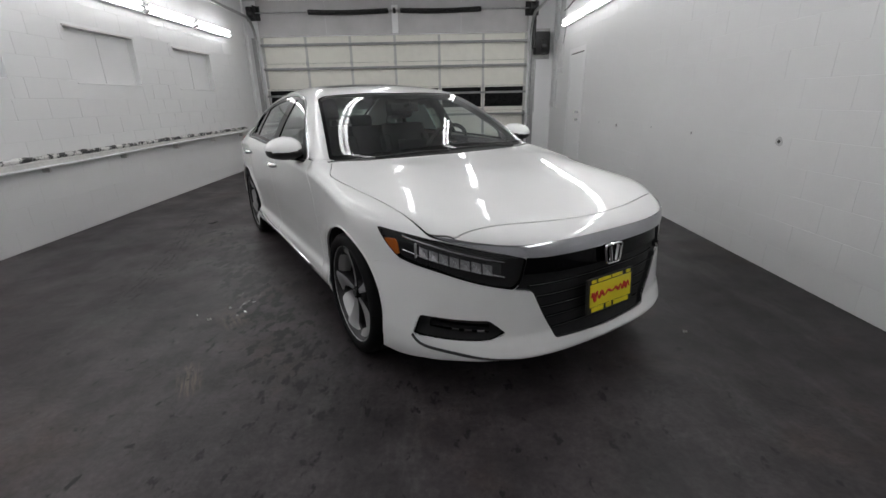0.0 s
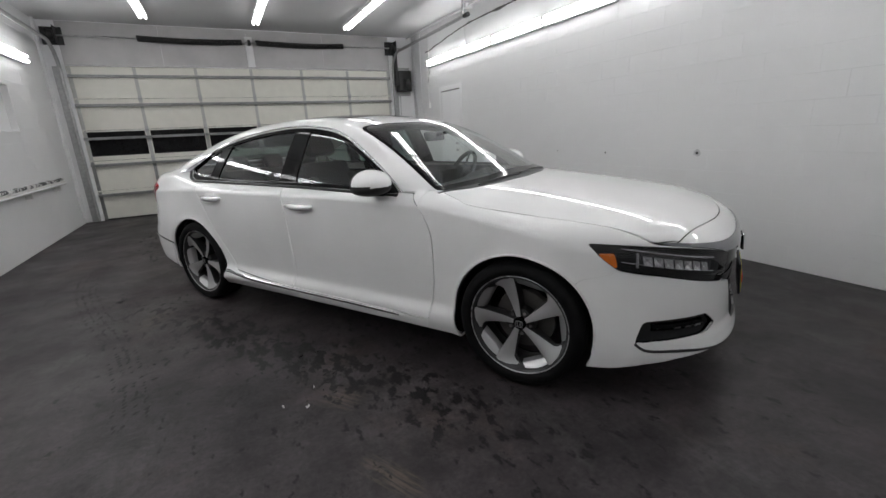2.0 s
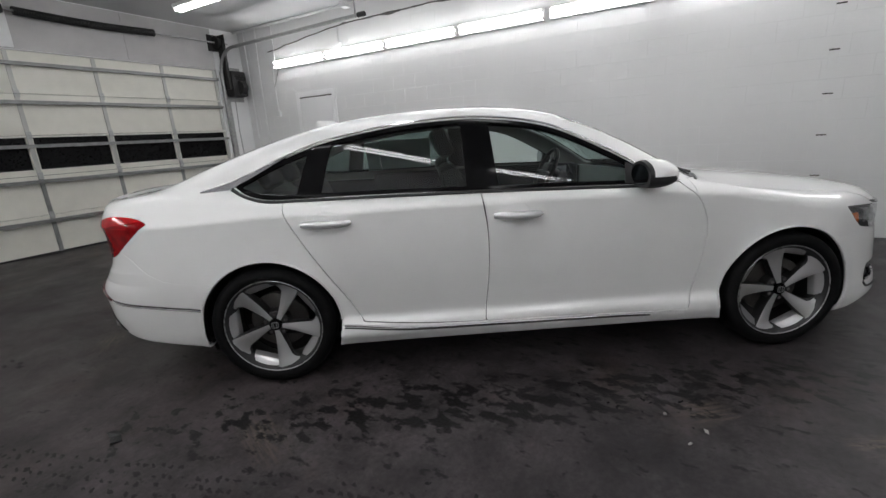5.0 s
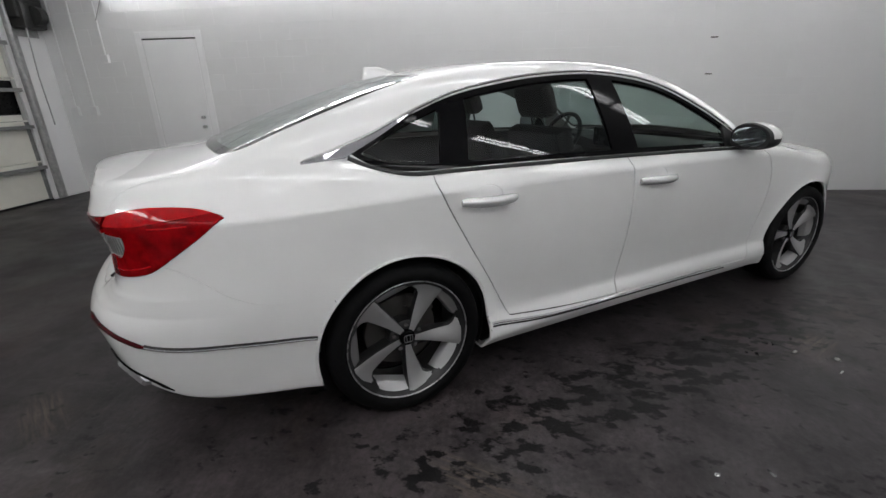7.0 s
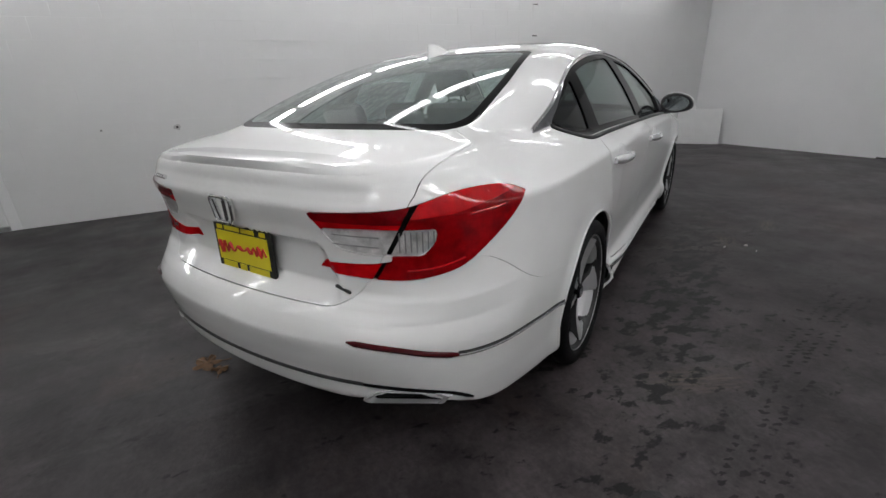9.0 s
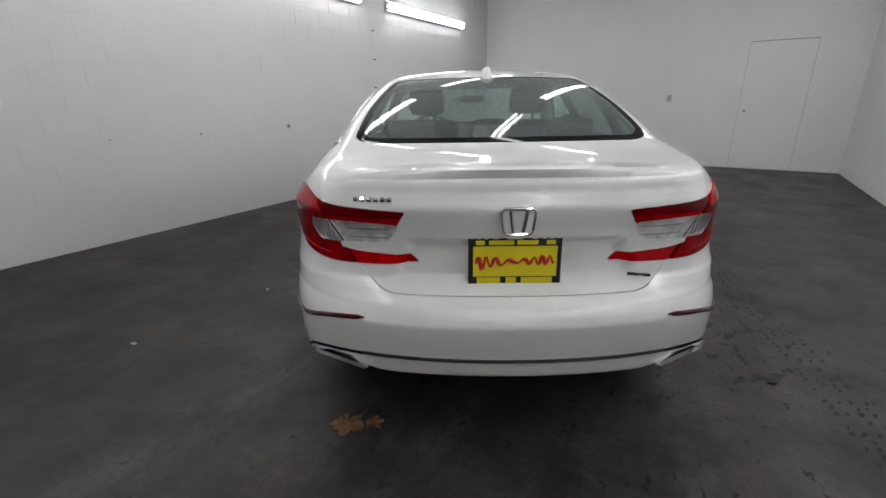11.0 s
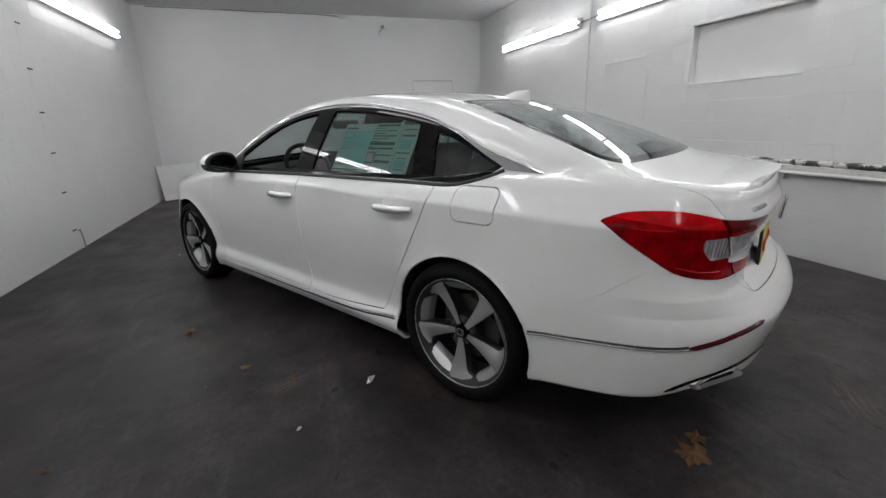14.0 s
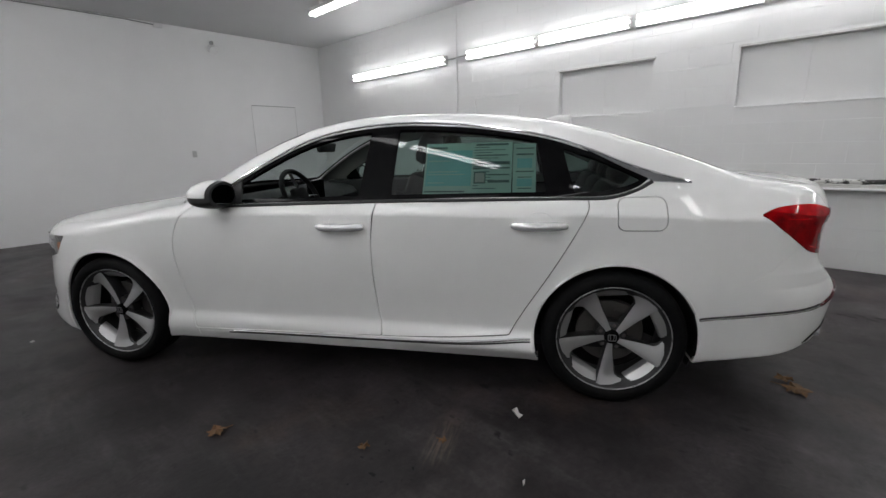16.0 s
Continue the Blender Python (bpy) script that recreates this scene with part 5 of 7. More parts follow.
plate(pose(0, -2.352, 0.474, -4) @ Matrix.Diagonal((1, 1, 0.92, 1)), front_bumper)
plate(pose(0, 2.426, 0.733, -2, 0, 180) @ Matrix.Diagonal((1, 1, 0.92, 1)), boot_lid)
# small chrome and dark lettering strips on the boot lid
for k in range(6):
    a, b = on_end(0.405 + 0.0225 * k, 0.950, True, 0.002), on_end(0.405 + 0.0225 * k + 0.015, 0.950, True, 0.002)
    part("name_block", tube(bmesh.new(), [a, b], 0.0085, 6), CHROME, boot_lid, "small chrome block")
part("name_strip", tube(bmesh.new(), [on_end(-0.400, 0.668, True, 0.006), on_end(-0.470, 0.668, True, 0.006)], 0.0055, 6), DARK_IRON, boot_lid, "small dark trim strip", True)
# spoiler lip on the boot's trailing edge
bm = bmesh.new()
rows = []
for xx in np.linspace(-0.645, 0.645, 41):
    fade = 1 - min(abs(xx) / 0.645, 1) ** 2.4
    lip = on_end(xx, 0.985, True)
    yb = lip.y
    sink = -0.006 * (1 - fade)
    pts = [on_top(xx, yb - 0.20, -0.004), on_top(xx, yb - 0.13, 0.005 * fade - 0.0016 + sink), on_top(xx, yb - 0.07, 0.012 * fade + sink), on_top(xx, yb - 0.03, 0.022 * fade + sink)]
    zt = pts[-1].z
    pts += [on_end(xx, zt - 0.005, True, -0.006).lerp(Vector((xx, yb, zt - 0.004)), fade), on_end(xx, zt - 0.009, True, -0.007).lerp(Vector((xx, yb - 0.001, zt - 0.010)), fade), on_end(xx, zt - 0.034, True, -0.004)]
    rows.append([bm.verts.new(q) for q in pts])
for a, b in zip(rows, rows[1:]):
    for k in range(6):
        bm.faces.new((a[k], a[k + 1], b[k + 1], b[k]))
bmesh.ops.recalc_face_normals(bm, faces=bm.faces)
spoiler = part("spoiler", bm, PAINT, boot_lid, "white spoiler lip", True)
# shark-fin aerial
bm = bmesh.new()
rows = []
for t in np.linspace(0, 1, 9):
    h = 0.062 * t
    y0, y1 = 1.06 + 0.10 * t**1.6, 1.265 - 0.01 * t
    w = 0.034 * (1 - t) ** 0.6 + 0.010
    ring = []
    for k in range(12):
        a = k * math.tau / 12
        yy = (y0 + y1) / 2 + (y1 - y0) / 2 * math.cos(a)
        ring.append(bm.verts.new((w * math.sin(a), yy, on_top(0, 1.18).z - 0.018 + h - (yy - 1.18) * 0.24 * (1 - t))))
    rows.append(ring)
for a, b in zip(rows, rows[1:]):
    for k in range(12):
        bm.faces.new((a[k], a[(k + 1) % 12], b[(k + 1) % 12], b[k]))
bm.faces.new(rows[-1])
bmesh.ops.recalc_face_normals(bm, faces=bm.faces)
part("fin_aerial", bm, PAINT, CAR, "white shark-fin aerial", True)
# wipers
for x0, x1, y0, y1 in ((0.54, -0.02, -1.035, -1.075), (-0.05, -0.54, -1.085, -1.035)):
    path = [on_top(x0 + (x1 - x0) * t, y0 + (y1 - y0) * t + 0.004 * math.sin(t * 3.1), 0.006) for t in np.linspace(0, 1, 10)]
    part("wiper", tube(bmesh.new(), path, 0.006, 6), BLACK, CAR, "black wiper at rest", True)


# ==== car: handles and mirrors ====
def door_handle(y0, y1, z, mir, parent):
    ys = np.linspace(y0, y1, 13)
    path = []
    for i, yy in enumerate(ys):
        t = i / 12
        path.append(on_side(yy, z, 0.006 + 0.026 * math.sin(math.pi * min(max(t * 1.25 - 0.05, 0), 1)) ** 0.5 if 0 < t < 0.98 else 0.004))
    path = mirrored(path) if mir else path
    ob = part("door_handle", tube(bmesh.new(), path, [0.012] + [0.018, 0.020] + [0.021] * 7 + [0.020, 0.018, 0.013], 10, flat=1.0), HANDLE, parent, "chrome door handle", True)
    # shallow cup behind the grip
    bm = bmesh.new()
    c = (y0 + y1) / 2
    loop = [(c + 0.062 * math.cos(a), z + 0.016 + 0.044 * math.sin(a)) for a in np.linspace(0, math.tau, 20, endpoint=False)]
    o = [bm.verts.new(on_side(a, b, 0.0015)) for a, b in loop]
    i2 = [bm.verts.new(on_side(c + (a - c) * 0.7, z + 0.016 + (b - z - 0.016) * 0.75, -0.022)) for a, b in loop]
    for k in range(20):
        bm.faces.new((o[k], o[(k + 1) % 20], i2[(k + 1) % 20], i2[k]))
    bm.faces.new(i2)
    if mir:
        for v in bm.verts:
            v.co.x *= -1
    bmesh.ops.recalc_face_normals(bm, faces=bm.faces)
    part("handle_cup", bm, PAINT, ob, "white cup behind the handle", True)


for mir in (False, True):
    door_handle(-0.045, 0.205, 0.868, mir, doors["f", mir])
    door_handle(0.935, 1.185, 0.884, mir, doors["r", mir])


def door_mirror(mir):
    sg = -1 if mir else 1
    base = Vector((0.965, -0.575, 1.035))

    def blob(keep, material, parent, name, label, grow=1.0):
        bm = bmesh.new()
        rows = []
        for yy in [-0.128 * math.cos(q) for q in np.linspace(0, math.pi / 2, 25)] + [0.005 * q for q in range(1, 11)]:
            k1 = math.sqrt(max(1 - (min(yy, 0) / 0.128) ** 2, 0)) ** 0.85 * (1 - 0.10 * (max(yy, 0) / 0.05) ** 2)
            row = []
            for k in range(96):
                ph = math.tau * k / 96
                cx, cz = math.cos(ph), math.sin(ph)
                px = math.copysign(abs(cx) ** 0.8, cx) * 0.112 * k1
                pz = (cz**0.85 * 0.076 if cz > 0 else -(abs(cz) ** 0.55) * 0.070) * k1
                pz = pz * (1 - 0.20 * max(px / 0.112, 0)) - 0.03 * max(px, 0)
                row.append(bm.verts.new(base + Vector((px, yy, pz)) * grow))
            rows.append(row)
        for a, b in zip(rows, rows[1:]):
            for k in range(96):
                bm.faces.new((a[k], a[(k + 1) % 96], b[(k + 1) % 96], b[k]))
        bm.faces.new(rows[-1])
        bmesh.ops.remove_doubles(bm, verts=bm.verts, dist=1e-5)
        bmesh.ops.recalc_face_normals(bm, faces=bm.faces)
        drop = [f for f in bm.faces if not keep(f.calc_center_median() - base)]
        bmesh.ops.delete(bm, geom=drop, context="FACES")
        for v in bm.verts:
            v.co.x *= sg
        if mir:
            bmesh.ops.reverse_faces(bm, faces=bm.faces)
        return part(name, bm, material, parent, label, True)

    door = doors["f", mir]
    cap = blob(lambda c: c.z > 0.004 - 0.05 * c.x + 0.16 * min(c.y + 0.04, 0) and c.y < 0.030, PAINT, door, "mirror_cap", "white door mirror cap")
    blob(lambda c: True, BLACK, cap, "mirror_shell", "black mirror underside", 0.985)
    bm = bmesh.new()
    loop = [(0.962 + 0.088 * math.cos(a), 1.036 + 0.052 * math.sin(a)) for a in np.linspace(0, math.tau, 24, endpoint=False)]
    prism(bm, [(a * sg, b) for a, b in loop], -0.5275, -0.5225, "xz")
    part("mirror_glass", bm, MIRROR, cap, "mirror glass")
    bm = bmesh.new()
    tube(bm, [(0.93 * sg, -0.585, 0.985), (0.88 * sg, -0.60, 0.972), (0.835 * sg, -0.615, 0.975)], [0.030, 0.026, 0.040], 10, flat=0.7)
    part("mirror_arm", bm, BLACK_GLOSS, cap, "black mirror arm", True)
    # sail plate at the front corner of the window
    bm = bmesh.new()
    tri = [(-0.70, 0.977), (-0.50, 0.985), (-0.52, 1.09), (-0.60, 1.05)]
    o = [bm.verts.new(on_side(a, b, 0.003)) for a, b in tri]
    i2 = [bm.verts.new(on_side(a, b, -0.01)) for a, b in tri]
    bm.faces.new(o)
    for k in range(4):
        bm.faces.new((o[k], o[(k + 1) % 4], i2[(k + 1) % 4], i2[k]))
    for v in bm.verts:
        v.co.x *= sg
    bmesh.ops.recalc_face_normals(bm, faces=bm.faces)
    part("sail_plate", bm, BLACK, door, "black mirror sail plate")


door_mirror(False)
door_mirror(True)


# ==== car: wheels ====
def wheel(mirror, y, turn):
    """An alloy wheel with five wide blades in a low-profile tyre; its face looks to +x."""
    root = bpy.data.objects.new("wheel", None)
    scene.collection.objects.link(root)
    root.empty_display_size = 0.1
    root.parent = CAR
    # outer face of the tyre at x = 0.912
    prof = [(0.690, 0.245), (0.682, 0.27), (0.688, 0.305), (0.704, 0.325), (0.722, 0.332), (0.742, 0.3335), (0.744, 0.328), (0.750, 0.328), (0.752, 0.3335), (0.794, 0.3335), (0.796, 0.327), (0.804, 0.327), (0.806, 0.3335), (0.848, 0.3335), (0.850, 0.328), (0.856, 0.328), (0.858, 0.3335), (0.878, 0.332), (0.896, 0.325), (0.908, 0.314), (0.914, 0.298), (0.914, 0.284), (0.910, 0.274), (0.905, 0.268), (0.896, 0.262), (0.888, 0.257)]
    tyre = part("tyre", lathe(bmesh.new(), prof, 96, closed=True), RUBBER, root, "black low-profile tyre", True)
    rim = part("rim", lathe(bmesh.new(), [(0.70, 0.244), (0.72, 0.232), (0.80, 0.222), (0.855, 0.222), (0.872, 0.234), (0.880, 0.242), (0.890, 0.247), (0.896, 0.252), (0.899, 0.257), (0.897, 0.2615), (0.890, 0.260)], 96), ALLOY_GREY, root, "grey alloy rim barrel", True)
    part("rim_lip", lathe(bmesh.new(), [(0.8960, 0.2560), (0.9005, 0.2580), (0.9020, 0.2610), (0.9005, 0.2632)], 96), RIM_LIP, rim, "machined rim lip", True)
    for k in range(5):
        a0 = turn + k * math.tau / 5
        bm = bmesh.new()
        # blade: left and right edges (radius, angle) fan out to the rim
        n = 14
        face = []

        def edges(t):
            """Radius, leading and trailing half-angle and face level along a blade."""
            r = 0.036 + 0.212 * t
            lead = math.asin(min((0.012 + 0.060 * t**1.1 + 0.075 * max((t - 0.74) / 0.26, 0) ** 2) / r, 0.95))
            trail = math.asin(min((0.012 + 0.008 * t) / r, 0.95))
            return r, lead, trail, 0.866 + 0.027 * t**1.4 - 0.006 * math.sin(math.pi * t)

        for i in range(n):
            t = i / (n - 1)
            r, lead, trail, xf = edges(t)
            ring_f = []
            for s_ in (-1, -0.5, 0, 0.5, 1):
                a = a0 + (lead * s_ if s_ > 0 else trail * s_)
                ring_f.append(bm.verts.new((xf - (0.026 * max(s_, 0) - 0.004 * min(s_, 0)) * t, r * math.cos(a), r * math.sin(a))))
            face.append(ring_f)
        for i in range(n - 1):
            for j in range(4):
                bm.faces.new((face[i][j], face[i][j + 1], face[i + 1][j + 1], face[i + 1][j]))
        bmesh.ops.recalc_face_normals(bm, faces=bm.faces)
        part("spoke", bm, ALLOY, rim, "machined face of a wide spoke", True)
        bm = bmesh.new()
        for side in (0, 1):
            prev = None
            for i in range(n):
                t = i / (n - 1)
                r, lead, trail, xf = edges(t)
                w = lead if side else -trail
                a, am, ab = a0 + w, a0 + w * 1.06 + (0.02 if side else -0.02), a0 + w * 0.85
                q = [bm.verts.new((xx, r * math.cos(an), r * math.sin(an))) for xx, an in ((xf - (0.026 if side else 0.004) * t, a), (xf - 0.030, am), (xf - 0.070, ab))]
                if prev:
                    bm.faces.new((prev[0], prev[1], q[1], q[0]))
                    bm.faces.new((prev[1], prev[2], q[2], q[1]))
                prev = q
        part("spoke_flank", bm, ALLOY_GREY, rim, "grey flank of a spoke", True)
        # flat web that closes the rim between two spokes, its inner edge cut straight
        bm = bmesh.new()
        mid = a0 + 0.90
        rows = []
        for i in range(25):
            a = mid - math.pi / 5 - 0.01 + (math.tau / 5 + 0.02) * i / 24
            ri = min(0.206 / math.cos(min(abs(a - mid), 0.46)), 0.230)
            rows.append([bm.verts.new((xx, rr * math.cos(a), rr * math.sin(a))) for xx, rr in ((0.8975, 0.2580), (0.889, 0.2535), (0.862, ri + 0.006), (0.856, ri), (0.820, ri - 0.004))])
        for a, b in zip(rows, rows[1:]):
            for k in range(4):
                bm.faces.new((a[k], a[k + 1], b[k + 1], b[k]))
        part("rim_web", bm, ALLOY, rim, "machined web between two spokes", True)
        a = a0 + math.pi / 5
        part("wheel_nut", lathe_at(0.835, 0.862, 0.010, 0.057, a), CHROME, rim, "chrome wheel nut", True)
    part("hub", lathe(bmesh.new(), [(0.80, 0.075), (0.850, 0.072), (0.858, 0.060), (0.858, 0.036)], 40), ALLOY_GREY, rim, "dark grey hub", True)
    part("hub_cap", lathe(bmesh.new(), [(0.855, 0.034), (0.872, 0.033), (0.877, 0.028), (0.878, 0.002)], 32), BLACK_GLOSS, rim, "gloss black hub cap", True)
    bm = bmesh.new()
    tube(bm, [(0.8795, x * 0.36, z * 0.36) for x, z in rounded(-0.050, 0.050, -0.043, 0.043, 0.016, 3)], 0.0022, 6, closed=True)
    for sy in (-1, 1):
        tube(bm, [(0.8795, sy * 0.007, -0.012), (0.8795, sy * 0.009, 0.013)], 0.0022, 6)
    part("cap_badge", bm, SATIN_GREY, rim, "plain chrome cap badge", True)
    part("brake_disc", lathe(bmesh.new(), [(0.790, 0.07), (0.790, 0.158), (0.782, 0.160), (0.770, 0.160), (0.770, 0.07)], 64), DISC, root, "bare iron brake disc", True)
    bm = bmesh.new()
    rows = []
    for i in range(9):
        a = 0.55 + 0.9 * i / 8
        rows.append([bm.verts.new((xx, rr * math.cos(a), rr * math.sin(a))) for xx, rr in ((0.80, 0.115), (0.826, 0.120), (0.826, 0.165), (0.80, 0.172))])
    for a, b in zip(rows, rows[1:]):
        for j in range(3):
            bm.faces.new((a[j], a[j + 1], b[j + 1], b[j]))
    part("brake_caliper", bm, DISC, root, "grey brake caliper", True)
    root.matrix_basis = pose(0, y, HUB_Z, 0, 0, 180 if mirror else 0)
    return root


def lathe_at(x0, x1, r, ring, a):
    bm = bmesh.new()
    tube(bm, [(x0, ring * math.cos(a), ring * math.sin(a)), (x1, ring * math.cos(a), ring * math.sin(a))], r, 6, up=(0, 1, 0.3))
    return bm


for mirror, y, turn in ((False, -WB, radians(110)), (False, WB, radians(-100)), (True, -WB, radians(100)), (True, WB, radians(-88))):
    tagged(wheel(mirror, y, turn), "alloy wheel with five wide machined spokes")
# wheel housings
for y in (-WB, WB):
    for sg in (-1, 1):
        bm = bmesh.new()
        rows = []
        for i in range(33):
            a = radians(-22) + radians(224) * i / 32
            rows.append([bm.verts.new((sg * xx, y + rr * math.cos(a), HUB_Z + rr * math.sin(a))) for xx, rr in ((0.855, ARCH_R - 0.001), (0.845, ARCH_R + 0.010), (0.60, ARCH_R + 0.012), (0.58, 0.10))])
        for a, b in zip(rows, rows[1:]):
            for j in range(3):
                bm.faces.new((a[j], a[j + 1], b[j + 1], b[j]))
        part("wheel_housing", bm, BLACK, CAR, "black wheel housing liner", True)
        # body-coloured turned lip round the arch
        path = []
        for i in range(49):
            a = radians(-20) + radians(220) * i / 48
            yy, zz = y + (ARCH_R + 0.002) * math.cos(a), HUB_Z + (ARCH_R + 0.002) * math.sin(a)
            path.append(on_side(yy, zz, -0.003))
        path = [(sg * p[0], p[1], p[2]) for p in path if p[2] > 0.24]
        part("arch_lip", tube(bmesh.new(), path, 0.007, 8), PAINT, CAR, "white turned arch lip", True)


# ==== car: cabin ====
def cushion(x0, x1, y0, y1, z0, z1, r, m=None):
    bm = bmesh.new()
    box(bm, x0, x1, y0, y1, z0, z1, r, m)
    return bm


def seat(x):
    root = bpy.data.objects.new("front_seat", None)
    scene.collection.objects.link(root)
    root.parent = CAR
    root.empty_display_size = 0.1
    tagged(root, "black leather front seat with headrest")
    part("seat_cushion", cushion(x - 0.25, x + 0.25, -0.32, 0.20, 0.42, 0.58, 0.05), LEATHER, root, "", True)
    m = Matrix.Translation((x, 0.22, 0.56)) @ Matrix.Rotation(radians(-20), 4, "X")
    part("backrest", cushion(-0.235, 0.235, -0.06, 0.06, 0.0, 0.58, 0.045, m), LEATHER, root, "", True)
    for sx in (-1, 1):
        part("bolster", cushion(sx * 0.20 - 0.04, sx * 0.20 + 0.04, -0.10, 0.05, 0.06, 0.46, 0.03, m), LEATHER, root, "", True)
    part("headrest", cushion(-0.13, 0.13, -0.085, 0.015, 0.62, 0.80, 0.04, m), LEATHER, root, "", True)
    for sx in (-0.05, 0.05):
        part("headrest_post", tube(bmesh.new(), [m @ Vector((sx, -0.02, 0.55)), m @ Vector((sx, -0.03, 0.66))], 0.007, 8), CHROME, root, "", True)


seat(0.37)
seat(-0.37)
rear_seat = bpy.data.objects.new("rear_seat", None)
scene.collection.objects.link(rear_seat)
rear_seat.parent = CAR
tagged(rear_seat, "black leather rear bench with headrests")
part("bench_cushion", cushion(-0.64, 0.64, 0.72, 1.22, 0.42, 0.58, 0.05), LEATHER, rear_seat, "", True)
m = Matrix.Translation((0, 1.25, 0.56)) @ Matrix.Rotation(radians(-24), 4, "X")
for x0, x1 in ((-0.62, -0.20), (-0.19, 0.19), (0.20, 0.62)):
    part("bench_back", cushion(x0, x1, -0.06, 0.06, 0.0, 0.52, 0.045, m), LEATHER, rear_seat, "", True)
for x0, h in ((-0.40, 0.13), (0.0, 0.10), (0.40, 0.13)):
    part("rear_headrest", cushion(x0 - h, x0 + h, -0.05, 0.04, 0.52, 0.65, 0.04, m), LEATHER, rear_seat, "", True)
part("parcel_shelf", cushion(-0.62, 0.62, 1.40, 1.97, 0.985, 1.01, 0.008), CABIN_DARK, CAR, "charcoal parcel shelf")
part("cabin_floor", cushion(-0.80, 0.80, -1.0, 1.5, 0.24, 0.30, 0.01), CABIN_DARK, CAR, "dark carpet floor")
bm = bmesh.new()
rows = []
for xx in np.linspace(-0.74, 0.74, 25):
    hood_bump = 0.045 * math.exp(-(((xx - 0.37) / 0.19) ** 2))
    pts = [(-0.99 + 0.16 * xx**2, 0.955), (-0.80, 0.965 + hood_bump * 0.3), (-0.62, 0.955 + hood_bump), (-0.53, 0.925 + hood_bump), (-0.50, 0.88), (-0.52, 0.80), (-0.58, 0.68), (-0.66, 0.50)]
    rows.append([bm.verts.new((xx, a, b)) for a, b in pts])
for a, b in zip(rows, rows[1:]):
    for j in range(7):
        bm.faces.new((a[j], a[j + 1], b[j + 1], b[j]))
dash = part("dashboard", bm, CABIN_DARK, CAR, "charcoal dashboard", True)
part("display", cushion(-0.12, 0.12, -0.52, -0.50, 0.90, 1.035, 0.008), BLACK_GLOSS, dash, "upright black display screen")
part("console", cushion(-0.12, 0.12, -0.60, 0.35, 0.40, 0.66, 0.03), CABIN_DARK, CAR, "charcoal centre console", True)
m = Matrix.Translation((0.37, -0.42, 0.965)) @ Matrix.Rotation(radians(-64), 4, "X")
loop = [m @ Vector((0.18 * math.cos(a), 0.172 * math.sin(a), 0)) for a in np.linspace(0, math.tau, 36, endpoint=False)]
sw = part("steering_wheel", tube(bmesh.new(), loop, 0.016, 10, closed=True), LEATHER, CAR, "black leather steering wheel", True)
part("wheel_boss", cushion(-0.075, 0.075, -0.06, 0.06, -0.03, 0.015, 0.02, m), CABIN_DARK, sw, "", True)
for a in (0.1, math.pi - 0.1, 1.5 * math.pi):
    part("wheel_spoke", tube(bmesh.new(), [m @ Vector((0.05 * math.cos(a), 0.05 * math.sin(a), 0)), m @ Vector((0.175 * math.cos(a), 0.168 * math.sin(a), 0))], 0.015, 8, flat=0.5), SATIN, sw, "", True)
part("steering_column", tube(bmesh.new(), [m @ Vector((0, 0, -0.02)), m @ Vector((0, 0, -0.25))], 0.04, 12), CABIN_DARK, sw, "", True)
mirror_in = part("inside_mirror", cushion(-0.12, 0.12, -0.018, 0.018, -0.033, 0.033, 0.014, pose(0, -0.40, 1.262, -12)), BLACK, CAR, "black inside mirror", True)
part("mirror_stem", tube(bmesh.new(), [(0, -0.42, 1.27), (0, -0.50, 1.285)], 0.012, 8), BLACK, mirror_in, "", True)
# door inner panels
for sg in (-1, 1):
    for y0, y1 in ((-0.80, 0.24), (0.28, 1.0)):
        bm = bmesh.new()
        rows = []
        for yy in np.linspace(y0, y1, 12):
            o = on_side(yy, 0.95)
            rows.append([bm.verts.new((sg * (o.x + dx), yy, zz)) for dx, zz in ((-0.035, 0.985), (-0.085, 0.975), (-0.10, 0.90), (-0.085, 0.76), (-0.14, 0.72), (-0.14, 0.66), (-0.09, 0.60), (-0.09, 0.32))])
        for a, b in zip(rows, rows[1:]):
            for j in range(7):
                bm.faces.new((a[j], a[j + 1], b[j + 1], b[j]))
        part("door_trim", bm, CABIN_DARK, CAR, "charcoal door trim", True)


# price sheets behind the left rear pane
def sheet(name, y0, y1, z0, z1, material, label, lift, parent):
    bm = bmesh.new()
    pts = [(y0, z0), (y1, z0), (y1, z1), (y0, z1)]
    o = [on_side(a, b, lift) for a, b in pts]
    f = [bm.verts.new(v) for v in o]
    g = [bm.verts.new(v - Vector((0.0012, 0, 0))) for v in o]
    bm.faces.new(f)
    bm.faces.new(g[::-1])
    for k in range(4):
        bm.faces.new((f[k], g[k], g[(k + 1) % 4], f[(k + 1) % 4]))
    return part(name, bm, material, parent, label)


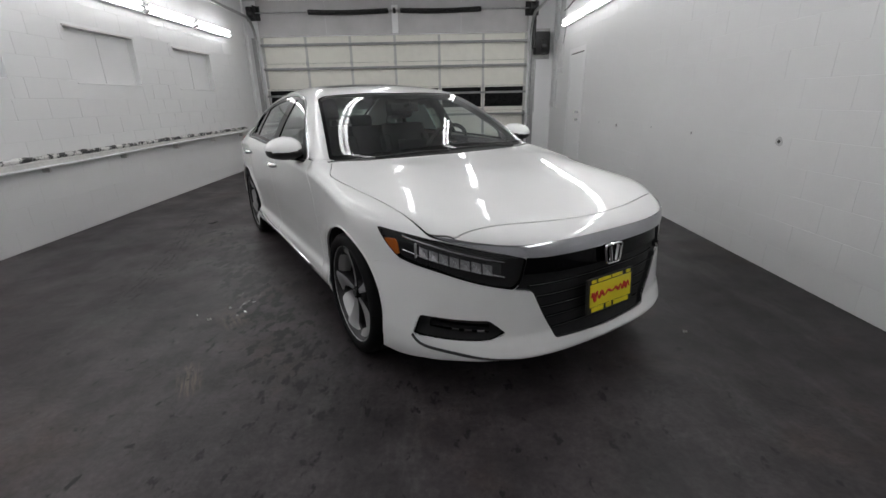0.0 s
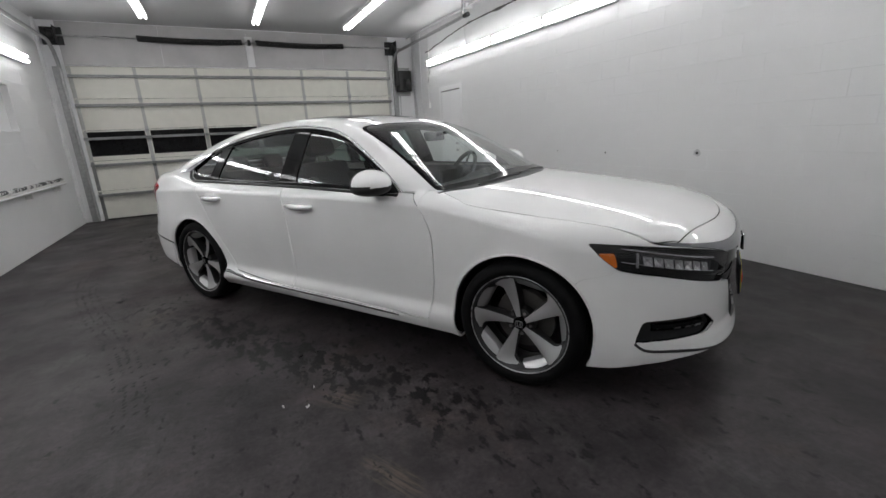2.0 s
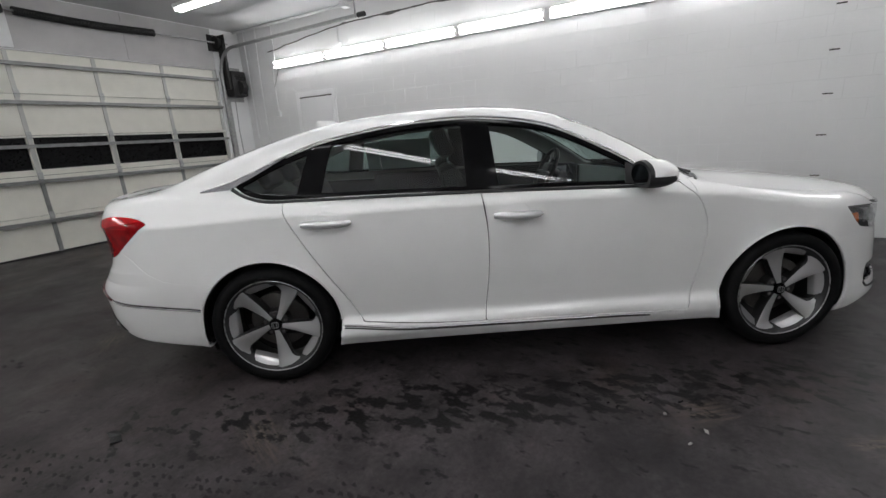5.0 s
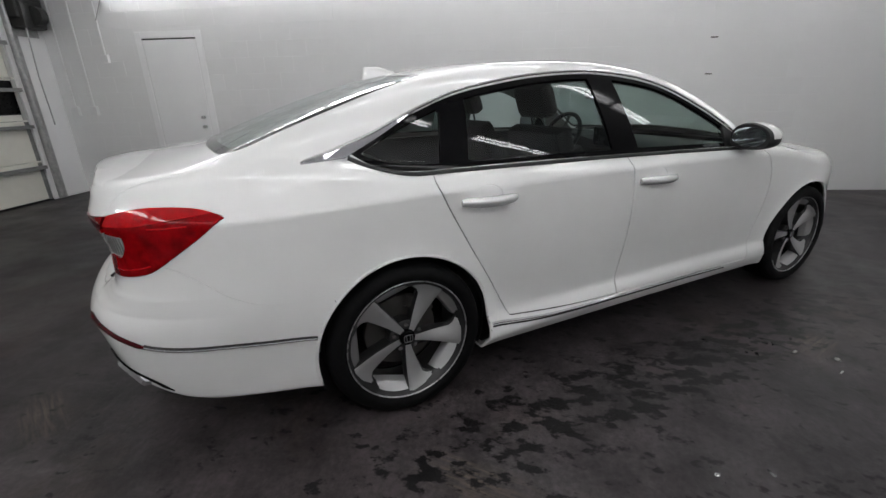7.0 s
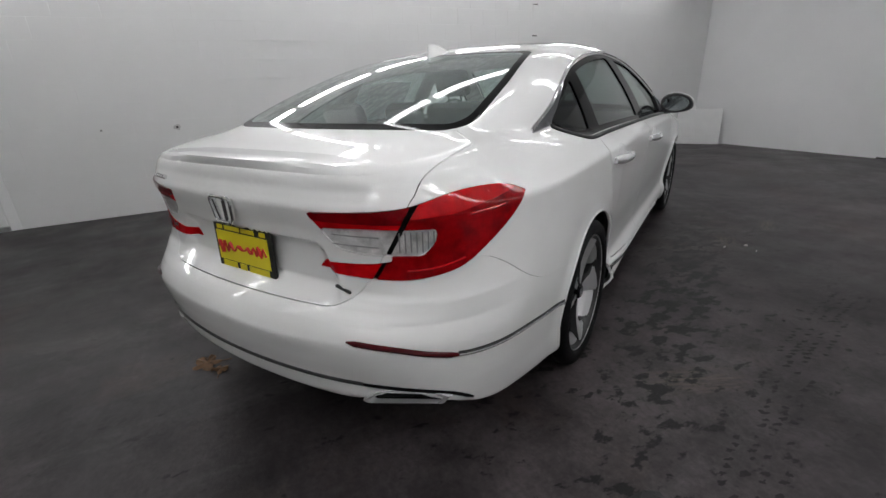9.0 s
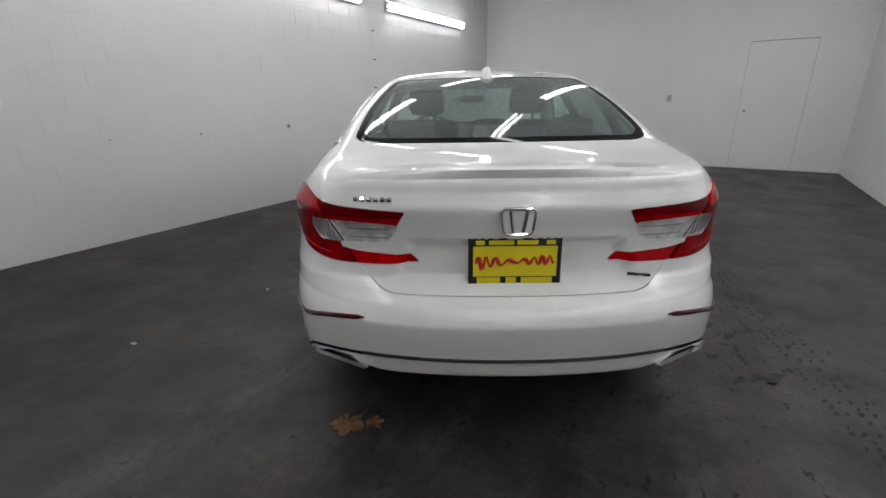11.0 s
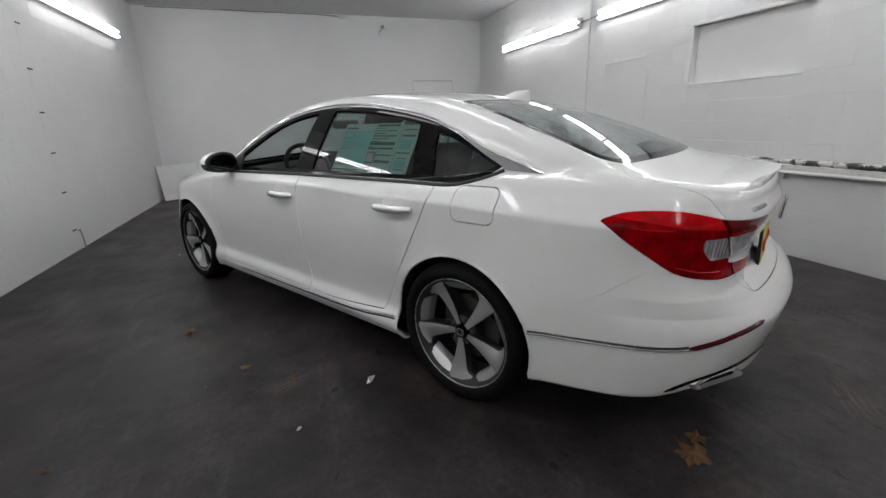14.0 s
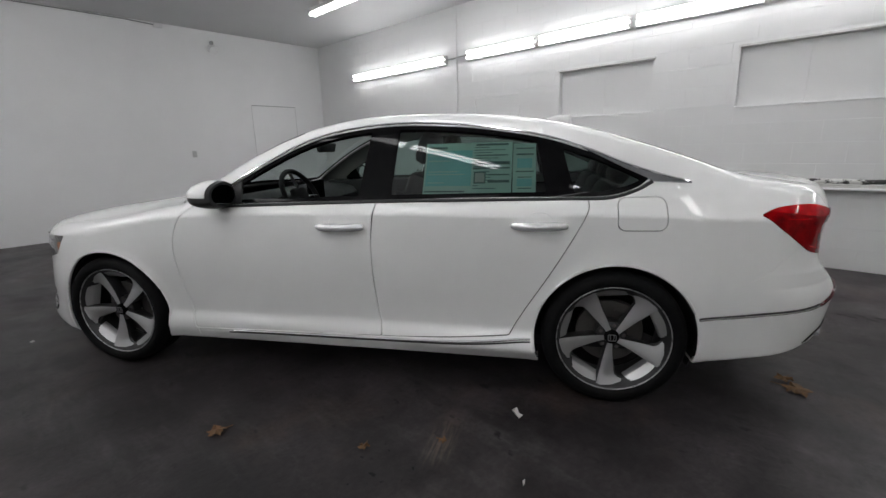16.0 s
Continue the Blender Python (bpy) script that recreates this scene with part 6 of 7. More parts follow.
pane_host = doors["r", False]
s1 = sheet("price_sheet", 0.49, 0.925, 1.022, 1.272, PAPER, "pale green price sheet with print", -0.016, pane_host)
sheet("price_sheet", 0.930, 1.040, 1.018, 1.262, PAPER, "narrow pale green sheet", -0.016, pane_host)
sheet("teal_block", 0.50, 0.728, 1.065, 1.235, PAPER_TEAL, "teal block", -0.0145, s1)
for y0, y1, z0, z1 in ((0.51, 0.60, 1.243, 1.252), (0.745, 0.905, 1.255, 1.265), (0.745, 0.905, 1.205, 1.211), (0.735, 0.915, 1.163, 1.178), (0.735, 0.915, 1.143, 1.151), (0.81, 0.915, 1.112, 1.118), (0.81, 0.915, 1.078, 1.090), (0.50, 0.70, 1.035, 1.042), (0.945, 1.03, 1.235, 1.240), (0.945, 1.03, 1.205, 1.213), (0.945, 1.03, 1.125, 1.131), (0.955, 1.02, 1.048, 1.052), (0.955, 1.02, 1.100, 1.104)):
    sheet("print_bar", y0, y1, z0, z1, PAPER_INK, "dark print bar", -0.013, s1)

rng_p = random.Random(12)
for k in range(16):
    zz = 1.05 + 0.013 * k
    if rng_p.random() < 0.75:
        y1 = 0.765 + 0.13 * rng_p.random()
        sheet("print_line", 0.738, y1, zz, zz + 0.0035, PAPER_INK, "thin print line", -0.0132, s1)
    if rng_p.random() < 0.6:
        sheet("print_line", 0.512, 0.55 + 0.16 * rng_p.random(), zz + 0.015, zz + 0.0195, PAPER, "pale print line", -0.0132, s1)
for y0, y1, z0, z1, mat in ((0.742, 0.80, 1.075, 1.13, PAPER_INK), (0.748, 0.794, 1.081, 1.124, WHITE_PAPER), (0.95, 1.022, 1.06, 1.095, PAPER_TEAL), (0.95, 1.022, 1.145, 1.19, PAPER_TEAL)):
    sheet("print_box", y0, y1, z0, z1, mat, "printed box", -0.0128 if mat is WHITE_PAPER else -0.0136, s1)


# ==== sectional door ====
def sectional_door():
    ob = thing("sectional_door", "cream steel sectional garage door, closed, with dark window row", "garage door")
    stiles = [DX0 + (DX1 - DX0) * k / 6 for k in range(7)]
    levels = [0.0, 0.53, 1.06, 1.585, 2.11, 2.64]
    for k, (z0, z1) in enumerate(zip(levels, levels[1:])):
        if k != 2:
            part("door_section", box(bmesh.new(), DX0, DX1, YB + 0.03, YB + 0.075, z0 + 0.003, z1 - 0.003, 0.003), DOOR_PANEL, ob, "cream steel door section")
            continue
        sec = part("door_section", box(bmesh.new(), DX0, DX1, YB + 0.03, YB + 0.075, z0 + 0.003, 1.14), DOOR_PANEL, ob, "cream window section")
        part("window_rail", box(bmesh.new(), DX0, DX1, YB + 0.03, YB + 0.075, 1.558, z1 - 0.003), DOOR_PANEL, sec)
        for i, (a, b) in enumerate(zip(stiles, stiles[1:])):
            part("mullion", box(bmesh.new(), a - 0.04, a + 0.04, YB + 0.03, YB + 0.075, 1.14, 1.558), DOOR_PANEL, sec)
            part("pane", box(bmesh.new(), a + 0.04, b - 0.04, YB + 0.05, YB + 0.056, 1.14, 1.558), PANE_BLACK, sec, "blacked-out window pane")
            part("glazing_bead", box(bmesh.new(), a + 0.04, b - 0.04, YB + 0.028, YB + 0.045, 1.14, 1.152), BLACK, sec)
        part("mullion", box(bmesh.new(), DX1 - 0.04, DX1, YB + 0.03, YB + 0.075, 1.14, 1.558), DOOR_PANEL, sec)
    for k, (z0, z1) in enumerate(zip(levels, levels[1:])):
        for x in stiles:
            c = min(max(x, DX0 + 0.035), DX1 - 0.035)
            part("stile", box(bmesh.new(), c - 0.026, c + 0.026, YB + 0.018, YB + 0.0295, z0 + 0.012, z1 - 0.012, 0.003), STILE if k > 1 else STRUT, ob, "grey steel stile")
    for z in levels[1:-1]:
        for x in stiles[1:-1]:
            bm = box(bmesh.new(), x - 0.03, x + 0.03, YB + 0.001, YB + 0.011, z - 0.045, z + 0.045, 0.003)
            tube(bm, [(x - 0.032, YB - 0.004, z), (x + 0.032, YB - 0.004, z)], 0.008, 8)
            part("hinge", bm, STEEL, ob, "galvanised hinge")
    for z in (2.475, 2.0, 1.445, 0.985, 0.455):
        bm = bmesh.new()
        box(bm, DX0 + 0.01, DX1 - 0.01, YB - 0.045, YB + 0.011, z + 0.016, z + 0.022)
        box(bm, DX0 + 0.01, DX1 - 0.01, YB - 0.045, YB + 0.011, z - 0.022, z - 0.016)
        box(bm, DX0 + 0.01, DX1 - 0.01, YB - 0.047, YB - 0.041, z - 0.022, z + 0.022)
        part("strut", bm, STRUT, ob, "galvanised cross strut")
    part("bottom_seal", box(bmesh.new(), DX0, DX1, YB + 0.02, YB + 0.08, 0.0, 0.025, 0.006), BLACK, ob, "black rubber seal")
    return ob


sectional_door()


def door_track(x, sg):
    """Upright track that bends back under the ceiling, with its hanger."""
    ob = thing("door_track", "galvanised door track along wall and ceiling", "door track", "tracks of the sectional door")
    pts = [(x, YB - 0.06, 0.02), (x, YB - 0.06, 2.55)]
    pts += [(x, YB - 0.06 - 0.42 * (1 - math.cos(a)), 2.55 + 0.42 * math.sin(a)) for a in np.linspace(0.15, math.pi / 2, 8)]
    pts += [(x, YB - 3.3, 3.0)]
    part("rail", tube(bmesh.new(), pts, 0.028, 8, up=(1, 0, 0)), STEEL, ob, "", True)
    part("angle", box(bmesh.new(), x - 0.055 + 0.05 * sg, x + 0.055 + 0.05 * sg, YB - 0.03, YB - 0.002, 0.0, 2.62), STEEL, ob, "galvanised mounting angle")
    for y in (YB - 3.25,):
        part("hanger", box(bmesh.new(), x - 0.016, x + 0.016, y - 0.004, y + 0.004, 3.0, ZC), STEEL, ob, "thin ceiling hanger")
    part("bumper_spring", tube(bmesh.new(), [(x, YB - 3.3, 3.0), (x, YB - 3.42, 3.0)], 0.035, 10), DARK_IRON, ob, "dark end stop")


door_track(DX0 - 0.06, -1)
door_track(DX1 + 0.06, 1)

spring = thing("torsion_spring_shaft", "dark torsion springs on a shaft over the garage door", "spring shaft")
part("shaft", tube(bmesh.new(), [(DX0 - 0.1, YB - 0.09, 3.085), (DX1 + 0.25, YB - 0.09, 3.085)], 0.013, 10), STEEL, spring, "", True)
for a, b in ((-2.66, -0.99), (-0.74, 0.95)):
    bm = bmesh.new()
    n = int((b - a) / 0.016)
    path = [(a + (b - a) * i / (n * 8), YB - 0.09 + 0.046 * math.cos(i * math.tau / 8), 3.085 - 0.022 * math.sin(math.pi * i / (n * 8)) + 0.046 * math.sin(i * math.tau / 8)) for i in range(n * 8 + 1)]
    tube(bm, path, 0.0075, 4, up=(1, 0, 0))
    part("spring", bm, DARK_IRON, spring, "dark coil spring", True)
for x in (DX0 - 0.06, DX1 + 0.06):
    bm = bmesh.new()
    lathe(bm, [(-0.06, 0.02), (-0.06, 0.105), (-0.04, 0.105), (-0.03, 0.085), (0.04, 0.08), (0.04, 0.02)], 24)
    bmesh.ops.transform(bm, matrix=Matrix.Translation((x, YB - 0.09, 3.085)), verts=bm.verts)
    part("cable_drum", bm, DARK_IRON, spring, "dark cable drum", True)
    part("end_bracket", box(bmesh.new(), x + 0.06, x + 0.07, YB - 0.20, YB, 2.96, 3.22), DARK_IRON, spring)
    part("bearing_plate", box(bmesh.new(), x - 0.14, x + 0.14, YB - 0.03, YB - 0.008, 2.95, 3.22, 0.004), DARK_IRON, spring)
part("centre_bracket", box(bmesh.new(), -0.93, -0.80, YB - 0.03, YB, 2.66, 3.2, 0.004), WHITE_METAL, spring, "white centre post")
part("centre_bearing", box(bmesh.new(), -0.89, -0.84, YB - 0.13, YB - 0.03, 3.04, 3.13, 0.006), DARK_IRON, spring)

header = thing("header_panel", "grey sheet over the garage door", "panel")
for k in range(4):
    x0 = DX0 + (DX1 - DX0) * k / 4
    part("sheet", box(bmesh.new(), x0 + 0.002, x0 + (DX1 - DX0) / 4 - 0.002, YB - 0.006, YB + 0.002, DZ + 0.01, ZC - 0.01, 0.002), HEADER, header)
opener = thing("door_opener", "dark wall-mounted door opener with chain hoist", "door opener")
part("opener_case", box(bmesh.new(), 2.09, 2.40, YB - 0.24, YB - 0.02, 2.18, 2.62, 0.03), DARK_IRON, opener, "dark motor case", True)
part("mounting_plate", box(bmesh.new(), 2.06, 2.44, YB - 0.02, YB, 2.10, 2.70), STEEL, opener)
bm = bmesh.new()
lathe(bm, [(-0.05, 0.001), (-0.05, 0.11), (0.05, 0.11), (0.05, 0.001)], 24)
bmesh.ops.transform(bm, matrix=Matrix.Translation((2.25, YB - 0.27, 2.33)), verts=bm.verts)
part("motor", bm, DARK_IRON, opener, "dark round motor", True)
for z in (2.46, 2.50, 2.54):
    part("vent", box(bmesh.new(), 2.13, 2.36, YB - 0.246, YB - 0.24, z, z + 0.015), BLACK, opener)
part("sprocket_cover", box(bmesh.new(), 2.05, 2.10, YB - 0.20, YB - 0.05, 2.30, 3.12, 0.01), DARK_IRON, opener, "dark drive cover")
part("hand_chain", tube(bmesh.new(), [(2.12, YB - 0.20, 2.2), (2.11, YB - 0.18, 1.6), (2.12, YB - 0.19, 1.0)], 0.008, 6), STEEL, opener, "hanging hand chain", True)


# ==== east wall ====
old_door = thing("painted_over_door", "flush old door painted white in the block wall", "door")
part("leaf", box(bmesh.new(), XR - 0.005, XR + 0.003, 7.97, 8.71, 0.06, 2.045, 0.004), PLASTER, old_door, "white painted door leaf")
for y0, y1, z0, z1 in ((7.87, 7.955, 0.0, 2.15), (8.725, 8.81, 0.0, 2.15), (7.955, 8.725, 2.065, 2.15)):
    part("door_frame", box(bmesh.new(), XR - 0.007, XR + 0.003, y0, y1, z0, z1, 0.004), PLASTER, old_door)
part("head_gap", box(bmesh.new(), XR - 0.003, XR + 0.002, 7.96, 8.72, 2.047, 2.063), BLACK, old_door, "dark gap over the door")
part("threshold", box(bmesh.new(), XR - 0.03, XR + 0.003, 7.96, 8.72, 0.0, 0.05, 0.004), STEEL, old_door, "grey threshold")
for z in (0.92, 1.05):
    bm = bmesh.new()
    tube(bm, [(XR - 0.014, 8.04, z), (XR - 0.06, 8.04, z)], 0.022, 12)
    part("door_knob", bm, STEEL, old_door, "steel knob", True)


def conduit(pts, r, label, boxes=()):
    ob = thing("conduit", label, "conduit", "conduits on the walls")
    part("pipe", tube(bmesh.new(), pts, r, 8), PIPE if "cable" in label else WHITE_METAL, ob, "", True)
    for x0, x1, y0, y1, z0, z1 in boxes:
        part("outlet_box", box(bmesh.new(), x0, x1, y0, y1, z0, z1, 0.006), WHITE_METAL, ob, "white outlet box")


conduit([(XR - 0.015, 9.29, 1.84), (XR - 0.015, 9.29, 2.6), (XR - 0.015, 9.2, 2.75), (XR - 0.015, 9.2, ZC)], 0.010, "thin white conduit with outlet box", [(XR - 0.045, XR, 9.24, 9.34, 1.78, 1.88)])
conduit([(XR - 0.015, 9.66, 1.15), (XR - 0.015, 9.66, 2.4), (XR - 0.015, 9.62, ZC)], 0.011, "thin white conduit with outlet box", [(XR - 0.045, XR, 9.61, 9.71, 1.10, 1.22)])
conduit([(XR - 0.015, 9.95, 1.16), (XR - 0.015, 9.95, ZC)], 0.011, "thin white conduit with outlet box", [(XR - 0.045, XR, 9.90, 10.0, 1.10, 1.22)])
conduit([(2.40, YB - 0.05, ZC - 0.03), (2.40, 8.0, ZC - 0.03), (2.38, 5.6, ZC - 0.03)], 0.018, "painted conduit run under the ceiling", [(2.33, 2.47, 7.3, 7.42, ZC - 0.07, ZC)])
conduit([(XR - 0.02, 7.67, 2.78), (XR - 0.02, 7.66, 3.06)], 0.010, "short conduit stub with outlet box", [(XR - 0.05, XR, 7.62, 7.74, 2.73, 2.83)])
# a dark ragged seam with loose bits along the top of the wall
ragged = thing("ragged_seam", "dark ragged old seam along the wall top", "wall seam")
pts, rad = [], []
for i in range(121):
    t = i / 120
    y = 9.36 - 4.9 * t
    z = float(np.interp(y, [4.4, 4.6, 5.9, 6.5, 7.5, 8.2, 9.16, 9.4], [3.02, 3.03, 3.10, 3.09, 3.09, 3.03, 2.92, 2.90])) + 0.012 * noise.noise((y * 4, 2, 1))
    pts.append((XR - 0.006, y, z))
    rad.append(0.009 + (0.030 * max(noise.noise((y * 3.1, 8, 3)), 0) + 0.012 * max(noise.noise((y * 14, 5, 3)), 0)) * (1 if y < 7.7 else 0.15))
part("seam", tube(bmesh.new(), pts, rad, 7), GRIME, ragged, "", True)
conduit([(XR - 0.02, 8.98, 2.62), (XR - 0.02, 9.12, 2.62), (XR - 0.02, 9.18, 2.5), (XR - 0.02, 9.29, 2.3)], 0.006, "thin lamp cable on the wall")
conduit([(XL + 0.02, 1.17, 2.58), (XL + 0.02, 1.57, 2.60)], 0.008, "thin lamp cable on the wall")
conduit([(XL + 0.105, 0.2, 0.760), (XL + 0.105, 3.9, 0.752), (XL + 0.102, 5.3, 0.758), (XL + 0.10, 6.4, 0.775), (XL + 0.10, 9.2, 0.785)], 0.014, "white painted pipe under the wall ledge")
conduit([(XL + 0.02, 1.36, 1.2), (XL + 0.02, 1.36, ZC)], 0.012, "thin upright white conduit")
conduit([(XL + 0.02, YB - 0.12, 0.1), (XL + 0.02, YB - 0.12, ZC)], 0.03, "thick upright white pipe")
conduit([(2.3, YF + 0.015, ZC - 0.02), (-0.6, YF + 0.015, ZC - 0.02), (-1.0, YF + 0.015, ZC - 0.04)], 0.009, "thin cable under the ceiling", [(-1.12, -1.0, YF, YF + 0.05, ZC - 0.08, ZC - 0.01)])


def wall_anchor(y, z, r):
    ob = thing("wall_anchor", "small rusty anchor hole in the white wall", "anchor", "old anchors on the wall")
    bm = bmesh.new()
    lathe(bm, [(XR - 0.004, 0.001), (XR - 0.004, r * 0.5), (XR + 0.002, r * 0.5)], 12)
    bmesh.ops.transform(bm, matrix=Matrix.Translation((0, y, z)), verts=bm.verts)
    part("bolt", bm, DARK_IRON, ob)
    bm = bmesh.new()
    n = 14
    ring = [bm.verts.new((XR - 0.0015, y + r * (1.3 + 0.5 * noise.noise((k * 1.7, y, 3))) * math.cos(k * math.tau / n), z + r * (1.3 + 0.5 * noise.noise((k * 1.7, y, 9))) * math.sin(k * math.tau / n))) for k in range(n)]
    bm.faces.new(ring)
    part("chipped_ring", bm, GREY_PAINT, ob, "chipped grey paint")


for y, z, r in ((3.17, 0.965, 0.028), (4.34, 0.945, 0.012), (6.25, 0.915, 0.026), (6.95, 0.93, 0.010), (5.2, 0.95, 0.007)):
    wall_anchor(y, z, r)
# toothed edge of a filled doorway: a pocket in every second course
for z in (2.286, 1.874, 1.462, 1.058, 0.645, 0.230):
    ob = thing("filled_pocket", "filled block pocket with a dark open top edge", "wall pocket", "pockets of the filled doorway")
    y0, y1 = 1.345, 1.415
    part("filling", box(bmesh.new(), XR - 0.0015, XR + 0.004, y0, y1, z - 0.188, z - 0.012, 0.001), BLOCK, ob)
    bm = bmesh.new()
    n = 10
    tube(bm, [(XR - 0.004, y0 - 0.01 + (y1 - y0 + 0.01) * k / n, z - 0.004 + 0.004 * noise.noise((k * 0.9, z * 7, 2))) for k in range(n + 1)], [0.006 + 0.007 * abs(noise.noise((k * 1.3, z * 3, 4))) for k in range(n + 1)], 6)
    part("open_joint", bm, GRIME, ob, "dark ragged open joint", True)
ob = thing("wire_stub", "bent wire stub sticking from the wall foot", "wire")
part("wire", tube(bmesh.new(), [(XR, 1.30, 0.20), (XR - 0.02, 1.30, 0.22), (XR - 0.03, 1.295, 0.12), (XR - 0.03, 1.29, 0.0)], 0.008, 6), PIPE, ob, "", True)

# ==== south wall ====
hatch = thing("flush_door", "flush white door in the plaster wall", "door")
part("leaf", box(bmesh.new(), -3.36, -2.46, YF, YF + 0.008, 0.01, 2.10, 0.003), PLASTER, hatch, "white leaf")
part("knob", tube(bmesh.new(), [(-2.54, YF + 0.008, 1.0), (-2.54, YF + 0.06, 1.0)], 0.02, 10), STEEL, hatch, "steel knob", True)
part("head_gap", box(bmesh.new(), -3.36, -2.46, YF, YF + 0.006, 2.103, 2.115), PIPE, hatch, "dark gap over the leaf")
for x in (-3.368, -2.452):
    part("side_gap", box(bmesh.new(), x - 0.003, x + 0.003, YF, YF + 0.004, 0.0, 2.10), GREY_PAINT, hatch, "thin grey gap")
flood = thing("security_camera", "small white camera high on the plaster wall", "camera")
part("base", tube(bmesh.new(), [(-1.86, YF, 3.04), (-1.86, YF + 0.03, 3.04)], 0.085, 16), WHITE_METAL, flood, "", True)
part("eye", tube(bmesh.new(), [(-1.86, YF + 0.03, 3.03), (-1.86, YF + 0.11, 2.99)], [0.065, 0.075], 14), WHITE_METAL, flood, "white eye", True)
part("bracket", box(bmesh.new(), -1.885, -1.835, YF, YF + 0.06, 3.10, 3.16, 0.006), PIPE, flood, "grey bracket")
switch = thing("wall_switch", "small grey switch on the plaster wall", "switch")
part("plate", box(bmesh.new(), -1.36, -1.29, YF, YF + 0.012, 1.17, 1.28, 0.004), GREY_PAINT, switch)

# thin black strip drawn for the shade in the gap under the wall
gap = thing("wall_foot_shadow_gap", "black strip for the shadow gap at the foot of the plaster wall", "gap")
part("gap", box(bmesh.new(), -1.75, -0.35, YF - 0.002, YF + 0.006, 0.0, 0.02), BLACK, gap)
board = thing("white_board", "white board leaning in the corner", "board", m=pose(2.17, YF + 0.36, 0.0, 9, 0, 39))
part("sheet", box(bmesh.new(), -0.36, 0.36, -0.012, 0.012, 0.003, 0.63, 0.003), BOARD, board)

# ==== west wall ====
rail = thing("wall_rail", "flaking wrapped pipe on a white wall ledge", "rail")
part("ledge", box(bmesh.new(), XL, XL + 0.085, 0.35, 9.25, 0.795, 0.815, 0.004), BRACKET, rail, "white painted ledge")
part("ledge_lip", box(bmesh.new(), XL + 0.075, XL + 0.085, 0.35, 9.25, 0.755, 0.795, 0.003), BRACKET, rail)
pts, rad = [], []
for i in range(223):
    y = 0.4 + i * 0.04
    rad.append(0.024 + 0.012 * noise.noise((y * 5, 1, 2)) + 0.006 * noise.noise((y * 17, 4, 2)))
    pts.append((XL + 0.045 + 0.010 * noise.noise((y * 3, 7, 0)), y, 0.838 + 0.008 * noise.noise((y * 4, 3, 8))))
part("wrapped_pipe", tube(bmesh.new(), pts, rad, 10), WRAP, rail, "black pipe wrap with flaking white paint", True)
for k in range(8):
    y = 0.9 + k * 1.15
    bm = box(bmesh.new(), XL, XL + 0.08, y - 0.012, y + 0.012, 0.69, 0.794, 0.003)
    part("bracket", bm, BRACKET, rail, "small white bracket")
patch = thing("filled_opening", "filled-in opening with raised plaster edges", "wall patch")
for y0, y1, z0, z1 in ((1.72, 2.50, 1.945, 1.965), (1.70, 1.72, 1.2, 1.965), (2.50, 2.52, 1.2, 1.80)):
    part("plaster_edge", box(bmesh.new(), XL - 0.003, XL + 0.010, y0, y1, z0, z1, 0.003), BLOCK, patch)
for k, (y0, y1, z0, z1) in enumerate(RECESS):
    ob = thing("blocked_window", "blocked-up window with white boarding and lintel", "window", "blocked-up windows")
    part("boarding", box(bmesh.new(), XL - 0.092, XL - 0.082, y0 + 0.001, (y0 + y1) / 2 - 0.001, z0 + 0.001, z1 - 0.005, 0.001), BLOCK, ob)
    part("boarding", box(bmesh.new(), XL - 0.092, XL - 0.079, (y0 + y1) / 2 + 0.001, y1 - 0.001, z0 + 0.001, z1 - 0.005, 0.001), BLOCK, ob)
    part("lintel", box(bmesh.new(), XL - 0.09, XL + 0.012, y0 - 0.02, y1 + 0.02, z1 - 0.004, z1 + 0.016, 0.003), BRACKET, ob)
    part("sill", box(bmesh.new(), XL - 0.09, XL + 0.004, y0, y1, z0 - 0.012, z0 + 0.004, 0.003), BLOCK, ob)


# ==== floor litter, water and marks ====
def leaf(x, y, size, turn, n):
    ob = thing("dry_leaf", "curled dry brown maple leaf on the floor", "leaf", "leaves on the floor")
    bm = bmesh.new()
    c = bm.verts.new((x, y, 0.012))
    ring = []
    for k in range(22):
        a = k * math.tau / 22 + turn
        r = size * (0.55 + 0.45 * abs(math.cos((a - turn) * 2.5))) * (0.8 + 0.4 * noise.noise((k * 2.1, n, 1)))
        ring.append(bm.verts.new((x + r * math.cos(a), y + r * math.sin(a), 0.004 + 0.030 * max(noise.noise((k * 0.9, n, 5)), 0))))
    for k in range(22):
        bm.faces.new((c, ring[k], ring[(k + 1) % 22]))
    part("blade", bm, LEAF, ob, "")
    part("stalk", tube(bmesh.new(), [(x, y, 0.006), (x + size * 1.3 * math.cos(turn + 2.6), y + size * 1.3 * math.sin(turn + 2.6), 0.003)], 0.002, 5), LEAF, ob)


for n, (x, y, s, t) in enumerate(((0.93, 4.12, 0.055, 0.4), (-1.16, 6.05, 0.085, 2.0), (-1.25, 5.99, 0.05, 0.3), (0.55, 4.72, 0.03, 1.0), (0.30, 4.95, 0.025, 2.2), (1.22, 5.25, 0.02, 0.2))):
    leaf(x, y, s, t, n)


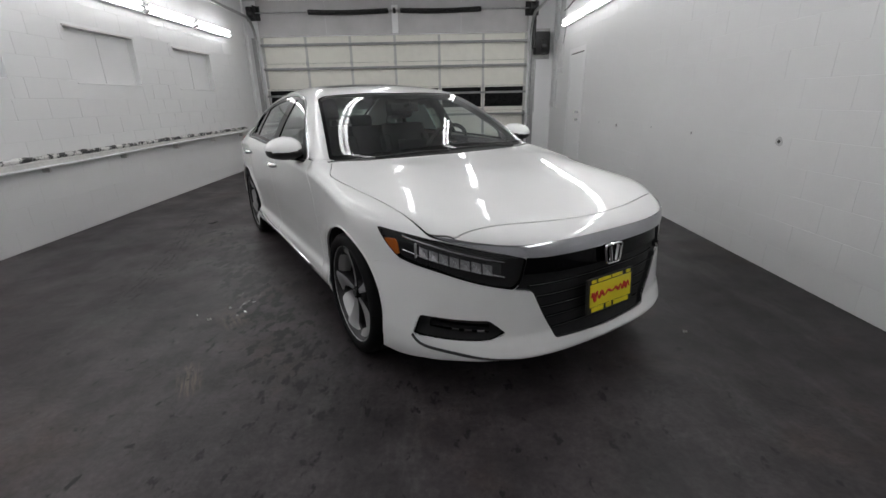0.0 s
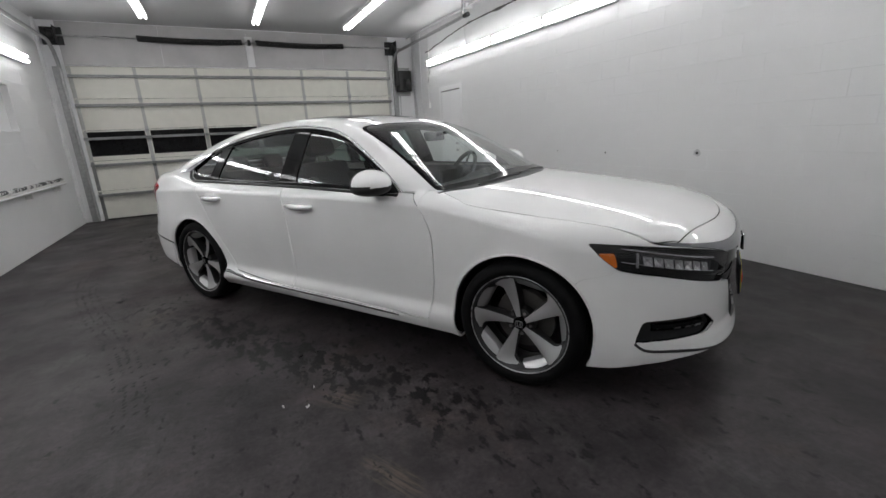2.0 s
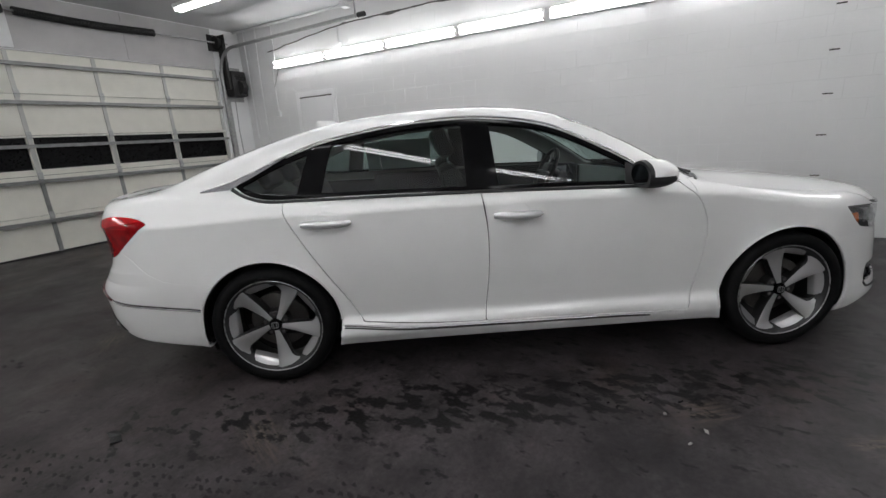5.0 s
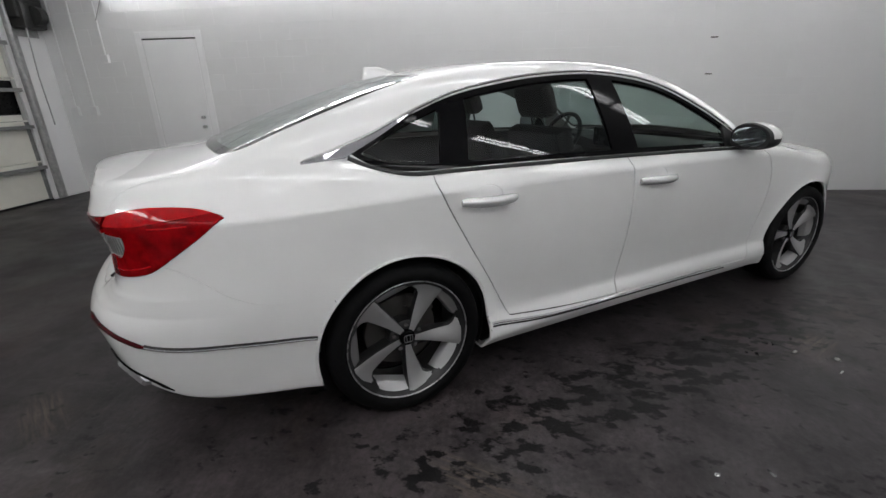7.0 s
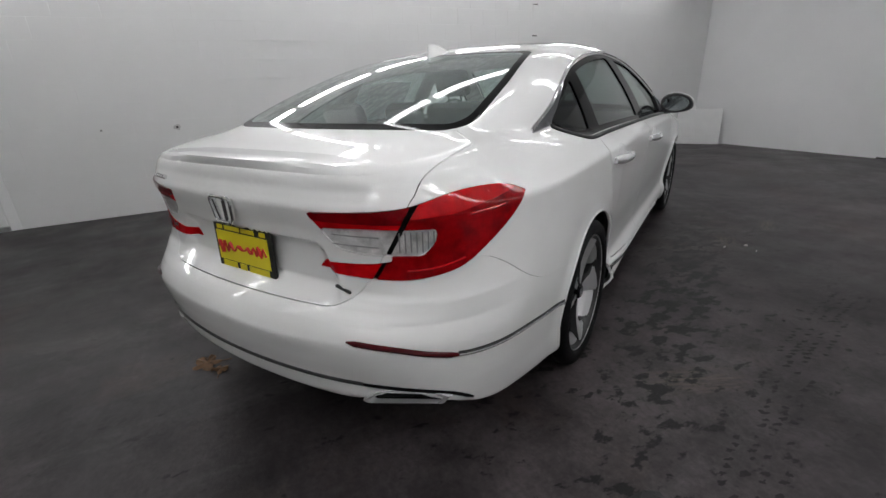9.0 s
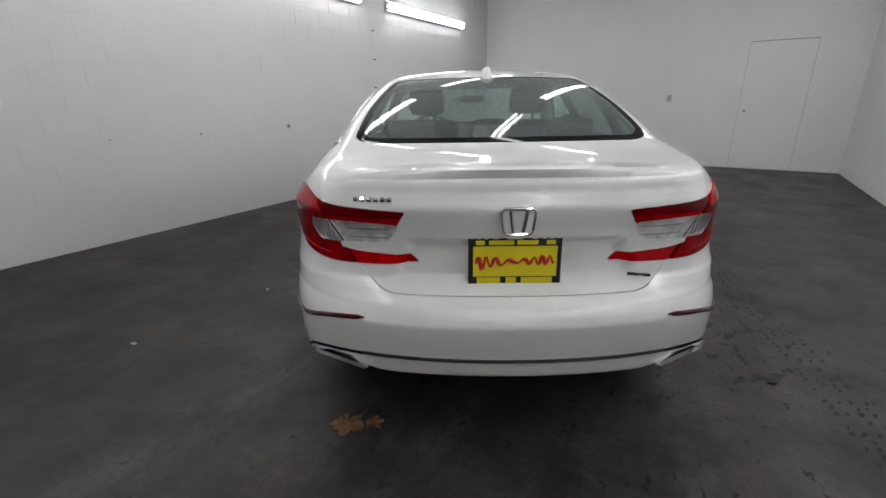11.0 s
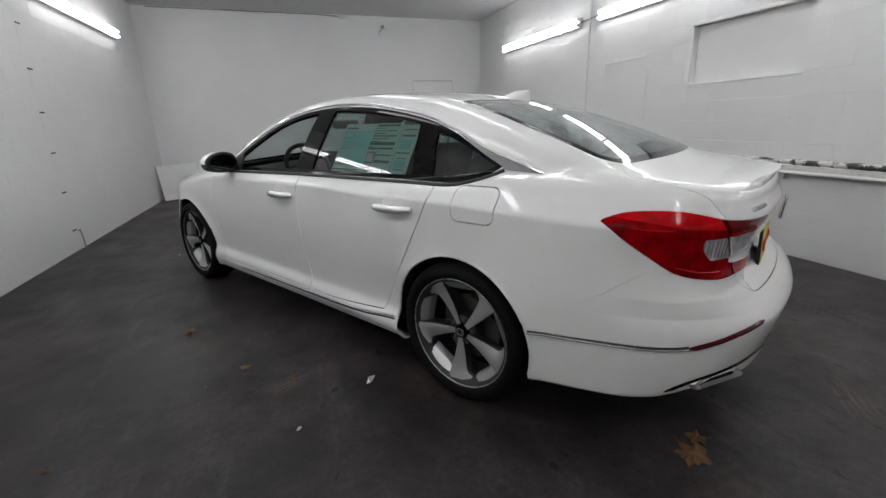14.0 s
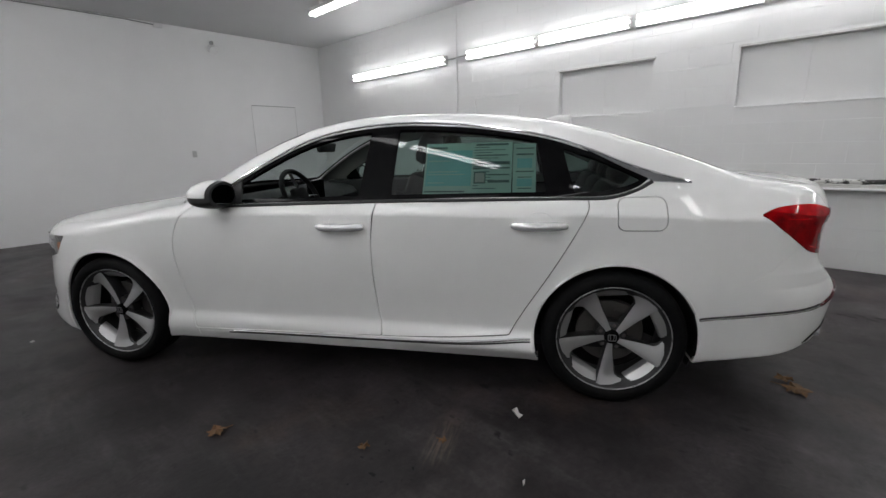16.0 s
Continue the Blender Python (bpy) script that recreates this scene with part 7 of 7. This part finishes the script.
def scrap(x, y, size, turn, material=None, label="small white paper scrap on the floor"):
    ob = thing("paper_scrap", label, "scrap", "scraps on the floor")
    m = pose(x, y, 0.0, 0, 0, turn)
    bm = bmesh.new()
    pts = [(-1, -0.3), (-0.2, -0.42), (1, -0.25), (0.9, 0.35), (0.1, 0.28), (-0.95, 0.4)]
    lo = [bm.verts.new(m @ Vector((a * size, b * size, 0.001 + 0.010 * (k % 2)))) for k, (a, b) in enumerate(pts)]
    hi = [bm.verts.new(v.co + Vector((0, 0, 0.003))) for v in lo]
    bm.faces.new(hi)
    bm.faces.new(lo[::-1])
    for k in range(6):
        bm.faces.new((lo[k], lo[(k + 1) % 6], hi[(k + 1) % 6], hi[k]))
    part("sheet", bm, material or WHITE_PAPER, ob)


for x, y, s, t in ((-0.075, 5.09, 0.035, 60), (-1.23, 7.86, 0.02, 10), (-1.51, 2.39, 0.012, 40), (0.30, 6.2, 0.018, 20), (-1.45, 2.55, 0.008, 80), (-1.62, 2.45, 0.008, 120), (1.4, 2.1, 0.012, 0), (0.28, 5.35, 0.012, 30)):
    scrap(x, y, s, t)
scrap(-2.66, 4.80, 0.06, 75, BLACK, "black rubber scrap on the floor")


def blob_field(name, label, category, spots, material, seed, height=0.0022):
    """Many thin irregular patches on the floor, as one object."""
    rng = random.Random(seed)
    bm = bmesh.new()
    for i, (x, y, r, lean) in enumerate(spots):
        n = 18
        level = height + 0.0004 * (i % 7)
        ph = rng.random() * 50
        ring = []
        for k in range(n):
            a = k * math.tau / n
            rr = r * (0.75 + 0.75 * noise.noise((math.cos(a) * 1.4 + ph, math.sin(a) * 1.4, ph)))
            dx, dy = rr * 1.5 * math.cos(a), rr * 0.75 * math.sin(a)
            ring.append(bm.verts.new((x + dx * math.cos(lean) - dy * math.sin(lean), y + dx * math.sin(lean) + dy * math.cos(lean), level)))
        bm.faces.new(ring)
    return tagged(mesh_object(name, bm, material), label, category, kind="stuff")


rng = random.Random(4)
# a turning tyre's print: rows of tread marks along a bend
TRACK_X = curve((2.6, -2.28), (3.0, -2.34), (3.7, -2.50), (4.62, -2.83), (5.35, -3.03), (5.9, -3.10), (6.3, -3.02), soft=0.15)
tread = []
for k in range(92):
    y = 2.7 + 3.5 * k / 91
    lean = math.atan2(1.0, float(TRACK_X(y + 0.05) - TRACK_X(y - 0.05)) / 0.1)
    local_gain = 0.5 + 0.5 * noise.noise((y * 1.7, 4, 2))
    for j in (-1.5, -0.5, 0.5, 1.5):
        if rng.random() < 0.30 + 0.55 * local_gain:
            tread.append((float(TRACK_X(y)) + j * 0.045 + rng.gauss(0, 0.004), y + 0.02 * j, 0.010 + 0.006 * rng.random(), lean - 0.5 + rng.gauss(0, 0.15)))
for k in range(40):
    t = k / 39
    tread.append((-2.6 - 0.2 * t + rng.gauss(0, 0.05), 6.2 + 2.0 * t, 0.02 + 0.01 * rng.random(), 1.5))
blob_field("tyre_prints", "faint dark wet tyre prints on the floor", "tyre print", tread, WET, 5, 0.0016)
# standing drops where the washed car has run off
drops = []
for x, y, n, spread in ((-1.40, 2.86, 20, 0.13), (-1.39, 2.58, 14, 0.10), (0.57, 4.84, 12, 0.09), (-2.26, 3.26, 6, 0.07)):
    for _ in range(n):
        drops.append((x + rng.gauss(0, spread * 0.55), y + rng.gauss(0, spread), 0.003 + 0.013 * rng.random() ** 3, rng.random() * 3.1))
blob_field("water_drops", "clear standing water drops on the dark floor", "water", drops, WATER, 8, 0.0030)


# ==== wall blocks ====
def block_mesh(w, h, proud):
    """A shallow block face with chamfered edges, in the plane x = 0, standing towards -x by a little."""
    c, e, d = 0.003, 0.0016, proud + 0.0025
    vs = [(0.0025, 0.0008, 0.001), (0.0025, w - 0.0008, 0.001), (0.0025, w - 0.0008, h - 0.001), (0.0025, 0.0008, h - 0.001)]
    vs += [(-d + 0.0025, e, c), (-d + 0.0025, w - e, c), (-d + 0.0025, w - e, h - c), (-d + 0.0025, e, h - c)]
    me = bpy.data.meshes.new("block")
    me.from_pydata(vs, [], [(4, 7, 6, 5), (0, 4, 5, 1), (1, 5, 6, 2), (2, 6, 7, 3), (3, 7, 4, 0)])
    me.materials.append(BLOCK)
    return me


def lay_blocks(wall, x, face, holes, near, proud):
    """Courses of 0.4 x 0.2 m blocks; whole blocks inside the stretch near are pieces, the others join into one mesh."""
    uneven = random.Random(6)
    depths = [proud, proud - 0.0004, proud - 0.0007]
    whole = [block_mesh(0.4, 0.2, d) for d in depths]
    rest_v, rest_f, count = [], [], 0
    for row in range(17):
        z0, z1 = row * 0.2, min(row * 0.2 + 0.2, ZC)
        if z1 - z0 < 0.05:
            continue
        y = YF - (0.2 if row % 2 else 0.0)
        while y < YB:
            spans = [(max(y, YF), min(y + 0.4, YB))]
            for a, b, c, d in holes:
                if c < z1 - 0.01 and d > z0 + 0.01:
                    spans = [q for s0, s1 in spans for q in ((s0, min(s1, a)), (max(s0, b), s1)) if q[1] - q[0] > 0.03]
            pick = uneven.choice((0, 1, 1, 2))
            for s0, s1 in spans:
                full_size = abs(s1 - s0 - 0.4) < 1e-6 and abs(z1 - z0 - 0.2) < 1e-6
                if full_size and near[0] < y < near[1] and z0 < 2.3 and count < 300:
                    ob = new("block", whole[pick])
                    ob.matrix_basis = Matrix(((face, 0, 0, x), (0, 1, 0, s0), (0, 0, 1, z0), (0, 0, 0, 1)))
                    ob.parent = wall
                    count += 1
                else:
                    w, h = s1 - s0, z1 - z0
                    c, e, k = 0.003, 0.0016, len(rest_v)
                    rest_v += [(x + face * 0.0025, s0 + 0.0008, z0 + 0.001), (x + face * 0.0025, s1 - 0.0008, z0 + 0.001), (x + face * 0.0025, s1 - 0.0008, z1 - 0.001), (x + face * 0.0025, s0 + 0.0008, z1 - 0.001)]
                    rest_v += [(x - face * depths[pick], s0 + e, z0 + c), (x - face * depths[pick], s1 - e, z0 + c), (x - face * depths[pick], s1 - e, z1 - c), (x - face * depths[pick], s0 + e, z1 - c)]
                    rest_f += [tuple(k + i for i in q) for q in ((4, 7, 6, 5), (0, 4, 5, 1), (1, 5, 6, 2), (2, 6, 7, 3), (3, 7, 4, 0))]
            y += 0.4
    me = bpy.data.meshes.new("far_blocks")
    me.from_pydata(rest_v, [], rest_f)
    me.materials.append(BLOCK)
    ob = new("far_blocks", me)
    ob.parent = wall
    tagged(ob, kind="stuff")


lay_blocks(wall_west, XL, -1, RECESS, (0.2, 8.6), -0.0006)
lay_blocks(wall_east, XR, 1, [(7.87, 8.81, 0, 2.15)], (0.2, 8.6), -0.0008)
